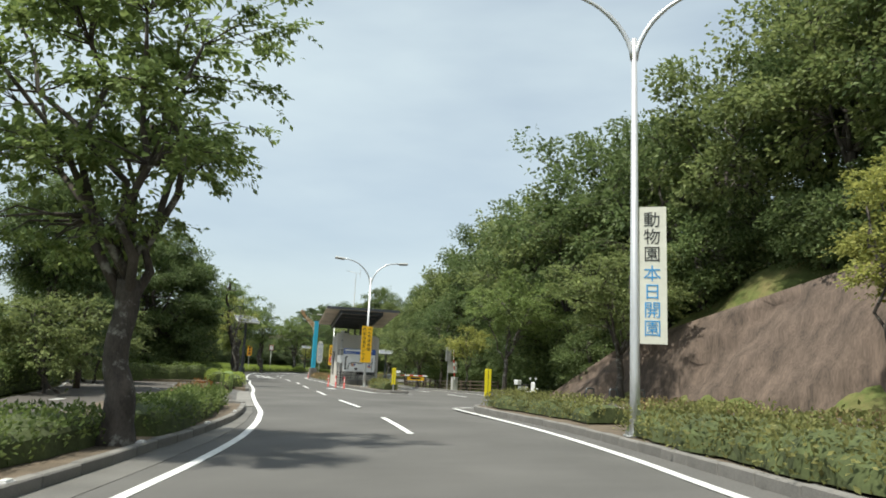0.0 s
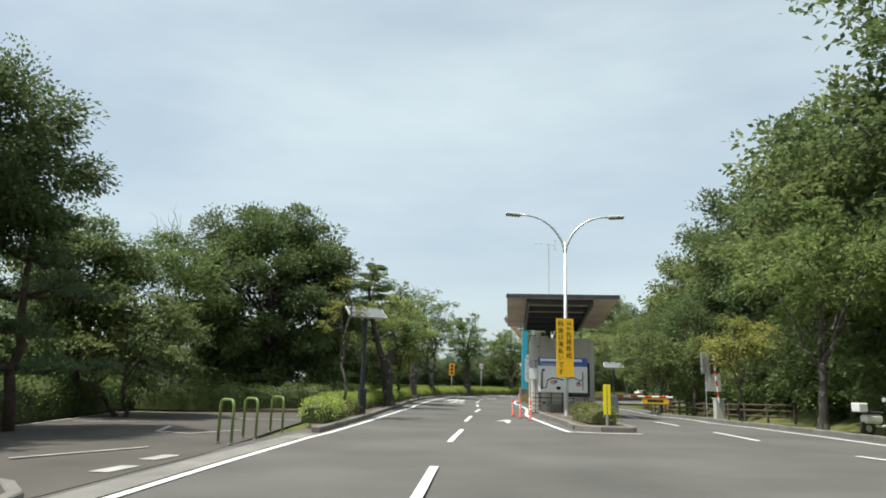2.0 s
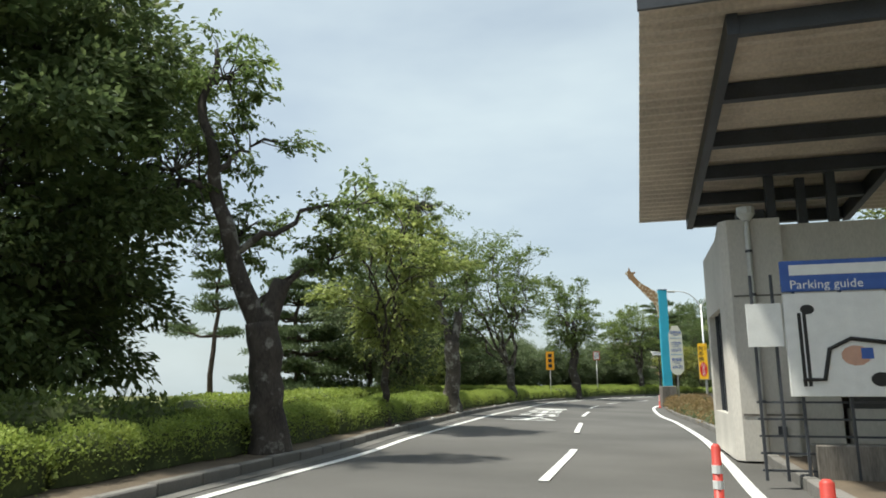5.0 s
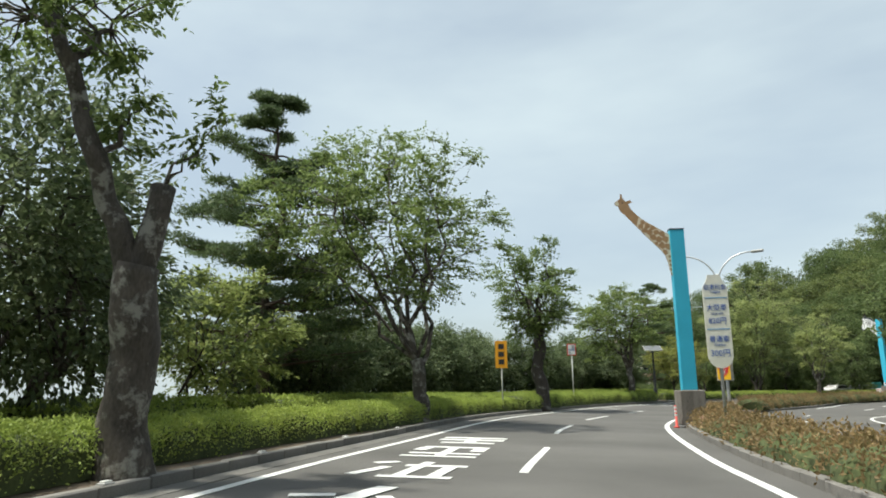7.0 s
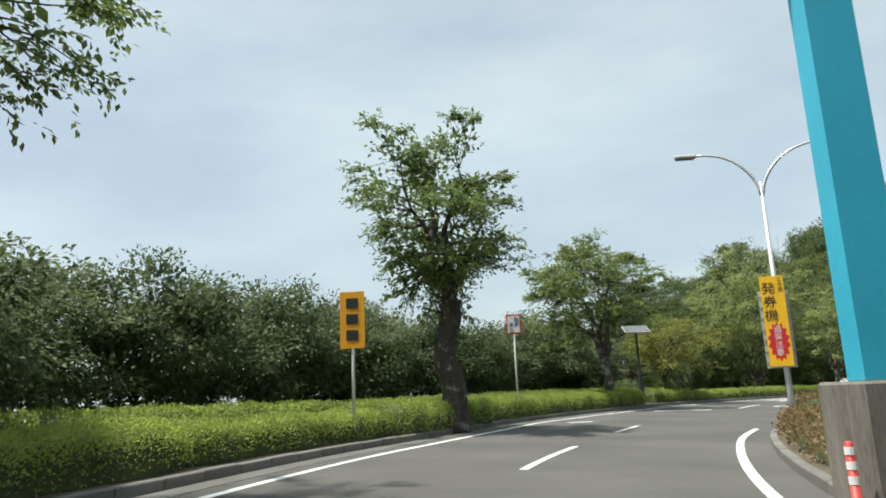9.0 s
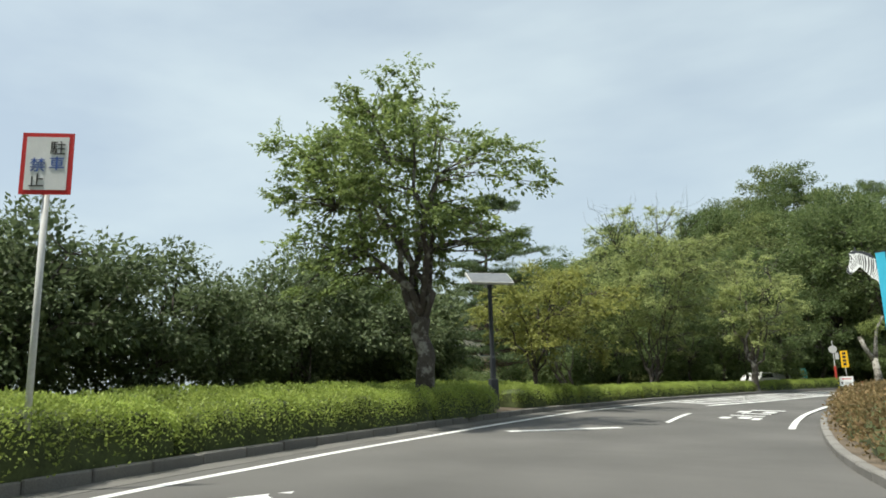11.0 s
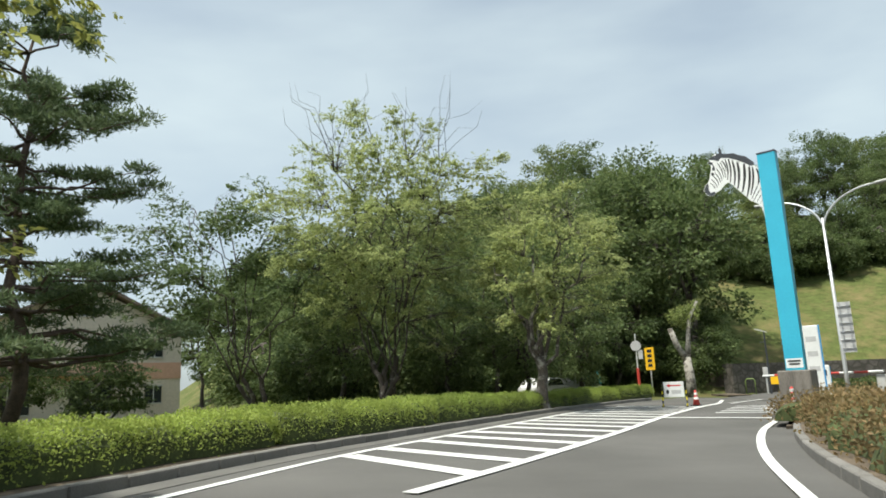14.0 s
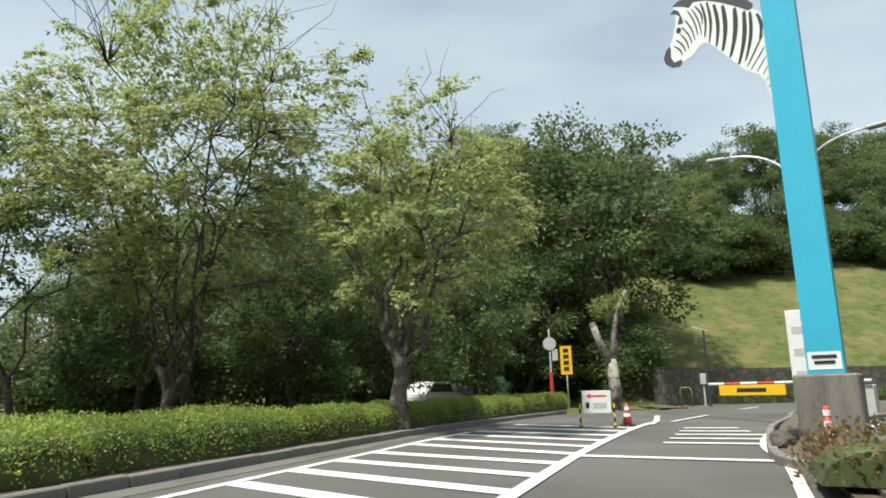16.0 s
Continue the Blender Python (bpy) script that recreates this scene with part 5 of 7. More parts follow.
o = post_sign("orange_sign", pose(1.5, 176.6, 0.1, 0, 0, -24), 0.6, 1.5, 1.75, ORANGE_YELLOW, "amber upright sign with dark characters beyond the hedge")
for k in range(4):
    part("print_line", box(0.28, 0.004, 0.2, (0, -0.03, 1.95 + 0.32 * k)), BLACK, o)
o = thing("round_mirror", pose(0.72, 176.9, 0.1, 0, 0, -24), "round pale sign on a red and white post", "sign")
part("post", tube([(0, 0.04, 0), (0, 0.04, 4.2)], 0.045, 8), STEEL_WHITE, o)
part("disc", plate([(0.35 * math.cos(a), 3.4 + 0.35 * math.sin(a)) for a in np.linspace(0, 2 * math.pi, 20)[:-1]], 0.03, pose(0, -0.03, 0)), PALE_GREY, o)
part("plate", box(0.3, 0.03, 0.6, (0.26, 0.02, 2.5)), PALE_GREY, o)
part("sleeve", tube([(0, 0.04, 0.6), (0, 0.04, 1.9)], 0.1, 8), DULL_RED, o, "dull red sleeve")


def solar_light(m, label, tall=4.5):
    """A park light with a flat solar panel on a square post."""
    root = thing("solar_light", m, label, "street lamp", "solar park lights")
    part("post", join(box(0.28, 0.28, 1.05, bevel=0.02), box(0.17, 0.17, 0.75, (0, 0, 1.05), bevel=0.02), box(0.13, 0.13, tall - 1.8, (0, 0, 1.8), bevel=0.02)), DARK_STEEL, root)
    bm = box(1.62, 0.78, 0.09, bevel=0.01)
    bmesh.ops.transform(bm, matrix=pose(0, 0, tall, 34, 0, 0), verts=bm.verts)
    frame_ = part("panel_frame", bm, LAMP_GREY, root)
    bm = box(1.54, 0.7, 0.01)
    bmesh.ops.transform(bm, matrix=pose(0, 0, tall, 34, 0, 0) @ pose(0, 0, 0.088), verts=bm.verts)
    part("cell_sheet", bm, SOLAR, frame_, "dark solar cells")
    part("lamp", box(0.3, 0.16, 0.07, (0, 0.14, tall - 0.26), bevel=0.02), PALE_GREY, root)
    part("stay", box(0.06, 0.3, 0.06, (0, 0.08, tall - 0.16)), DARK_STEEL, root)
    return root


solar_light(pose(-11.96, 45.75, 0.1, 0, 0, 46), "dark park light with a flat solar panel beside the kerb", 4.08)
solar_light(pose(-22.58, 129.6, 0.1, 0, 0, 31), "dark park light with solar panel in a hedge gap", 4.5)
ub = thing("utility_box", pose(-22.88, 128.95, 0.1, 0, 0, 68), "low weathered grey utility box beside the park light", "utility box")
part("body", box(0.62, 0.36, 0.4, bevel=0.015), PALE_GREY, ub)
part("lid", box(0.66, 0.4, 0.05, (0, 0, 0.4), bevel=0.012), PALE_GREY, ub)
solar_light(pose(-4.9, 80.6, 0.1, 0, 0, 12), "dark park light with a flat solar panel beyond the kiosk", 3.6)
lp = thing("park_light", pose(10.0, 177.4, 0.0, 0, 0, -40), "slim dark park light with a short angled head", "street lamp")
part("post", tube([(0, 0, 0), (0, 0, 1.4), (0, 0, 4.3)], [0.09, 0.06, 0.05], 8), DARK_STEEL, lp)
bm = box(0.8, 0.25, 0.06)
bmesh.ops.transform(bm, matrix=pose(-0.2, 0, 4.3, 0, 20, 0), verts=bm.verts)
part("head", bm, LAMP_GREY, lp)
part("bracket", box(0.3, 0.06, 0.06, (-0.2, 0, 3.5)), DARK_STEEL, lp)

# yellow reflector posts
for x, y in ((2.25, 26.4), (-2.1, 43.9)):
    o = thing("reflector_post", pose(x, y, 0.13, 0, 0, 8), "flat bright yellow reflector post in the bed", "marker post", "yellow reflector posts")
    part("plate", join(box(0.24, 0.05, 1.0, (0, 0, 0.36), bevel=0.01)), YELLOW, o)
    part("groove", box(0.02, 0.056, 0.98, (0, 0, 0.37)), BLACK, o)
    part("stem", tube([(0, 0, 0), (0, 0, 0.4)], 0.05, 8), GALV, o)

# green pipe hoops of the plaza
for x, y, h in ((-9.3, 32.9, -25), (-9.6, 34.3, -25), (-10.15, 36.4, -25)):
    o = thing("pipe_hoop", pose(x, y, 0.02, 0, 0, h), "green painted steel pipe hoop set in the paving", "bollard", "green pipe hoops")
    pts_ = [(-0.28, 0, 0), (-0.28, 0, 0.8)] + [(-0.28 + 0.14 - 0.14 * math.cos(a), 0, 0.8 + 0.14 * math.sin(a)) for a in np.linspace(0.2, math.pi / 2, 5)] + [(0.14 + 0.14 * math.sin(a), 0, 0.8 + 0.14 * math.cos(a)) for a in np.linspace(0, math.pi / 2, 6)] + [(0.28, 0, 0)]
    part("pipe", tube(pts_, 0.032, 10), GREEN_PAINT, o, smooth=True)
    for s in (-0.28, 0.28):
        part("collar", tube([(s, 0, 0), (s, 0, 0.02)], 0.07, 10), GALV, o)


# ---- small white reflectors on the kerb beside the lane ----
def kerb_reflectors(line, gap):
    first = None
    s_ = length_of(line)
    for d in np.arange(1.5, s_[-1], gap):
        x, y = np.interp(d, s_, line[:, 0]), np.interp(d, s_, line[:, 1])
        x2, y2 = np.interp(d + 0.3, s_, line[:, 0]), np.interp(d + 0.3, s_, line[:, 1])
        m = pose(x, y, 0.158, 0, 0, math.degrees(math.atan2(y2 - y, x2 - x)))
        if first is None:
            first = thing("kerb_reflector", m, "small white reflector fixed on top of the kerb", "reflector", "reflectors on the kerb")
            part("base", box(0.2, 0.11, 0.02, bevel=0.004), PALE_GREY, first)
            part("lens", box(0.14, 0.08, 0.025, (0, 0, 0.018), bevel=0.006), STEEL_WHITE, first)
        else:
            copy_thing(first, m)


kerb_reflectors(beside_kerb(-2, 24.3, 0.0), 4.05)
kerb_reflectors(beside_kerb(62, 84, 0.0), 4.05)

# ---- roadside trees ----
CH = "cherry trees along the road"
make_tree("cherry_tree", pose(-4.95, 11.7, 0.1), "old cherry tree with a thick grey trunk beside the kerb", 9.6, (3.35, 3.2), 2.7, 0.22, 11, LEAF_CHERRY, limbs=9, inner=0.06, ragged=0.35, clusters=290, per=90, leaf_size=0.135, cluster_r=0.6, low=0.31, lean=(-1.05, 0), group=CH)
forked_cherry(pose(-15.1, 56.2, 0.1), "dark old cherry tree with a long limb and a sawn-off stub", 12, (-0.2, -0.2, 2.3), [(-0.6, -0.65, 3.7), (-0.85, -1.0, 5.2), (-1.0, -1.2, 6.3), (-0.9, -1.0, 7.4)], (0.0, 0.05, 3.05), 0.3, [(-1.0, -0.6, 7.0, 1.2, 26), (-1.9, -0.9, 5.2, 1.4, 30), (-0.5, -0.4, 5.6, 0.9, 12), (0.6, 0.7, 3.5, 0.6, 9), (-1.4, 0.4, 4.2, 1.2, 20), (0.9, 0.9, 4.6, 0.9, 14)], LEAF_CHERRY, BARK, CH, [(0.8, 0.8, 3.5), (0.6, 0.9, 3.9)])
make_tree("cherry_tree", pose(-17.6, 63.8, 0.1), "young cherry tree with a thin trunk and yellow-green leaves", 7.5, (2.3, 2.2), 1.9, 0.11, 13, LEAF_FRESH, limbs=7, clusters=120, per=110, leaf_size=0.12, cluster_r=0.6, low=0.24, group=CH)
forked_cherry(pose(-19.51, 71.74, 0.1), "cherry tree with a lichened trunk and a sawn-off stub", 14, (0.0, 0.0, 2.85), [(-0.3, -0.37, 3.9), (-0.6, -0.8, 5.3), (-0.8, -1.1, 6.4), (-1.0, -1.2, 8.8)], (0.17, 0.2, 4.0), 0.31, [(-0.9, -1.0, 8.4, 1.5, 24), (-1.6, -0.9, 6.6, 1.3, 24), (-0.3, -0.5, 6.4, 1.0, 16), (-0.2, -0.2, 4.9, 0.5, 6)], LEAF_CHERRY, PALE_BARK, CH, [(0.45, 0.5, 4.7), (0.7, 0.7, 5.1)])
make_tree("cherry_tree", pose(-23.30, 87.2, 0.1), "broad cherry tree with a forked pale trunk in the hedge", 10.8, (5.7, 4.6), 2.2, 0.25, 15, LEAF_CHERRY, PALE_BARK, limbs=10, clusters=350, per=95, leaf_size=0.13, cluster_r=0.68, low=0.3, inner=0.12, ragged=0.3, lean=(-2.2, -0.2), group=CH)
make_tree("cherry_tree", pose(-25.1, 105.6, 0.1), "cherry tree with a stout grey trunk in the hedge", 10.6, (2.9, 2.9), 4.2, 0.38, 16, LEAF_CHERRY, limbs=7, clusters=170, per=115, leaf_size=0.13, cluster_r=0.62, low=0.27, lean=(-0.3, -0.1), ragged=0.4, group=CH)
make_tree("cherry_tree", pose(-23.5, 124.3, 0.1), "cherry tree with a spreading ragged crown above the hedge", 10.6, (4.0, 4.0), 2.8, 0.27, 17, LEAF_CHERRY, PALE_BARK, limbs=8, clusters=250, per=110, leaf_size=0.13, cluster_r=0.62, low=0.25, lean=(-1.0, -0.2), ragged=0.42, inner=0.14, group=CH)
make_tree("cherry_tree", pose(-21.8, 134.8, 0.1), "young cherry tree with yellow-green leaves behind the hedge", 6.0, (3.4, 3.3), 1.5, 0.11, 18, LEAF_YELLOW, limbs=8, clusters=150, per=170, leaf_size=0.1, low=0.27, lean=(0.9, 0), cluster_r=0.65, group=CH)
make_tree("cherry_tree", pose(-9.1, 160.0, 0.1), "cherry tree with a forked pale trunk and bare twigs", 9.9, (3.6, 3.6), 2.2, 0.24, 19, LEAF_HAZE_LIT, PALE_BARK, limbs=8, clusters=210, per=110, leaf_size=0.13, cluster_r=0.65, low=0.22, lean=(0.7, 0), bare=14, inner=0.08, group=CH)
make_tree("cherry_tree", pose(-15.8, 163.5, 0.1), "tall many-stemmed cherry tree with light green leaves", 15.2, (6.9, 5.6), 2.2, 0.24, 20, LEAF_HAZE_LIT, limbs=14, stems=4, clusters=520, per=105, leaf_size=0.145, cluster_r=0.75, low=0.16, lean=(0.2, 0), inner=0.08, bare=34, ragged=0.4, group=CH)
make_tree("cherry_tree", pose(-22.6, 168.5, 0.1), "wide feathery tree with dark arching limbs by the house", 13.6, (7.0, 5.0), 1.8, 0.22, 21, LEAF_FOREST, limbs=10, stems=3, clusters=230, per=90, leaf_size=0.16, low=0.24, flat=0.3, ragged=0.5, lean=(-2.2, 0), group=CH)
# trees by the exit road
EX = "cherry trees by the exit road"
make_tree("cherry_tree", pose(10.4, 38.2, 0.1), "cherry tree with a dark trunk and flat spreading crown", 8.8, (3.9, 3.9), 2.5, 0.2, 22, LEAF_FOREST_LIGHT, limbs=7, clusters=170, per=100, leaf_size=0.145, low=0.4, flat=0.4, group=EX)
make_tree("cherry_tree", pose(5.3, 49.4, 0.1), "cherry tree with a pale forked trunk by the exit road", 8.6, (4.0, 4.0), 2.4, 0.16, 23, LEAF_CHERRY, PALE_BARK, limbs=6, clusters=160, per=90, leaf_size=0.15, low=0.42, lean=(1.0, 0.4), group=EX)
make_tree("cherry_tree", pose(3.3, 60.6, 0.1), "small thin cherry tree beside the barrier", 5.6, (2.0, 2.0), 1.8, 0.09, 24, LEAF_YELLOW, PALE_BARK, limbs=4, clusters=55, per=80, leaf_size=0.14, low=0.5, flat=0.4, group=EX)
make_tree("cherry_tree", pose(-1.0, 75.7, 0.1), "low round cherry tree beyond the barrier", 6.6, (3.3, 3.3), 1.8, 0.14, 25, LEAF_FOREST_LIGHT, PALE_BARK, limbs=6, clusters=120, per=80, leaf_size=0.16, low=0.3, group=EX)
make_tree("cherry_tree", pose(14.3, 21.5, 0.3), "bright green tree leaning over from the rock slope", 8.8, (2.2, 3.0), 2.0, 0.14, 26, LEAF_YELLOW, limbs=6, clusters=120, per=90, leaf_size=0.14, low=0.35, lean=(0.8, 0), group=EX)
make_tree("woodland_tree", pose(9.8, 60.9, 0.6), "tree with a pale leaning trunk at the edge of the wood", 8.0, (3.0, 3.0), 3.0, 0.16, 27, LEAF_FOREST, PALE_BARK, limbs=5, clusters=110, per=70, leaf_size=0.2, low=0.45)

# ---- trees and bushes of the park on the far side of the plaza ----
make_tree("evergreen_tree", pose(-21.3, 53.0, 0), "great dome-shaped evergreen tree with dense dark leaves", 10.9, (5.2, 5.2), 2.2, 0.45, 31, LEAF_DARK, limbs=8, clusters=820, per=78, leaf_size=0.18, cluster_r=0.6, low=0.0, shell=0.2, ragged=0.05, flat=0.75, droop=0.2, inner=0.3, each=9, dense=True)
make_tree("evergreen_tree", pose(-17.4, 32.4, 0), "tall evergreen tree with a clipped rounded crown", 9.9, (2.7, 2.7), 4.0, 0.26, 32, LEAF_FOREST, limbs=7, clusters=260, per=100, leaf_size=0.15, cluster_r=0.65, low=0.4, shell=0.35, ragged=0.12, flat=0.7, dense=True)
make_pine("garden_pine", pose(-16.4, 33.6, 0), "garden pine with cloud-pruned pads", 6.6, 2.3, 1.6, 0.16, 33, layers=6, per_layer=5, group="garden pines")
make_pine("garden_pine", pose(-20, 26, 0), "garden pine with cloud-pruned pads", 7.6, 2.8, 1.8, 0.16, 34, layers=7, per_layer=5, group="garden pines")
make_tree("evergreen_tree", pose(-21.0, 40.0, 0), "smaller clipped evergreen tree beside the plaza", 7.4, (2.4, 2.4), 2.2, 0.2, 35, LEAF_DARK, clusters=150, per=90, leaf_size=0.16, low=0.4, shell=0.4, ragged=0.2, dense=True)
make_tree("shrub_tree", pose(-18.9, 40.5, 0), "low spreading shrub tree at the edge of the plaza", 4.8, (2.8, 2.4), 1.2, 0.1, 36, LEAF_FOREST_LIGHT, stems=2, limbs=6, clusters=120, per=90, leaf_size=0.13, low=0.2)
make_tree("shrub_tree", pose(-15.8, 29.0, 0), "low spreading shrub tree at the edge of the plaza", 4.2, (2.6, 2.4), 1.0, 0.1, 40, LEAF_FOREST_LIGHT, stems=2, limbs=6, clusters=100, per=90, leaf_size=0.13, low=0.2)
make_tree("shrub_tree", pose(-21.8, 46.0, 0), "tall thin crape myrtle with upright twigs", 8.6, (2.0, 2.0), 2.2, 0.12, 46, LEAF_CHERRY, PALE_BARK, stems=2, limbs=8, clusters=110, per=70, leaf_size=0.13, low=0.45, bare=14)
make_tree("young_tree", pose(-12.1, 44.3, 0.1), "thin young tree with few leaves tied to stakes", 5.6, (0.9, 0.9), 2.4, 0.06, 38, LEAF_YELLOW, PALE_BARK, limbs=4, clusters=30, per=40, leaf_size=0.11, cluster_r=0.4, low=0.45, inner=0)

make_pine("pine_tree", pose(-30.4, 87.4, 0), "tall pine tree with level dark boughs", 13.4, 5.0, 2.4, 0.28, 41, layers=11, per_layer=8, tuft=1.05, group="pine trees", density=330)
make_pine("pine_tree", pose(-26.4, 70.4, 0), "low spreading dark pine behind the hedges", 6.2, 3.1, 0.9, 0.18, 45, layers=8, per_layer=7, tuft=0.85, group="pine trees", density=260)
make_pine("pine_tree", pose(-30.6, 69.7, 0), "slim pine tree with few tufts", 8.0, 1.9, 3.2, 0.14, 42, layers=5, per_layer=4, tuft=0.75, group="pine trees")
make_tree("shrub_tree", pose(-25.8, 79.8, 0), "loose pale-leaved shrub tree behind the hedges", 4.9, (2.3, 2.2), 1.0, 0.09, 43, LEAF_FRESH, stems=2, limbs=6, clusters=110, per=80, leaf_size=0.12, cluster_r=0.55, low=0.1, ragged=0.35)
make_pine("pine_tree", pose(-26.7, 151.6, 0), "tall pine tree beside the house", 13.4, 4.8, 2.2, 0.24, 44, layers=15, per_layer=8, tuft=0.92, group="pine trees", density=220, taper=0.55)

# low dense camellia trees behind the hedges
cam_line = stretch_of(offset(LEFT_LINE, 9.0), 0, length_of(offset(LEFT_LINE, 9.0))[-1])
rng_c = np.random.default_rng(15)
bushes = []
for k in range(3):
    bushes.append(make_tree("camellia_tree", pose(-33 - k, 112 + 4 * k, 0), "dense dark camellia tree with glossy leaves", 5.2 + 0.3 * k, (2.6, 2.6), 1.2, 0.1, 51 + k, LEAF_CAMELLIA, stems=2, limbs=6, clusters=140, per=58, leaf_size=0.17, cluster_r=0.75, low=0.03, shell=0.4, ragged=0.2, flat=0.7, inner=0.25, dense=True, group="camellia trees"))
q = from_y(cam_line, 89)
i = 0
while q < from_y(cam_line, 139):
    a = stretch_of(cam_line, q, q + 0.5)[0]
    side = rng_c.uniform(-1.2, 2.4)
    size = rng_c.uniform(0.74, 1.08)
    c = copy_thing(bushes[i % 3], Matrix())
    c.matrix_basis = pose(a[0] - side, a[1], 0.0, 0, 0, rng_c.uniform(0, 360)) @ Matrix.Scale(size, 4)
    q, i = q + (2.9 if a[1] > 95 else 3.6), i + 1

for x, y, size in ((-27.9, 133.4, 0.95), (-29.8, 130.5, 1.1), (-27.4, 137.4, 1.0), (-31.5, 136, 1.2)):
    c = copy_thing(bushes[i % 3], Matrix())
    c.matrix_basis = pose(x, y, 0.0, 0, 0, 50 * x) @ Matrix.Scale(size, 4)
    i += 1
for x, y, tall, seed in ((-26.6, 146.4, 1.5, 61), (-29.2, 146.2, 2.3, 62), (-26.6, 158.2, 3.0, 63), (-30.0, 157.4, 3.5, 64)):
    make_tree("garden_bush", pose(x, y, 0), "rounded green garden bush in front of the house", tall, (2.0, 1.9), 0.5, 0.07, seed, LEAF_FOREST, stems=3, limbs=6, clusters=110, per=70, leaf_size=0.12, cluster_r=0.6, low=0.05, shell=0.4, ragged=0.35, flat=0.5, category="bush")
make_tree("evergreen_tree", pose(-24.4, 72.6, 0), "dense dark evergreen tree behind the hedges", 7.6, (3.1, 3.0), 1.6, 0.16, 47, LEAF_CAMELLIA, stems=2, limbs=6, clusters=190, per=70, leaf_size=0.15, cluster_r=0.75, low=0.06, shell=0.4, ragged=0.3, flat=0.6, dense=True)
make_tree("evergreen_tree", pose(-26.8, 75.6, 0), "dense dark evergreen tree behind the hedges", 6.6, (2.8, 2.8), 1.4, 0.14, 48, LEAF_CAMELLIA, stems=2, limbs=6, clusters=160, per=70, leaf_size=0.15, cluster_r=0.75, low=0.06, shell=0.4, ragged=0.3, flat=0.6, dense=True)

# background trees, copied from a few kinds
rng_b = np.random.default_rng(5)
kinds = []
for k, (mat, h, w, lf, lo) in enumerate(((LEAF_FOREST, 12.5, 4.4, 0.34, 0.12), (LEAF_FOREST_LIGHT, 11.5, 4.2, 0.34, 0.15), (LEAF_DARK, 11.0, 4.0, 0.32, 0.1), (LEAF_FOREST, 14.0, 4.0, 0.34, 0.2), (LEAF_FOREST_LIGHT, 13.0, 4.6, 0.36, 0.18))):
    kinds.append((h, w, mat, lf, lo, 60 + k))
wood = []
for x, y, size in ((10.8, 52.5, 1.36), (10.2, 58, 1.34), (11, 64.5, 1.4), (9.6, 70.5, 1.42), (9.4, 77, 1.46), (7.5, 84, 1.42), (6.2, 90.5, 1.42), (5.0, 97, 1.42), (3.6, 104, 1.36), (14.8, 46, 1.3), (17.6, 40, 1.3), (20.5, 33, 1.3), (22, 24, 1.35)):
    wood.append((int(rng_b.integers(0, 5)), pose(x, y, float(ground_z(x, y)[0]) - 0.2, 0, 0, 41 * y) @ Matrix.Scale(size, 4)))
pts = [(m.translation.x, m.translation.y) for _, m in wood]
tries = 0
while len(pts) < 96 and tries < 20000:
    tries += 1
    x, y = rng_b.uniform(-4, 52), rng_b.uniform(-6, 150)
    d = depth_in(HILL_WOOD, np.array([x]), np.array([y]))[0]
    if not (1.2 if y > 46 else 5.0) < d < 20:
        continue
    gap = 3.9 if d < 13 else 5.6
    if all((x - a) ** 2 + (y - b) ** 2 > gap * gap for a, b in pts):
        pts.append((x, y))
for i, (x, y) in enumerate(pts[13:]):
    k = int(rng_b.integers(0, 5))
    z = float(ground_z(x, y)[0])
    turn, size = rng_b.uniform(0, 360), rng_b.uniform(1.0, 1.3)
    m = pose(x, y, z - 0.2, 0, 0, turn) @ Matrix.Scale(size, 4)
    wood.append((k, m))
pts = []
tries = 0
while len(pts) < 92 and tries < 20000:
    tries += 1
    x, y = rng_b.uniform(-40, 70), rng_b.uniform(176, 236)
    d = depth_in(HILL_GRASS, np.array([x]), np.array([y]))[0]
    low = 20.5 + 2 * math.sin(x * 0.2) if x > 9 + 0.35 * (y - 186) else 0.5
    if not low < d < 44:
        continue
    if all((x - a) ** 2 + (y - b) ** 2 > 3.9**2 for a, b in pts):
        pts.append((x, y))
for x, y in pts:
    k = int(rng_b.choice([0, 2, 3, 0, 1]))
    m = pose(x, y, float(ground_z(x, y)[0]) - 0.2, 0, 0, rng_b.uniform(0, 360)) @ Matrix.Scale(rng_b.uniform(1.05, 1.35) * float(np.interp(x, (8, 16, 30, 45), (1.0, 0.6, 0.58, 0.75))), 4)
    wood.append((k, m))
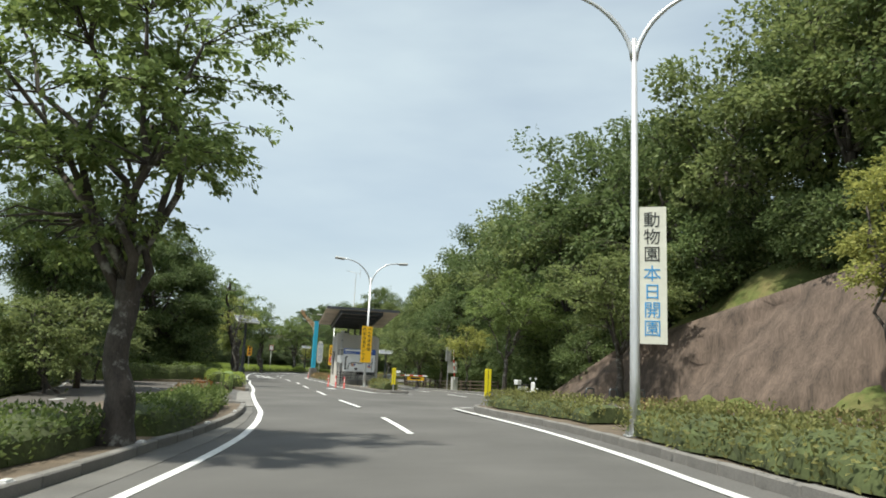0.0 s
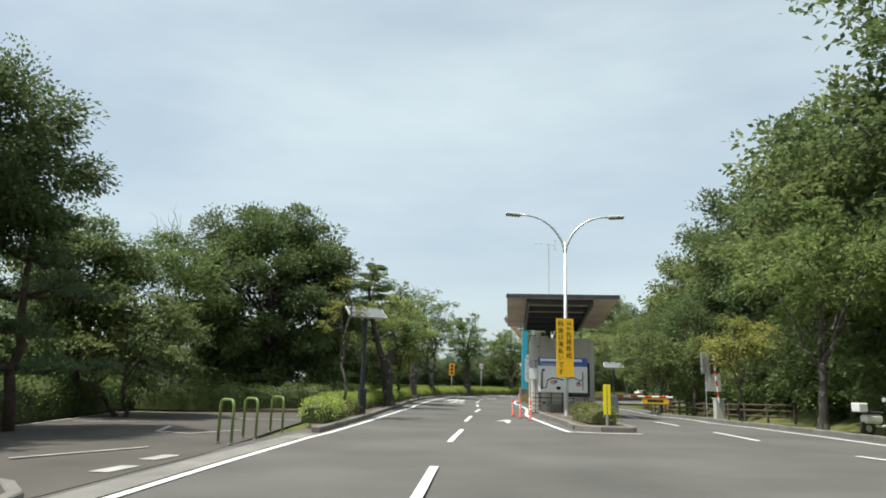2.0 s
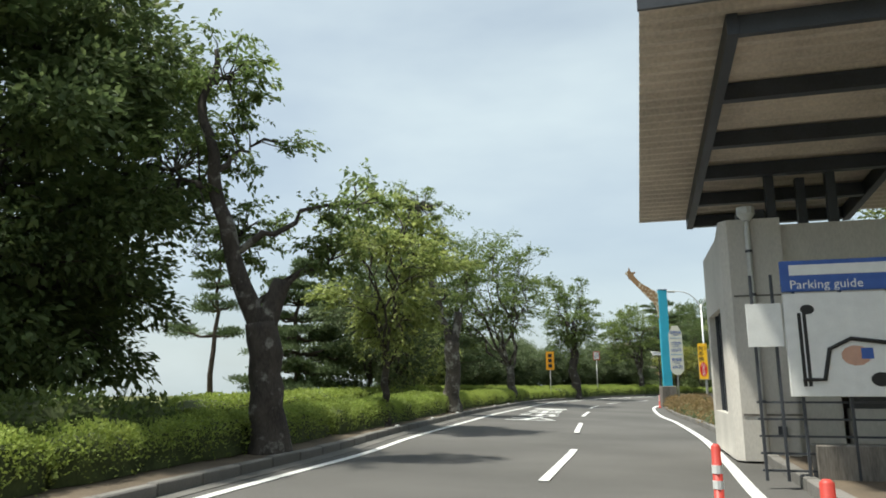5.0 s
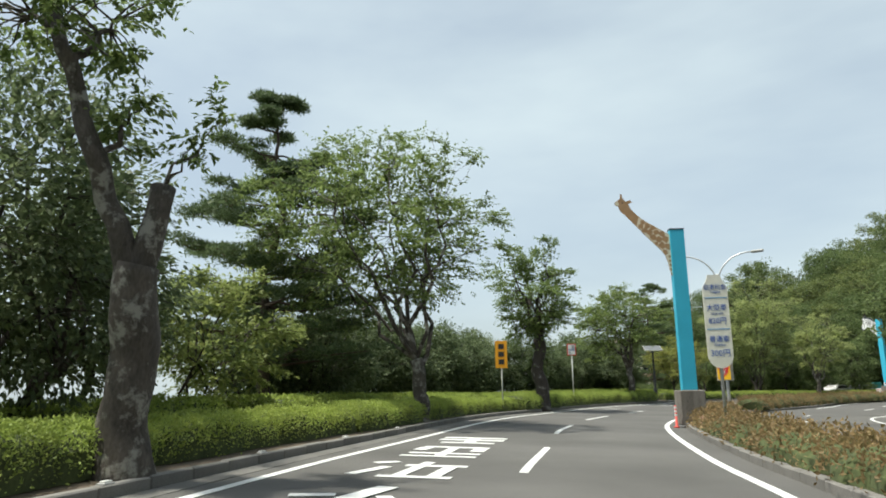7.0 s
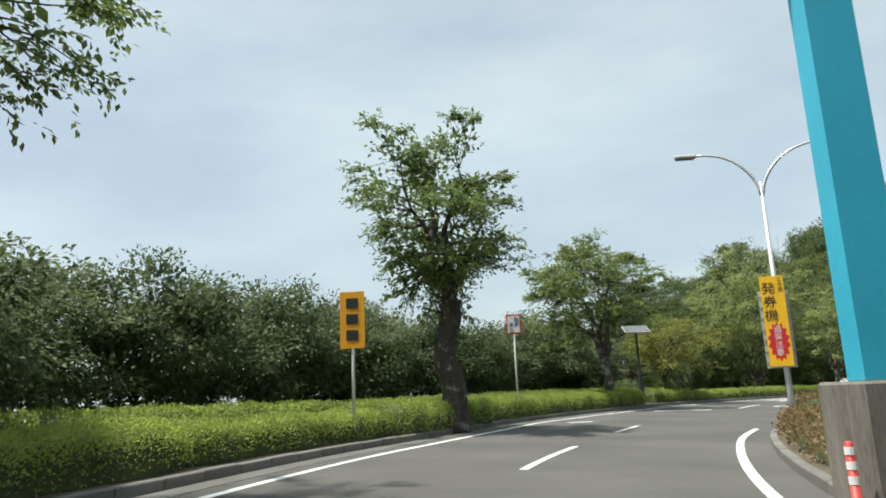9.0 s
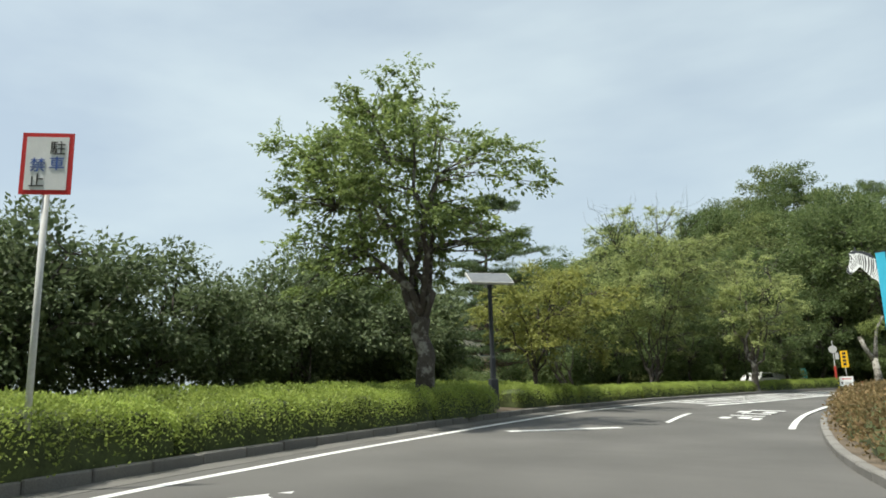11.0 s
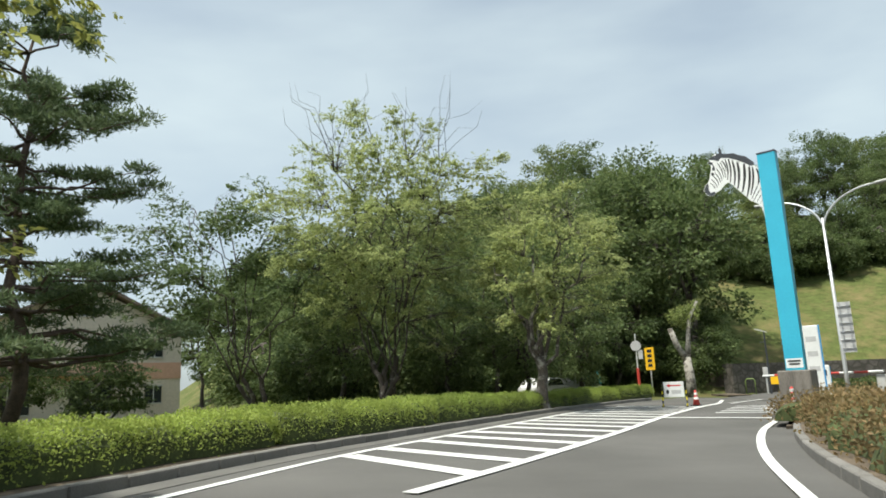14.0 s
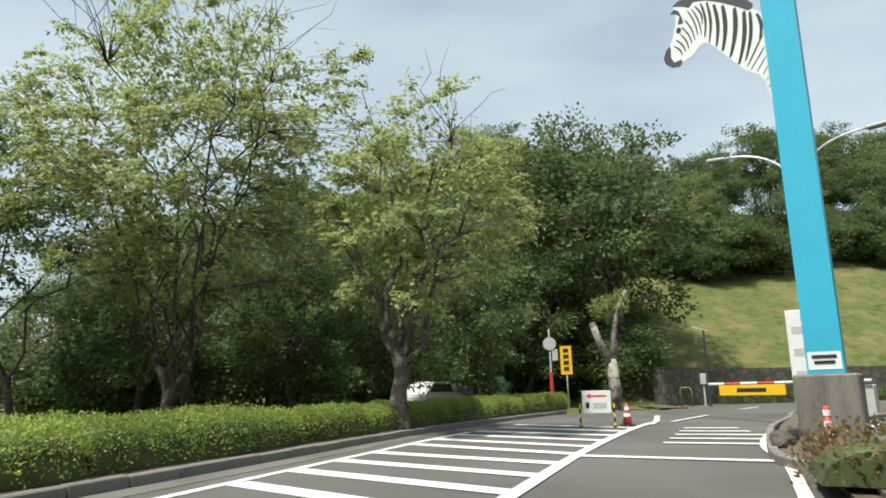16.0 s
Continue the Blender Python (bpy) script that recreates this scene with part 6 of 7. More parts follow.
# a belt of trees behind the hedges
for x, y, k, size in ((-38, 108, 0, 0.5), (-41, 118, 1, 0.55), (-40, 128, 2, 0.5), (-34, 60, 0, 0.42), (-32, 47, 2, 0.6), (-31, 38, 0, 0.62), (-28, 30, 2, 0.66), (-27, 21, 0, 0.62), (-30, 12, 2, 0.75), (-21, 15, 1, 0.6), (-15.5, 8, 0, 0.62), (-20, 4, 2, 0.7),
                      (-12.5, 169.5, 2, 0.66), (-8.5, 167, 2, 0.62), (-4.6, 171, 2, 0.66), (-18.5, 170.5, 2, 0.8), (-9, 176, 0, 0.85), (-14, 177, 2, 0.9), (-4, 180, 0, 0.95), (1.5, 184, 2, 0.95), (-2, 188, 3, 1.1), (-20, 186, 1, 0.9), (-11, 186, 3, 1.05),
                      (1.5, 84, 0, 0.85), (-0.5, 92, 2, 0.85), (-3.2, 101, 1, 0.85), (-3.5, 112, 0, 0.88), (-0.5, 121, 1, 0.9), (2.5, 128, 2, 0.92), (6.5, 136, 1, 0.95), (12, 145, 0, 0.95), (20, 153, 2, 0.9)):
    wood.append((k, pose(x, y, float(ground_z(x, y)[0]) - 0.1, 0, 0, 37 * x) @ Matrix.Scale(size, 4)))
# undergrowth along the edge of the woods
rng_u = np.random.default_rng(8)
pts = []
tries = 0
while len(pts) < 70 and tries < 20000:
    tries += 1
    x, y = rng_u.uniform(-4, 40), rng_u.uniform(10, 120)
    d = depth_in(HILL_WOOD, np.array([x]), np.array([y]))[0]
    if (0.6 if y > 46 else 4.0) < d < 8 and all((x - a) ** 2 + (y - b) ** 2 > 2.9**2 for a, b in pts):
        pts.append((x, y))
tries = 0
while len(pts) < 125 and tries < 20000:
    tries += 1
    x, y = rng_u.uniform(-10, 75), rng_u.uniform(176, 240)
    d = depth_in(HILL_GRASS, np.array([x]), np.array([y]))[0]
    low = 20.0 + 2 * math.sin(x * 0.2) if x > 9 + 0.35 * (y - 186) else 0.5
    if low < d < low + 5 and all((x - a) ** 2 + (y - b) ** 2 > 2.6**2 for a, b in pts):
        pts.append((x, y))
pts += [(-30, 50), (-27, 57), (-29, 44), (-34, 55), (-25, 35), (-27.5, 40.5), (-23, 25), (-21.5, 18), (-26, 29.5), (-19, 11), (-18, 173.5), (-13, 173), (-5, 175.5), (-24.5, 178), (-21, 175), (-34, 92)]
for x, y in pts:
    wood.append((5, pose(x, y, float(ground_z(x, y)[0]) - 0.3, 0, 0, rng_u.uniform(0, 360)) @ Matrix.Scale(rng_u.uniform(0.75, 1.25), 4)))
kinds.append((4.6, 3.0, LEAF_FOREST, 0.28, 0.0, 66))
first = {}
for k, m in wood:
    if k not in first:
        h, w, mat, lf, lo, seed = kinds[k]
        first[k] = make_tree("woodland_tree", Matrix(), "leafy broad-leaved tree of the wood" if mat is not LEAF_DARK else "dark evergreen tree of the wood", h, w, 4.0, 0.2, seed, mat, limbs=5, clusters=190, per=36, leaf_size=lf * 0.74, leaf_width=0.62, cluster_r=0.78, low=lo, shell=0.35, ragged=0.3, flat=0.65, droop=0.2, each=8, dense=True, group="trees of the wood")
        first[k].matrix_world = m
    else:
        c = copy_thing(first[k], Matrix())
        c.matrix_basis = m

# ---- hedges ----
HEDGE = "clipped hedge rows"
q = from_y(LEFT_LINE, 46)
i = 0
while q < from_y(LEFT_LINE, 170):
    full = 1.22 if from_y(LEFT_LINE, 94) < q < from_y(LEFT_LINE, 126) else 1.0
    row = offset(LEFT_LINE, 1.88 if full > 1 else 2.1)
    gap_a, gap_b = from_y(row, 127.3), from_y(row, 130.05)
    q_end = q + (5.75, 9.0, 7.5)[i % 3]
    spans = [(a, b) for a, b in ((q, min(q_end, gap_a)), (max(q, gap_b), q_end)) if b - a > 0.8]
    for a, b in spans if q < gap_b and q_end > gap_a else [(q, q_end)]:
        make_shrubs("hedge", stretch_of(row, a, b), (1.5, 1.35, 1.6)[i % 3] * full, (0.72, 0.66, 0.7)[i % 3] * full, LEAF_HEDGE, "clipped green hedge behind the kerb", 100 + i, base=0.12, boxy=0.48, lumps=0.13, per_m2=880, leaf_size=0.056, tops=0.03, group=HEDGE)
    q, i = q + (5.5, 8.75, 7.3)[i % 3], i + 1
q = from_y(LEFT_LINE, 60)
while q < from_y(LEFT_LINE, 138):
    make_shrubs("hedge", stretch_of(offset(LEFT_LINE, 5.4), q, q + 11.8), 1.8, 0.86, LEAF_HEDGE, "clipped green hedge of the back row", 130 + i, base=0.1, boxy=0.42, lumps=0.09, per_m2=260, leaf_size=0.09, group=HEDGE)
    q, i = q + 11.9, i + 1
make_shrubs("shrub_row", stretch_of(offset(LEFT_LINE, 2.6), from_y(LEFT_LINE, -2), from_y(LEFT_LINE, 12.5)), 1.8, 0.62, LEAF_HEDGE_DARK, "low clipped azalea row beside the kerb", 160, base=0.12, boxy=0.55, category="shrubs")
make_shrubs("shrub_row", stretch_of(offset(LEFT_LINE, 1.75), from_y(LEFT_LINE, 12.6), from_y(LEFT_LINE, 22.5)), 1.4, 0.62, LEAF_HEDGE_DARK, "low clipped azalea row beside the kerb", 161, base=0.12, boxy=0.55, category="shrubs")
make_shrubs("shrub_row", np.array([(-10.35, 38.7), (-10.75, 39.9), (-11.3, 41.4), (-11.9, 43.2)]), 1.05, 0.72, LEAF_HEDGE, "bright green clipped bush at the end of the bed", 162, base=0.12, boxy=0.6, category="shrubs")
# planter between the two roads
make_shrubs("shrub_bed", spline([(5.7, -12), (5.7, 0), (5.3, 7.5), (4.85, 14.8)], 0.6), 1.8, 0.62, LEAF_ABELIA, "loose shrubs with small pale flowers in the planter", 170, category="shrubs", boxy=0.7, lumps=0.2, base=0.15, tops=0.1)
make_shrubs("shrub_bed", spline([(4.6, 17.6), (4.2, 20), (3.3, 23.6), (2.6, 26.2)], 0.6), 1.3, 0.52, LEAF_ABELIA, "loose shrubs with small pale flowers at the planter's tip", 171, category="shrubs", boxy=0.7, lumps=0.2, base=0.15, tops=0.1)
make_shrubs("shrub_bed", spline([(7.7, -8), (7.4, 4), (6.8, 12), (5.7, 19.5)], 0.6), 1.5, 0.5, LEAF_DRY, "sun-dried low shrubs in the planter", 172, category="shrubs", boxy=0.8, lumps=0.25, base=0.12, tops=0.1)
# planted median
make_shrubs("shrub_bed", stretch_of(offset(RIGHT_LINE_B, -1.5), from_y(RIGHT_LINE_B, 70), from_y(RIGHT_LINE_B, 91)), 1.5, 0.55, LEAF_DRY, "brown sun-dried shrubs in the median", 173, category="shrubs", boxy=0.75, lumps=0.25, base=0.12, tops=0.12)
make_shrubs("shrub_bed", stretch_of(offset(RIGHT_LINE_B, -1.5), from_y(RIGHT_LINE_B, 94.5), from_y(RIGHT_LINE_B, 108)), 1.0, 0.5, LEAF_DRY, "brown sun-dried shrubs in the median", 174, category="shrubs", boxy=0.75, lumps=0.25, base=0.12, tops=0.12)
make_shrubs("shrub_bed", stretch_of(offset(RIGHT_LINE_B, -2.0), from_y(RIGHT_LINE_B, 112), from_y(RIGHT_LINE_B, 130)), 1.8, 0.7, LEAF_DRY, "brown sun-dried shrubs in the median", 175, category="shrubs", boxy=0.75, lumps=0.25, base=0.12, tops=0.15)
make_shrubs("shrub_bed", stretch_of(offset(RIGHT_LINE_B, -1.95), from_y(RIGHT_LINE_B, 130.3), from_y(RIGHT_LINE_B, 147.2)), 1.9, 0.7, LEAF_DRY, "brown sun-dried shrubs in the median", 176, category="shrubs", boxy=0.75, lumps=0.25, base=0.12, tops=0.15)
make_shrubs("shrub_bed", np.array([(-4.85, 147.5), (-4.35, 148.4), (-3.7, 149.5)]), 1.3, 0.55, LEAF_DRY, "withered brown shrubs below the gate pillar", 183, category="shrubs", boxy=0.8, lumps=0.25, base=0.12, tops=0.12)
make_shrubs("shrub_bed", spline([(-2.2, 44.3), (-2.9, 46.5), (-3.7, 49.7)], 0.5), 1.1, 0.6, LEAF_ABELIA, "low shrubs in the kiosk island", 177, category="shrubs", boxy=0.7, lumps=0.2, base=0.15)
make_shrubs("shrub_row", spline([(-12.0, 14), (-16.0, 24), (-18.6, 33), (-22.2, 41), (-26, 49)], 0.6), 2.2, 1.3, LEAF_HEDGE_DARK, "dark clipped shrubs along the far edge of the plaza", 178, category="shrubs", base=0.0, boxy=0.6, per_m2=110, leaf_size=0.12, lumps=0.15)
make_shrubs("shrub_row", spline([(-26.5, 46.2), (-22.0, 46.0), (-18.4, 47.6), (-16.0, 50.6), (-16.4, 55)], 0.6), 1.6, 1.15, LEAF_HEDGE_DARK, "dark clipped shrubs below the great evergreen", 182, category="shrubs", base=0.0, boxy=0.6, per_m2=130, leaf_size=0.11, lumps=0.15)
make_shrubs("shrub_row", yL(42.7, 46, 1.2), 0.9, 0.45, LEAF_ABELIA, "sparse low shrubs at the kerb", 179, category="shrubs", base=0.12, boxy=0.8, lumps=0.3)
make_shrubs("shrub_row", spline([(-7.85, 25.6), (-7.7, 24.2)], 0.3), 1.0, 0.8, LEAF_RED, "reddish bush at the end of the bed", 180, category="shrubs", base=0.05, boxy=0.7, lumps=0.2)
make_shrubs("shrub_row", spline([(-7.6, 23.6), (-7.5, 22.0)], 0.3), 1.1, 0.7, LEAF_DRY, "withered brown bush beside the plaza", 181, category="shrubs", base=0.05, boxy=0.7, lumps=0.2)


# ---- toll kiosk ----
K = pose(-8.1, 54.7, 0, 0, 0, 12.8)
K_WALL = K @ Matrix.Translation((-0.58, 0.1, 0))
kiosk = thing("toll_kiosk", K, "pale concrete toll kiosk under a wide sloping corrugated canopy", "kiosk")


def roof_z(v):
    return 5.96 - 0.09 * v


prof = []
v = 0.0
while v < 8.65:
    prof += [(v, 0.0), (v + 0.07, 0.0), (v + 0.12, 0.07), (v + 0.22, 0.07)]
    v += 0.27
rv = [(u, vv, roof_z(vv) + h) for u in (0.0, 5.75) for vv, h in prof] + [(u, vv, roof_z(vv) + 0.16) for u in (0.0, 5.75) for vv in (0.0, v)]
n = len(prof)
rf = [(i, i + 1, n + i + 1, n + i) for i in range(n - 1)] + [(2 * n, 2 * n + 1, 2 * n + 3, 2 * n + 2)]
rf += [(0, n, 2 * n + 2, 2 * n), (n - 1, 2 * n - 1, 2 * n + 3, 2 * n + 1)]
canopy = mesh_object("canopy", rv, rf, ROOF_DECK, kiosk)
tagged(canopy, "beige corrugated canopy sheet with a dark edge")
part("fascia", join(box(5.8, 0.05, 0.2, (2.87, -0.03, 5.93))), DARK_STEEL, canopy)


def beam(u0, v0, u1, v1, drop, wide, deep):
    a, b = Vector((u0, v0, roof_z(v0) - drop)), Vector((u1, v1, roof_z(v1) - drop))
    bm = box(wide, (b - a).length, deep, (0, 0, 0))
    d = (b - a).normalized()
    m = Matrix.Translation((a + b) / 2) @ d.to_track_quat("Y", "Z").to_matrix().to_4x4()
    bmesh.ops.transform(bm, matrix=m @ Matrix.Translation((0, 0, -deep)), verts=bm.verts)
    return bm


for u in (1.12, 4.4):
    part("beam", beam(u, 0.35, u, 8.5, 0.0, 0.14, 0.3), DARK_STEEL, kiosk, "dark steel roof beam")
for vv in (0.42, 2.2, 3.9, 5.4, 6.9, 8.4):
    part("cross_beam", beam(1.2, vv, 4.32, vv, 0.02, 0.16 if vv != 0.42 else 0.1, 0.26), DARK_STEEL, kiosk, "dark steel cross beam")
for u, vv in ((2.35, 5.6), (2.95, 5.9), (3.4, 5.6), (2.6, 7.9), (4.0, 7.9)):
    part("column", box(0.16, 0.16, roof_z(vv) - 0.2 - 4.0, (u, vv, 4.0)), DARK_STEEL, kiosk, "dark steel column")
house_ = thing("kiosk_booth", K_WALL, "pale concrete booth with a chamfered corner and dark window", "kiosk")
# walls with a chamfered corner pillar; the long side has a wide window
corner = [(2.08, 5.2), (3.0, 5.2), (3.0, 6.05), (1.95, 6.05), (1.95, 5.36)]
bm = bmesh.new()
lo, hi = [bm.verts.new((u, vv, 0.0)) for u, vv in corner], [bm.verts.new((u + (0.0 if k != 4 else 0.0), vv, 4.35 if vv < 5.5 else 4.15)) for k, (u, vv) in enumerate(corner)]
bm.faces.new(lo[::-1]), bm.faces.new(hi)
for i in range(5):
    bm.faces.new((lo[i], lo[(i + 1) % 5], hi[(i + 1) % 5], hi[i]))
bmesh.ops.recalc_face_normals(bm, faces=bm.faces)
part("pillar", bm, CONCRETE, house_)
part("sill_wall", box(0.3, 2.5, 0.78, (2.1, 7.31, 0)), CONCRETE, house_)
part("lintel_wall", box(0.3, 2.5, 1.35, (2.1, 7.31, 2.8)), CONCRETE, house_)
part("end_wall", box(0.3, 0.4, 2.02, (2.1, 8.36, 0.78)), CONCRETE, house_)
part("back_wall", box(3.5, 0.25, 4.1, (3.85, 8.7, 0)), CONCRETE, house_)
part("far_wall", box(0.25, 3.4, 4.1, (5.5, 6.95, 0)), CONCRETE, house_)
part("front_wall", join(box(2.4, 0.25, 1.4, (4.2, 5.5, 2.85)), box(0.75, 0.25, 2.85, (3.375, 5.5, 0)), box(1.55, 0.25, 0.9, (4.65, 5.5, 0))), CONCRETE, house_)
part("ceiling_slab", box(3.3, 3.3, 0.12, (3.8, 7.05, 3.95)), CONCRETE, house_)
part("window", box(0.03, 2.1, 2.0, (2.1, 7.1, 0.79)), DARK_GLASS, house_, "dark glass")
for vv in (6.4, 7.1, 7.8):
    part("mullion", box(0.06, 0.05, 2.0, (2.07, vv, 0.79)), DARK_STEEL, house_)
part("door", box(1.5, 0.04, 1.95, (4.65, 5.52, 0.9)), DARK_GLASS, house_, "dark recessed hatch")
part("coping", box(0.02, 0.02, 0.9, (2.1, 5.35, 0.0)), OLD_CONCRETE, house_)
for z in (0.78, 2.9):
    part("joint", join(box(1.02, 0.012, 0.03, (2.62, 5.192, z))), OLD_CONCRETE, house_)
pipe = part("rain_pipe", tube([(2.42, 5.12, 0.1), (2.42, 5.12, 4.25), (2.42, 5.2, 4.4)], 0.05, 10), STEEL_WHITE, house_, "white rain pipe with a hopper", smooth=True)
part("hopper", tube([(2.42, 5.12, 4.3), (2.42, 5.12, 4.42), (2.42, 5.12, 4.55)], [0.07, 0.16, 0.16], 12), STEEL_WHITE, pipe)
for z in (1.0, 2.9, 3.7):
    part("clip", tube([(2.42, 5.12, z), (2.42, 5.12, z + 0.05)], 0.062, 10), DARK_STEEL, pipe)
part("meter_box", box(0.4, 0.15, 0.5, (3.3, 5.32, 1.75), bevel=0.01), PALE_GREY, house_)
part("socket_box", box(0.14, 0.06, 0.18, (2.72, 5.17, 0.42)), DARK_STEEL, house_)
part("camera_box", box(0.5, 0.3, 0.2, (2.55, 5.5, 4.36), bevel=0.02), DARK_STEEL, house_)
# television aerial on the canopy
o = thing("tv_aerial", K @ Matrix.Translation((2.26, 1.84, roof_z(1.84) + 0.12)) @ Matrix.Scale(0.68, 4), "thin grey television aerial on the kiosk canopy", "aerial")
part("mast", tube([(0, 0, 0), (0, 0, 4.85)], 0.035, 8), LAMP_GREY, o)
part("foot", box(0.3, 0.3, 0.06), LAMP_GREY, o)
boom = part("boom", tube([(-1.1, 0.7, 5.05), (0, 0, 4.78), (0.5, -0.3, 4.66)], 0.022, 6), LAMP_GREY, o)
for k in range(6):
    q = -0.95 + 0.24 * k
    part("element", tube([(q - 0.12, -0.64 * q - 0.18, 4.78 - 0.245 * q), (q + 0.12, -0.64 * q + 0.18, 4.78 - 0.245 * q)], 0.01, 5), LAMP_GREY, boom)
part("reflector", join(tube([(0.48, -0.29, 4.2), (0.48, -0.29, 5.1)], 0.018, 5), tube([(0.3, -0.55, 4.3), (0.66, -0.03, 4.3)], 0.014, 5), tube([(0.3, -0.55, 5.05), (0.66, -0.03, 5.05)], 0.014, 5)), LAMP_GREY, boom)
# map board with its rack in front of the kiosk
mb = thing("map_board", K @ Matrix.Translation((2.98, 1.9, 0)) @ Matrix.Diagonal((0.88, 1, 0.88, 1)), "white car park map board with a blue heading on a rack", "notice board")
part("panel", box(2.95, 0.06, 1.55, (0, 0, 1.35), bevel=0.008), WHITE, mb)
part("heading", box(2.95, 0.06, 0.48, (0, 0, 2.93), bevel=0.008), PRINT_BLUE, mb, "blue heading strip")
part("side_panel", box(0.5, 0.05, 0.66, (-1.76, 0, 2.1)), WHITE, mb)
part("print_line", box(2.5, 0.004, 0.16, (-0.1, -0.034, 3.18)), WHITE, mb, "row of white characters")
lettering("Parking guide", 0.19, WHITE, mb, (-0.85, -0.034, 3.03))
route = [(-1.3, 1.6), (-1.0, 1.6), (-0.9, 2.05), (-0.6, 2.2), (0.1, 2.1), (0.6, 2.25), (1.1, 2.05), (1.25, 2.3)]
part("route", tube([(x, -0.034, z) for x, z in route], 0.035, 6), BLACK, mb, "thick black route line")
for x, z, r, m_ in ((-0.55, 1.95, 0.2, PINK_PAINT), (0.25, 2.45, 0.22, LEAF_FRESH), (0.95, 1.85, 0.18, PINK_PAINT), (-0.25, 1.6, 0.14, BLACK), (-1.15, 2.65, 0.1, BLACK)):
    part("map_patch", plate([(x + r * math.cos(a), z + 0.75 * r * math.sin(a)) for a in np.linspace(0, 2 * math.pi, 12)[:-1]], 0.004, pose(0, -0.036, 0)), m_, mb)
for x, z in ((-0.4, 1.9), (0.3, 2.42), (0.95, 1.85)):
    part("map_square", box(0.16, 0.004, 0.16, (x, -0.04, z)), PRINT_BLUE, mb)
for x in (-1.2, -1.27, 1.2):
    part("map_bar", box(0.05, 0.004, 1.1, (x, -0.034, 1.5)), BLACK, mb)
for x in (-1.9, -1.6, -1.3, -0.65, 0.0, 0.65, 1.3, 1.5):
    part("rack_bar", box(0.04, 0.05, 3.1, (x, 0.07, 0.12)), DARK_STEEL, mb, "dark lattice bar")
for z in (0.25, 0.5, 0.75, 1.0, 1.25):
    part("rack_rail", box(3.5, 0.04, 0.03, (-0.2, 0.1, z)), DARK_STEEL, mb, "dark lattice rail")
part("plinth", box(2.6, 0.3, 0.55, (0.1, 0.2, 0.1), bevel=0.02), OLD_CONCRETE, mb)

# ---- barriers ----


def barrier_arm(root, a, b, mat_a=None):
    """A red and white arm from a to b, band by band."""
    a, b = Vector(a), Vector(b)
    n = 9
    for k in range(n):
        p, q = a + (b - a) * k / n, a + (b - a) * (k + 1) / n
        part("arm_band", tube([tuple(p), tuple(q)], 0.055, 8), DULL_RED if k % 2 else WHITE, root)


ex = thing("barrier_gate", pose(2.3, 61.4, 0.0, 0, 0, 20), "grey barrier gate with its red and white arm raised", "barrier")
part("cabinet", box(0.5, 0.42, 1.15, bevel=0.03), LAMP_GREY, ex)
part("hood", box(0.56, 0.48, 0.06, (0, 0, 1.15), bevel=0.015), PALE_GREY, ex)
barrier_arm(ex, (-0.1, -0.26, 1.0), (-0.3, -0.26, 3.55))
lat = ribbed_back(pose(1.75, 62.9, 2.6, 0, 0, 20), 0.55, 1.25, 4, "grey ribbed back of a narrow sign on a post")
part("post", tube([(0, 0.06, -2.6), (0, 0.06, 1.0)], 0.045, 8), GALV, lat)
part("lower_panel", box(0.85, 0.04, 1.0, (0.42, 0.0, -1.0)), LAMP_GREY, lat)
en = thing("barrier_gate", K @ Matrix.Translation((6.3, 6.4, 0.0)), "closed red and white barrier arm with a yellow board", "barrier")
part("cabinet", box(0.42, 0.42, 1.05, bevel=0.03), LAMP_GREY, en)
barrier_arm(en, (-0.3, -0.25, 1.12), (3.3, -0.25, 1.12))
part("board", box(1.5, 0.03, 0.34, (2.3, -0.26, 0.72)), ORANGE_YELLOW, en, "yellow board with dark print")
part("print_line", box(0.9, 0.004, 0.14, (2.3, -0.278, 0.82)), BLACK, en)
en = thing("barrier_gate", pose(8.6, 163.7, 0.1, 0, 0, 124), "closed red and white barrier arm with a yellow board", "barrier")
part("cabinet", box(0.42, 0.42, 1.1, bevel=0.03), LAMP_GREY, en)
barrier_arm(en, (-0.2, 0.28, 1.25), (6.0, 0.28, 1.25))
part("board", box(2.7, 0.03, 0.42, (4.2, 0.3, 0.78)), ORANGE_YELLOW, en, "yellow board with dark print")
part("print_line", box(1.2, 0.004, 0.16, (4.2, 0.318, 0.9)), BLACK, en)

# ticket machine and white panels behind the zebra pillar
tm = thing("panel_sign", pose(1.75, 157.75, 0.12, 0, 0, -32), "tall white panel with pale blue edges behind the pillar", "sign")
part("panel", box(0.6, 0.09, 3.1, (0, 0, 0.05), bevel=0.02), WHITE, tm)
part("edge", box(0.05, 0.1, 3.1, (0.328, 0, 0.05)), PRINT_LIGHT_BLUE, tm, "pale blue edge")
for z in (2.5, 1.9, 1.3):
    part("print_line", box(0.38, 0.004, 0.2, (0, -0.048, z)), PALE_GREY, tm)
tm = thing("ticket_machine", pose(3.1, 159.5, 0.12, 0, 0, -32), "white upright ticket machine with a pale blue side", "ticket machine")
part("cabinet", box(0.55, 0.5, 1.55, bevel=0.03), WHITE, tm)
part("screen", box(0.3, 0.02, 0.25, (0, -0.255, 1.1)), DARK_GLASS, tm)
part("side", box(0.02, 0.44, 1.4, (0.28, 0, 0.06)), PRINT_LIGHT_BLUE, tm)
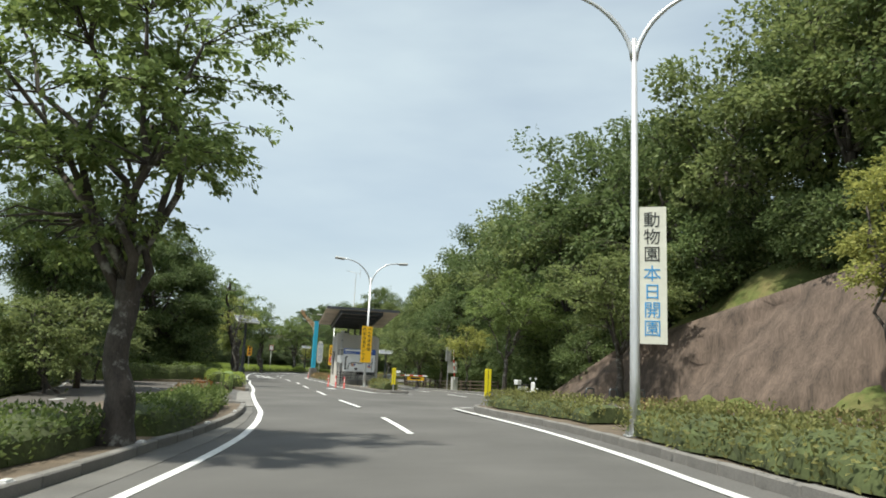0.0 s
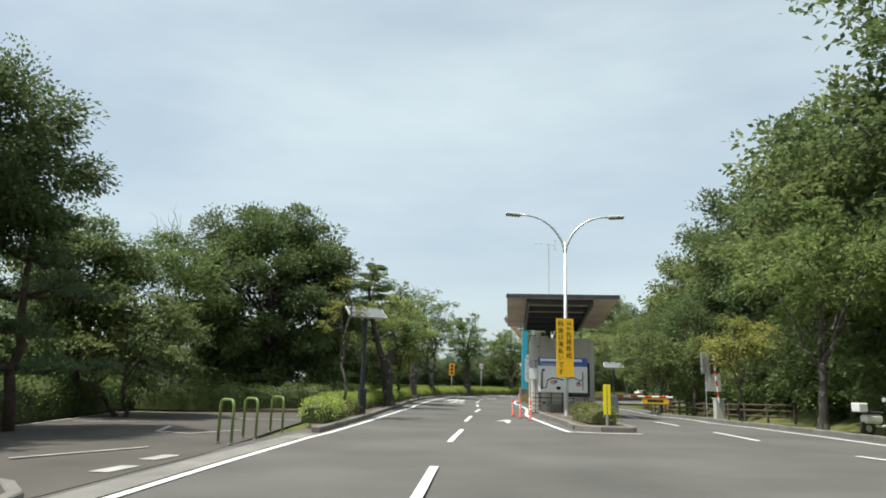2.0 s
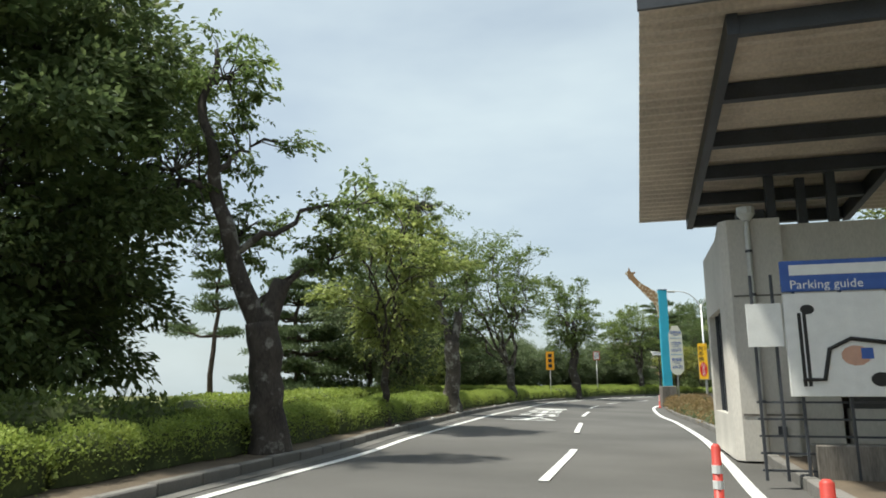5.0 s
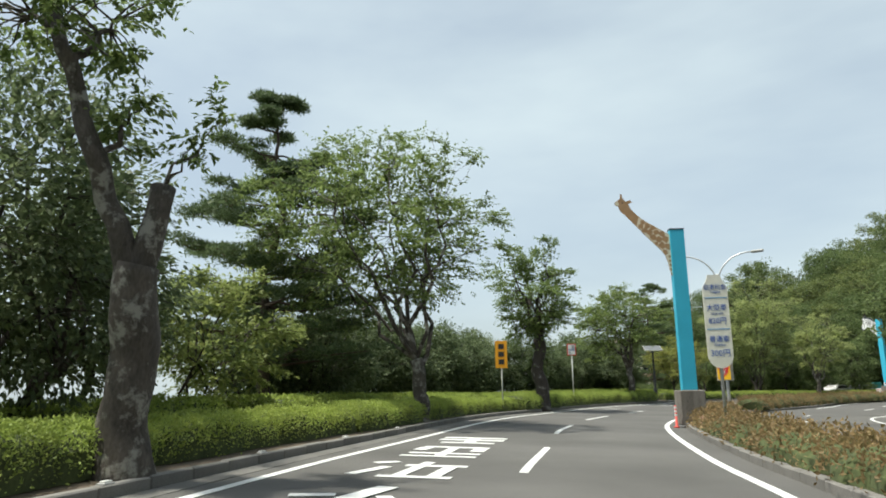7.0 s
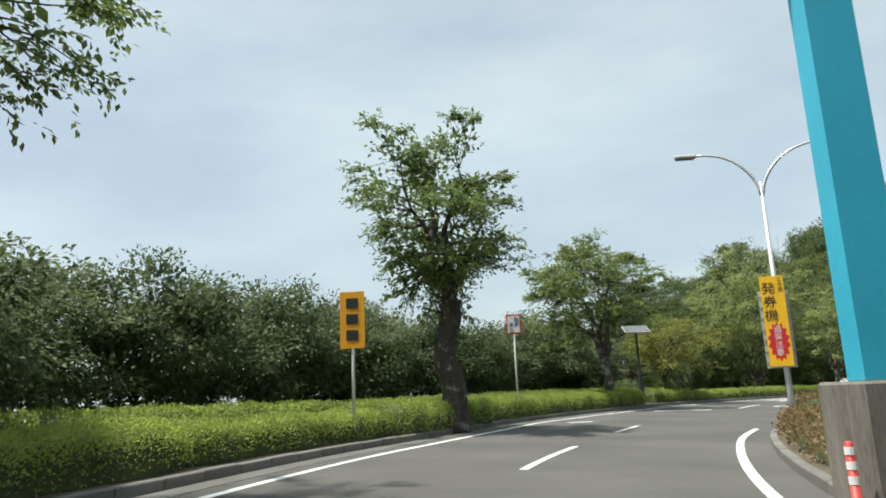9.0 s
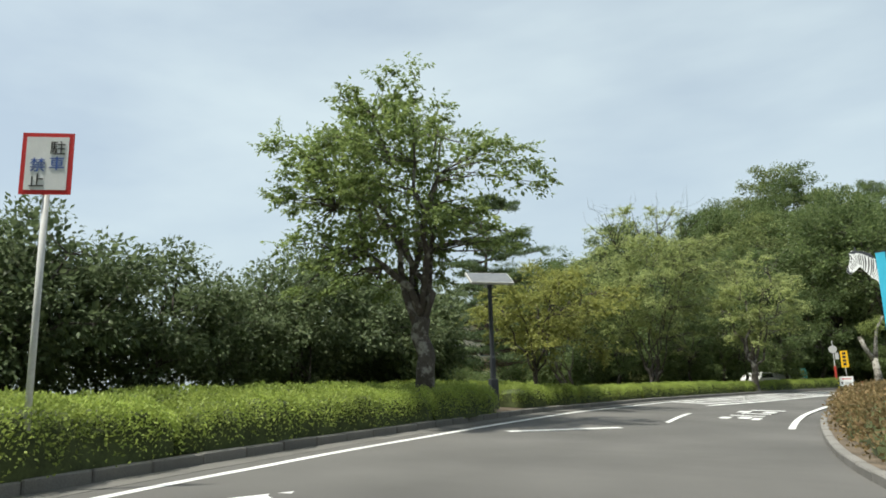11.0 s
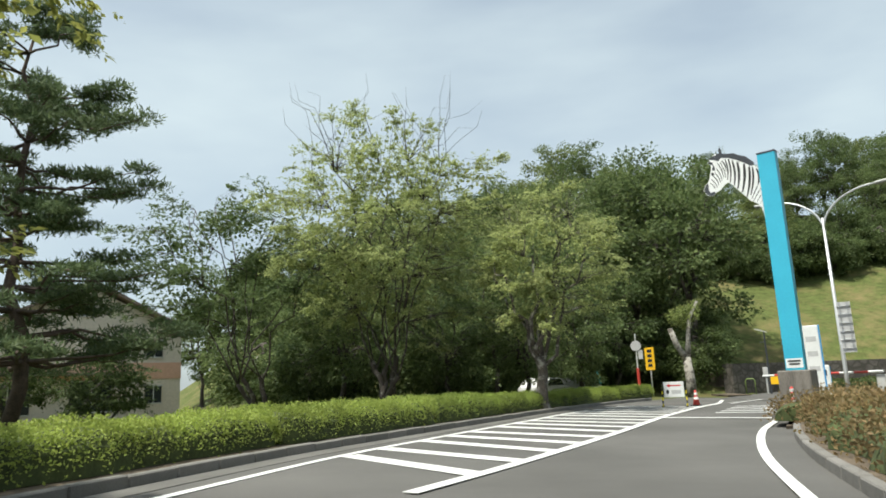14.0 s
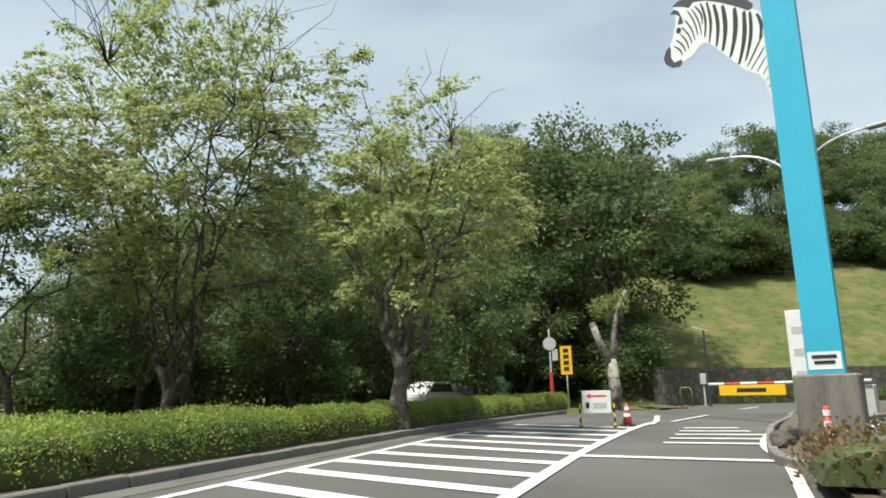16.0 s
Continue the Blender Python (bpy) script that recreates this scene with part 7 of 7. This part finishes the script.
for k, (x, y, r) in enumerate(((-2.2, 153.2, 0.3), (-1.5, 153.9, 0.26), (-2.7, 152.6, 0.2), (0.2, 156.2, 0.22))):
    bm = bmesh.new()
    bmesh.ops.create_icosphere(bm, subdivisions=2, radius=r)
    for vert in bm.verts:
        vert.co *= 0.8 + 0.35 * noise.noise(vert.co * 3 + Vector((k, 0, 0)))
        vert.co.z *= 0.7
    o = tagged(part("rock", bm, STONE_WALL, None), "rough weathered rock in the bed", "rock", "rocks by the pillar")
    o.matrix_world = pose(x, y, 0.13 + 0.4 * r)

# hoop and call post below the stone wall
hp = thing("pipe_hoop", pose(8.7, 177.6, 0.0, 0, 0, -35), "green painted steel pipe hoop below the stone wall", "bollard", "green pipe hoops")
part("pipe", tube([(-0.3, 0, 0), (-0.3, 0, 0.9), (-0.22, 0, 1.05), (0.22, 0, 1.05), (0.3, 0, 0.9), (0.3, 0, 0)], 0.04, 8), GREEN_PAINT, hp, smooth=True)
cp = thing("call_post", pose(10.6, 179.0, 0.0, 0, 0, -35), "slim grey post with a pale blue box below the stone wall", "post")
part("post", tube([(0, 0, 0), (0, 0, 1.3)], 0.06, 8), PALE_GREY, cp)
part("box", box(0.34, 0.2, 0.62, (0, -0.03, 1.2), bevel=0.03), PALE_GREY, cp, "pale blue-grey box")

# short concrete boundary post between the kerb and the hedge
bp = thing("boundary_post", pose(-18.02, 142.6, 0.1, 0, 0, 20), "short pale concrete boundary post beside the kerb", "post")
part("post", box(0.13, 0.13, 0.36, bevel=0.015), CONCRETE, bp)
part("cap", box(0.11, 0.11, 0.025, (0, 0, 0.36), bevel=0.008), PALE_GREY, bp)

# cone and work board on the hatching
cone = thing("traffic_cone", pose(-1.68, 161.75, 0.0), "red traffic cone with white bands on a black base", "traffic cone")
part("base", box(0.42, 0.42, 0.05, bevel=0.015), RUBBER, cone, "black rubber base")
part("shell", tube([(0, 0, 0.05), (0, 0, 0.72)], [0.16, 0.03], 16), DULL_RED, cone, smooth=True)
for z in (0.3, 0.5):
    part("band", tube([(0, 0, z), (0, 0, z + 0.1)], [0.166 - 0.19 * (z - 0.05), 0.166 - 0.19 * (z + 0.05)], 16), WHITE, cone, "white band")
wb = thing("work_board", pose(-2.72, 161.6, 0.0, 0, 0, -24) @ Matrix.Scale(0.84, 4), "white work board with a red arrow on striped legs", "sign")
part("board", box(1.05, 0.03, 0.82, (0, 0, 0.5), bevel=0.006), WHITE, wb)
part("arrow", plate([(-0.38, 1.12), (-0.2, 1.22), (-0.2, 1.15), (0.38, 1.15), (0.38, 1.09), (-0.2, 1.09), (-0.2, 1.02)], 0.004, pose(0, -0.02, 0)), RED, wb, "red arrow")
for x, w in ((0.12, 0.5),):
    part("print_line", box(w, 0.004, 0.2, (x, -0.019, 0.68)), PALE_GREY, wb)
part("shield_mark", plate([(-0.4, 0.9), (-0.26, 0.9), (-0.26, 0.75), (-0.33, 0.64), (-0.4, 0.75)], 0.004, pose(0, -0.02, 0)), BLACK, wb)
for x in (-0.62, 0.62):
    for k in range(6):
        part("leg_band", tube([(x, 0, 0.17 * k), (x, 0, 0.17 * (k + 1))], 0.035, 8), BLACK if k % 2 else YELLOW, wb)
    part("foot", box(0.12, 0.5, 0.04, (x, 0, 0)), BLACK, wb)
part("rail", box(1.3, 0.03, 0.03, (0, 0.02, 1.3)), DARK_STEEL, wb)

# ---- log fence beyond the exit road ----
fence = thing("log_fence", pose(0, 0, 0), "dark log fence with three rails beside the exit road", "fence")
fl = spline([(6.2, 62.5), (4.0, 66.5), (2.2, 72), (0.4, 79), (-1.6, 87), (-3.0, 95)], 0.5)
fs = length_of(fl)
fp = stretch_of(fl, 0, fs[-1], 2.2)
for a in fp:
    part("post", tube([(a[0], a[1], 0), (a[0], a[1], 1.15)], 0.08, 8), TIMBER, fence)
for a, c in zip(fp, fp[1:]):
    for z in (0.35, 0.68, 1.0):
        part("rail", tube([(a[0], a[1], z), (c[0], c[1], z)], 0.05, 7), TIMBER, fence)

# parked scooter by the rock slope
sc = thing("motor_scooter", pose(6.6, 46.6, 0.02, 0, 0, 30), "parked white and grey motor scooter on its stand", "scooter")
for x in (-0.6, 0.6):
    w = part("wheel", tube([(x, -0.05, 0.26), (x, 0.05, 0.26)], 0.26, 16), RUBBER, sc, "black tyre")
    part("hub", tube([(x, -0.055, 0.26), (x, 0.055, 0.26)], 0.12, 12), GALV, w)
part("body", join(box(0.75, 0.28, 0.3, (-0.42, 0, 0.42), bevel=0.08), box(0.5, 0.3, 0.08, (0.1, 0, 0.3), bevel=0.02), box(0.12, 0.4, 0.62, (0.42, 0, 0.35), bevel=0.05)), CAR_WHITE, sc)
part("seat", box(0.7, 0.26, 0.1, (-0.38, 0, 0.72), bevel=0.04), RUBBER, sc, "black seat")
part("fender", box(0.42, 0.16, 0.1, (0.62, 0, 0.5), bevel=0.04), CAR_WHITE, sc)
part("handlebar", tube([(0.42, -0.32, 1.02), (0.46, 0, 0.98), (0.42, 0.32, 1.02)], 0.02, 6), DARK_STEEL, sc)
for y in (-0.3, 0.3):
    part("mirror", plate([(0.08 * math.cos(a), 0.08 * math.sin(a)) for a in np.linspace(0, 2 * math.pi, 12)[:-1]], 0.02, pose(0.42, y, 1.2, 0, 0, 90)), PALE_GREY, sc)
part("carrier_box", box(0.36, 0.36, 0.3, (-0.85, 0, 0.78), bevel=0.03), CAR_WHITE, sc)
for x, y in ((8.4, 36.6), (9.3, 35.4), (10.3, 34.2)):
    o = thing("pipe_hoop", pose(x, y, 0.0, 0, 0, 40), "dark low pipe hoop beside the exit road", "bollard", "dark pipe hoops")
    part("pipe", tube([(-0.32, 0, 0), (-0.32, 0, 0.72), (-0.26, 0, 0.8), (0.26, 0, 0.8), (0.32, 0, 0.72), (0.32, 0, 0)], 0.04, 8), DARK_STEEL, o)

# ---- house, parked cars and other things behind the trees ----
hs = thing("house", pose(-38.8, 180.6, 0, 0, 0, 38), "two-storey house with pale rendered walls and a brown gable roof", "house")
W, D, E, R = 12.5, 10.0, 5.9, 9.0
bm = bmesh.new()
f_, b_ = [[bm.verts.new((x, y, z)) for x, z in ((-W / 2, 0), (W / 2, 0), (W / 2, E), (0, R - 0.25), (-W / 2, E))] for y in (-D / 2, D / 2)]
bm.faces.new(f_), bm.faces.new(b_[::-1])
for i in range(5):
    bm.faces.new((f_[i], b_[i], b_[(i + 1) % 5], f_[(i + 1) % 5]))
bmesh.ops.recalc_face_normals(bm, faces=bm.faces)
part("wall", bm, HOUSE_WALL, hs)
for s in (-1, 1):
    a, c = Vector((0, 0, R)), Vector((s * (W / 2 + 0.7), 0, E - 0.3))
    bm = box((c - a).length, D + 1.4, 0.18)
    ang = math.degrees(math.atan2(c.z - a.z, c.x - a.x))
    bmesh.ops.transform(bm, matrix=Matrix.Translation((a + c) / 2) @ pose(0, 0, 0, 0, -ang, 0), verts=bm.verts)
    part("roof", bm, HOUSE_ROOF, hs)
part("porch_roof", box(W * 0.6, 1.4, 0.15, (-1.5, -D / 2 - 0.7, 2.9)), HOUSE_ROOF, hs)
part("ground_band", box(W + 0.02, 0.06, 1.1, (0, -D / 2 - 0.03, 2.6)), PINK_PAINT, hs)
for x, z, w, h in ((-3.6, 4.0, 1.8, 1.2), (1.0, 4.0, 1.8, 1.2), (4.4, 4.1, 1.1, 1.1), (-4.2, 0.6, 2.4, 1.9), (0.5, 0.6, 2.6, 1.9), (4.4, 1.0, 1.1, 1.1), (0.0, 6.8, 0.9, 0.6)):
    win = part("window", box(w, 0.06, h, (x, -D / 2 - 0.04, z)), DARK_GLASS, hs)
    part("frame", join(box(w + 0.16, 0.1, 0.08, (x, -D / 2 - 0.05, z - 0.08)), box(w + 0.16, 0.1, 0.08, (x, -D / 2 - 0.05, z + h)), box(0.06, 0.1, h, (x, -D / 2 - 0.05, z))), PALE_GREY, win)
for y, z in ((-2.5, 4.0), (1.5, 4.0), (-2.0, 1.0)):
    part("window", box(0.06, 1.4, 1.1, (W / 2 + 0.04, y, z)), DARK_GLASS, hs)


def parked_car(m, paint, label):
    root = thing("car", m, label, "car", "parked cars")
    prof_ = [(-2.1, 0.35), (2.1, 0.35), (2.15, 0.75), (1.95, 0.95), (1.15, 1.05), (0.55, 1.5), (-1.2, 1.52), (-1.85, 1.1), (-2.12, 0.95)]
    bm = plate(prof_, 1.66, pose(0, -0.83, 0))
    bmesh.ops.bevel(bm, geom=bm.edges[:], offset=0.06, segments=2, affect="EDGES")
    part("body", bm, paint, root)
    for s in (-1, 1):
        part("window", plate([(-1.5, 1.06), (0.85, 1.06), (0.45, 1.42), (-1.15, 1.44)], 0.02, pose(0, s * 0.84 - 0.01, 0)), DARK_GLASS, root)
        part("headlight", box(0.1, 0.35, 0.16, (2.1, s * 0.55, 0.72), bevel=0.02), PALE_GREY, root)
    for x in (-1.35, 1.35):
        for s in (-1, 1):
            w = part("wheel", tube([(x, s * 0.72 - 0.1, 0.32), (x, s * 0.72 + 0.1, 0.32)], 0.32, 16), RUBBER, root)
            part("rim", tube([(x, s * 0.72 - 0.11, 0.32), (x, s * 0.72 + 0.11, 0.32)], 0.2, 12), GALV, w)
    return root


for x, y, h, paint, lab_ in ((-6.5, 172.5, 55, CAR_WHITE, "white car parked behind the hedge"), (-3.6, 175.6, 55, CAR_SILVER, "silver car parked behind the hedge")):
    parked_car(pose(x, y, 0.0, 0, 0, h), paint, lab_)
tp = thing("covered_stack", pose(-1.3, 181.6, 0.0, 0, 0, 20), "teal tarpaulin over a low stack behind the hedge", "tarpaulin")
bm = box(1.3, 1.2, 1.9, bevel=0.25)
for vert in bm.verts:
    vert.co += Vector((noise.noise(vert.co * 1.3), noise.noise(vert.co * 1.7), 0)) * 0.15
part("sheet", bm, TEAL, tp)
st = thing("pollarded_tree", pose(3.7, 175.6, 0.0, 0, 0, 20), "pollarded tree with two sawn pale stems and a leafy tuft", "tree")
part("trunk", join(tube([(0, 0, -0.1), (0.05, 0, 1.2), (-0.1, 0, 2.6)], [0.38, 0.3, 0.26], 10), tube([(-0.05, 0, 2.3), (-0.7, 0.1, 3.4), (-1.15, 0.1, 4.5)], [0.24, 0.19, 0.17], 9), tube([(0, 0, 2.4), (0.25, 0, 4.0), (0.5, 0, 5.2), (1.3, 0, 6.3)], [0.22, 0.15, 0.12, 0.1], 9)), SAWN_BARK, st, smooth=True)
rng_t = np.random.default_rng(77)
cc = np.array([[-0.5, 0.2, 5.0], [0.1, 0.3, 5.2], [0.6, -0.2, 5.3], [-0.9, 0, 5.3], [0.3, 0.2, 5.8], [-0.4, 0.1, 5.6], [0.9, 0, 5.8], [1.0, 0.2, 6.1], [0.4, 0.3, 4.8]])
lv, lt = crown_leaves(cc, unit(rng_t, 9), 130, np.full(9, 0.5), 0.7, 0.16, 0.5, rng_t)
mesh_arrays("crown", lv, lt, LEAF_FRESH, st)
# shed roof seen through the trees by the plaza
sh = thing("shed", pose(-34, 58, 0, 0, 0, 30), "low shed with a pale ribbed roof beyond the trees", "shed")
part("wall", box(7, 4, 2.3), CONCRETE, sh)
part("roof", join(*[box(0.42, 4.6, 0.07, (-3.4 + 0.45 * k, 0, 2.3), turn=pose(0, 0, 0, 12, 0, 0)) for k in range(16)]), PALE_GREY, sh)

# ---- the roads lean into their bends; everything stands on that surface ----
WAY_Y = (-40, 0, 5, 10, 15, 20, 25, 30, 51, 56, 61, 66, 71, 76, 101, 108, 115, 120, 125, 131, 136, 140, 200)
WAY_X = (0, 0, 0.7, 1, 0.8, 0.1, -0.9, -2, -7.8, -9.15, -10.4, -11.7, -12.85, -14.0, -18.3, -18.2, -17.8, -17.1, -16, -14.3, -12.5, -10.9, 14)
LEAN = (-0.046, -0.046, -0.042, -0.035, -0.03, -0.027, -0.022, -0.014, 0, 0.008, 0.011, 0.018, 0.026, 0.031, 0.032, 0.029, 0.034, 0.04, 0.042, 0.043, 0.034, 0.029, 0.0)


def lean_z(x, y):
    x, y = np.asarray(x, float), np.asarray(y, float)
    return np.interp(y, WAY_Y, LEAN) * np.clip(np.interp(y, WAY_Y, WAY_X) - x, -18, 18) * 0.97


def settle(ob, dx=0.0, dy=0.0):
    """Lay a mesh that runs along the plan on the leaning surface."""
    co = np.empty(len(ob.data.vertices) * 3, np.float32)
    ob.data.vertices.foreach_get("co", co)
    co = co.reshape(-1, 3)
    co[:, 2] += lean_z(co[:, 0] + dx, co[:, 1] + dy)
    ob.data.vertices.foreach_set("co", co.ravel())
    ob.data.update()


for ob in list(scene.objects):
    if ob.parent is not None or ob.type in ("CAMERA", "LIGHT"):
        continue
    base_name = ob.name.split(".")[0]
    x, y = ob.location.x, ob.location.y
    if ob.type == "MESH" and ob.get("kind") == "structure":
        settle(ob)
    elif base_name in ("road_marking", "log_fence"):
        for c in ob.children:
            settle(c)
    elif base_name == "kerb":
        for c in ob.children:
            c.location.z += float(lean_z(c.location.x, c.location.y))
    elif base_name in ("hedge", "shrub_row", "shrub_bed"):
        for c in ob.children:
            settle(c, x, y)
    else:
        ob.location.z += float(lean_z(x, y))
